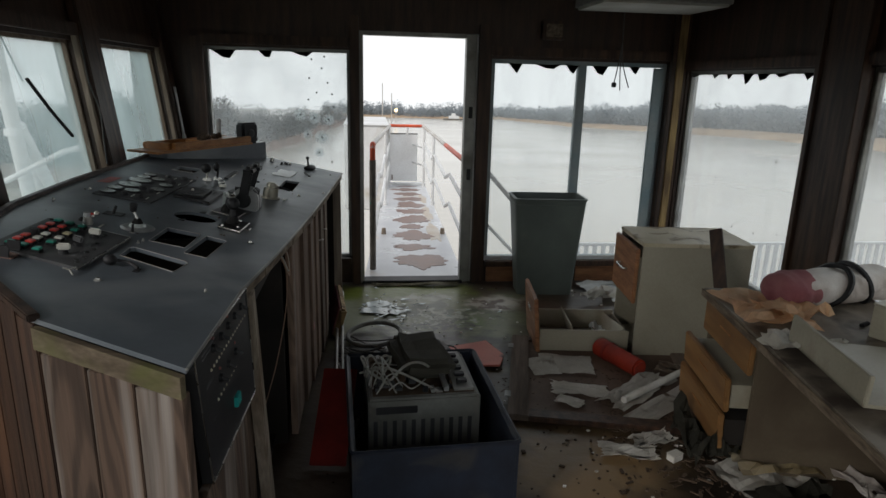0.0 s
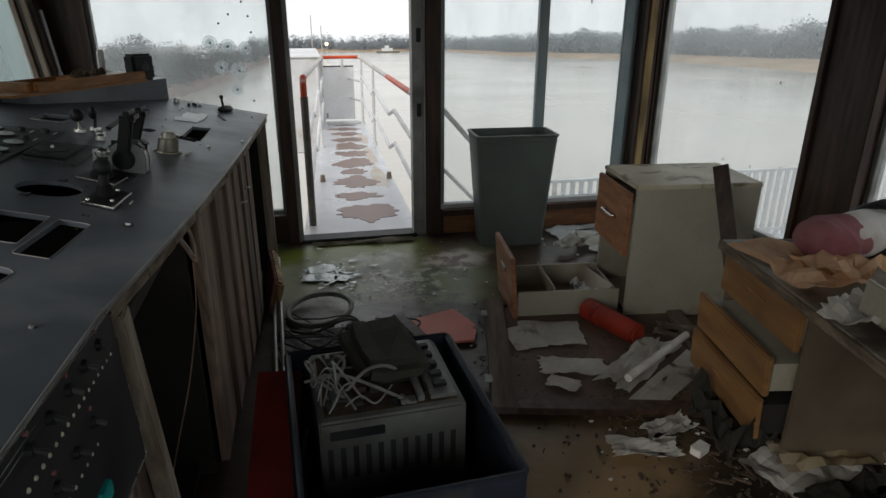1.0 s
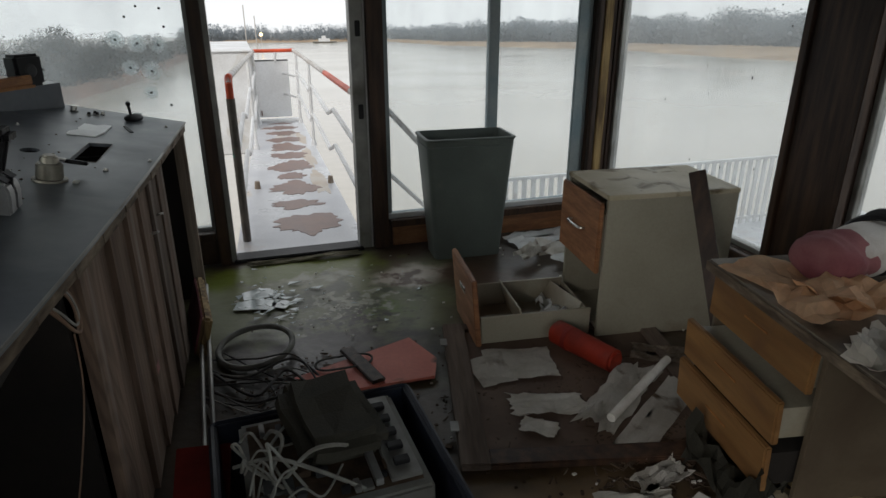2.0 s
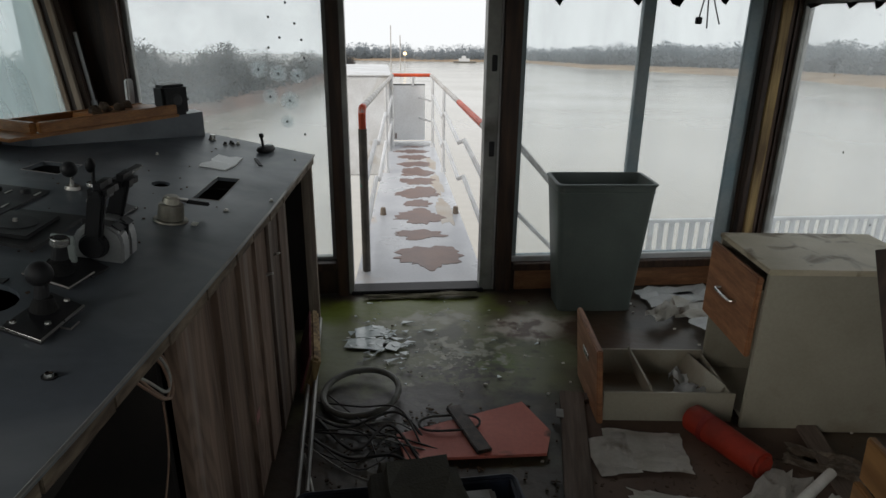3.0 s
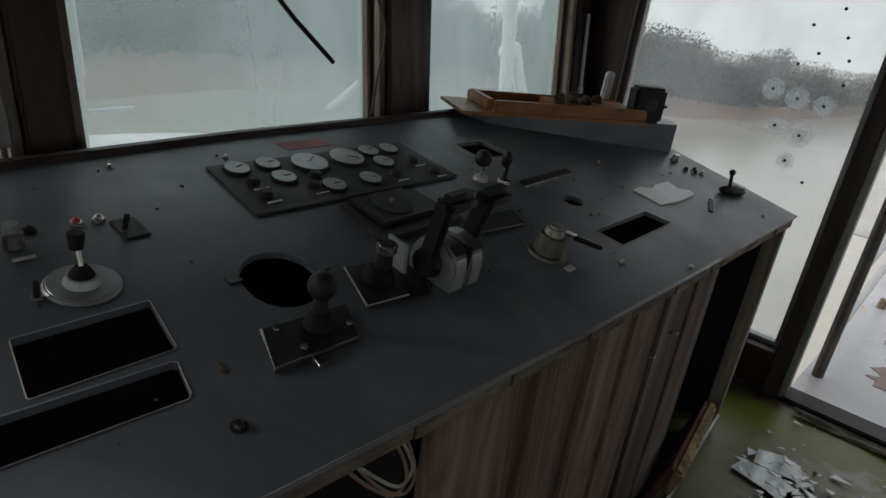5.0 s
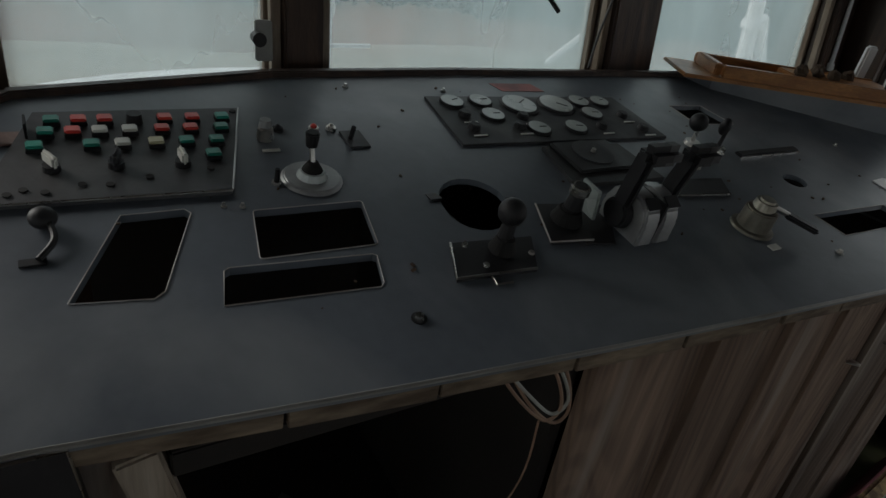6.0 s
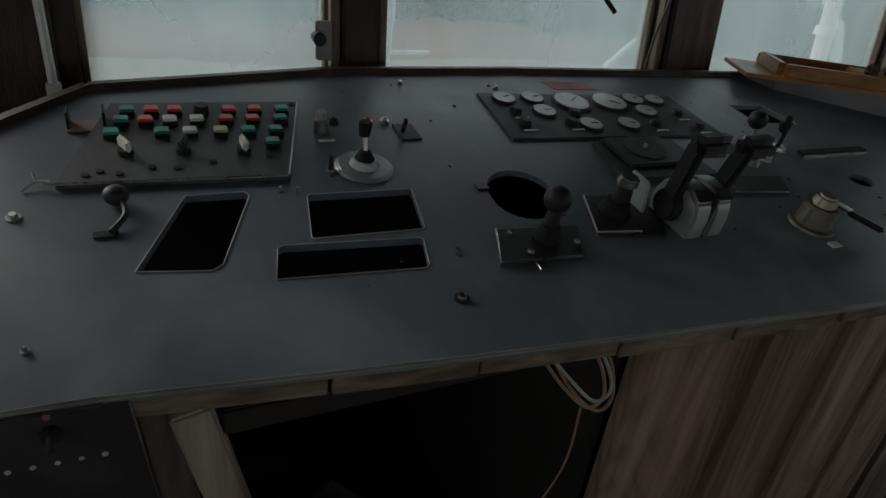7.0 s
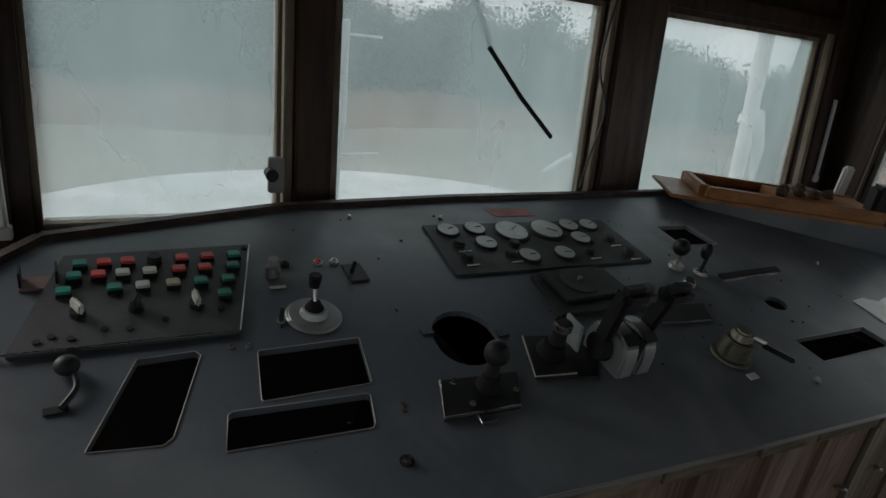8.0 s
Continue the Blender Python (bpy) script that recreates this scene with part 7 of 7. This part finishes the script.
part("piece", box(-0.022, 0.022, -0.26, 0.24, 0, 0.19, 0.012, m=pose(-0.16, -0.85, 0.0, 0, 16, 6)), PALEWOOD, wd)
part("red_face", box(-0.03, -0.0225, -0.25, 0.2, 0.01, 0.2, 0.004, m=pose(-0.16, -0.85, 0.0, 0, 16, 6)), CLOTHRED, wd)

# broken glass by the door and scattered chips
rng = random.Random(101)
bm = bmesh.new()
for cx, cy, w, h, t in ((0.13, -0.52, 0.16, 0.13, 10), (0.12, -0.65, 0.22, 0.12, -8), (0.24, -0.68, 0.1, 0.09, -25)):
    mm = pose(cx, cy, 0, 0, 0, t)
    slab([tuple((mm @ Vector((u * w, v * h, 0)))[:2]) for u, v in ((-0.5, -0.4), (0.4, -0.5), (0.5, 0.3), (0.1, 0.5), (-0.45, 0.35))], lambda px, py: 0.006, lambda px, py: 0.009, (), bm)
for k in range(90):
    if k < 60:
        x, y = 0.2 + rng.gauss(0, 0.08), -0.62 + rng.gauss(0, 0.1)
    else:
        x, y = rng.uniform(-0.05, 1.0), rng.uniform(-1.2, -0.15)
    s = rng.uniform(0.012, 0.045) * (1 if k < 60 else 0.5)
    a = rng.uniform(0, 6.3)
    pts = [(x + s * math.cos(a + q), y + s * 0.6 * math.sin(a + q)) for q in (0, rng.uniform(1.5, 2.5), rng.uniform(3.0, 5.0))]
    t = rng.uniform(-0.2, 0.2)
    slab(pts, lambda px, py: 0.004 + 0.02 * abs(t) + t * (px - x), lambda px, py: 0.007 + 0.02 * abs(t) + t * (px - x), (), bm)
solid("broken_glass", bm, CHIPGLASS, "scattered shards of broken pale glass", "broken glass", "stuff")
bm = bmesh.new()
for k in range(900):
    x, y = rng.uniform(-0.1, 2.4), rng.uniform(-3.2, -0.1)
    if rng.random() < 0.93 and y > -1.2:
        continue
    s = rng.uniform(0.002, 0.008) * (2.0 if rng.random() < 0.05 else 1)
    a = rng.uniform(0, 6.3)
    pts = [(x + s * math.cos(a + q), y + s * math.sin(a + q)) for q in (0, 1.4, 2.9, 4.4)]
    slab(pts, lambda px, py: 0.0, lambda px, py: 0.003 + s * 0.3, (), bm)
solid("floor_litter", bm, SOIL, "scattered dirt, splinters and rotten leaves", "litter", "stuff")
bm = bmesh.new()
for k in range(110):
    x, y = rng.uniform(0.0, 2.1), rng.uniform(-3.0, -0.2)
    s = rng.uniform(0.004, 0.013)
    a = rng.uniform(0, 6.3)
    pts = [(x + s * math.cos(a + q), y + 0.6 * s * math.sin(a + q)) for q in (0, 1.6, 3.0, 4.6)]
    slab(pts, lambda px, py: 0.002, lambda px, py: 0.008, (), bm)
solid("paper_chips", bm, PAPER, "scattered pale paper and plaster chips", "litter", "stuff")

# rotten clumps and splinters among the papers and under the cables
bm = bmesh.new()
for k in range(1500):
    c = rng.random()
    if c < 0.4:
        x, y = rng.gauss(1.5, 0.22), rng.gauss(-2.25, 0.12)
    elif c < 0.65:
        x, y = rng.gauss(1.3, 0.3), rng.gauss(-1.78, 0.16)
    elif c < 0.85:
        x, y = rng.gauss(0.25, 0.2), rng.gauss(-1.45, 0.14)
    else:
        x, y = rng.gauss(1.45, 0.2), rng.gauss(-2.65, 0.15)
    if not (-0.05 < x < 1.86 and -3.1 < y < -1.2) or (x < 0.68 and y < -2.05):
        continue
    on_door = 0.82 < x < 1.78 and -2.3 < y < -1.3
    s = rng.uniform(0.002, 0.006) if on_door else rng.uniform(0.002, 0.006 if x < 0.8 else 0.011)
    long = rng.choice((1.0, 1.3, 3.2))
    box(-s * long, s * long, -s * 0.6, s * 0.6, 0, s * rng.uniform(0.3, 0.8), 0, bm, pose(x, y, 0.017 if on_door else 0.001, rng.uniform(-9, 9), rng.uniform(-9, 9), rng.uniform(0, 180)))
solid("rotten_debris", bm, SOIL, "rotten wood crumbs and splinters among the litter", "debris", "stuff")

# torn papers left in the pulled drawer
inside = pose(1.925, -1.3, 0, 0, 0, -6)
for k, (dx, dy, lx, ly, t) in enumerate(((-0.42, 0.06, 0.14, 0.16, 20), (-0.45, -0.06, 0.16, 0.12, -25))):
    p = inside @ Vector((dx, dy, 0))
    heap("paper_scrap", "torn white paper lying in the pulled drawer", "paper", p.x, p.y, 0.03 + 0.01 * k, lx, ly, t, 0.07, 130 + k, WHITEPAPER, 0.25, 0.002, 8)
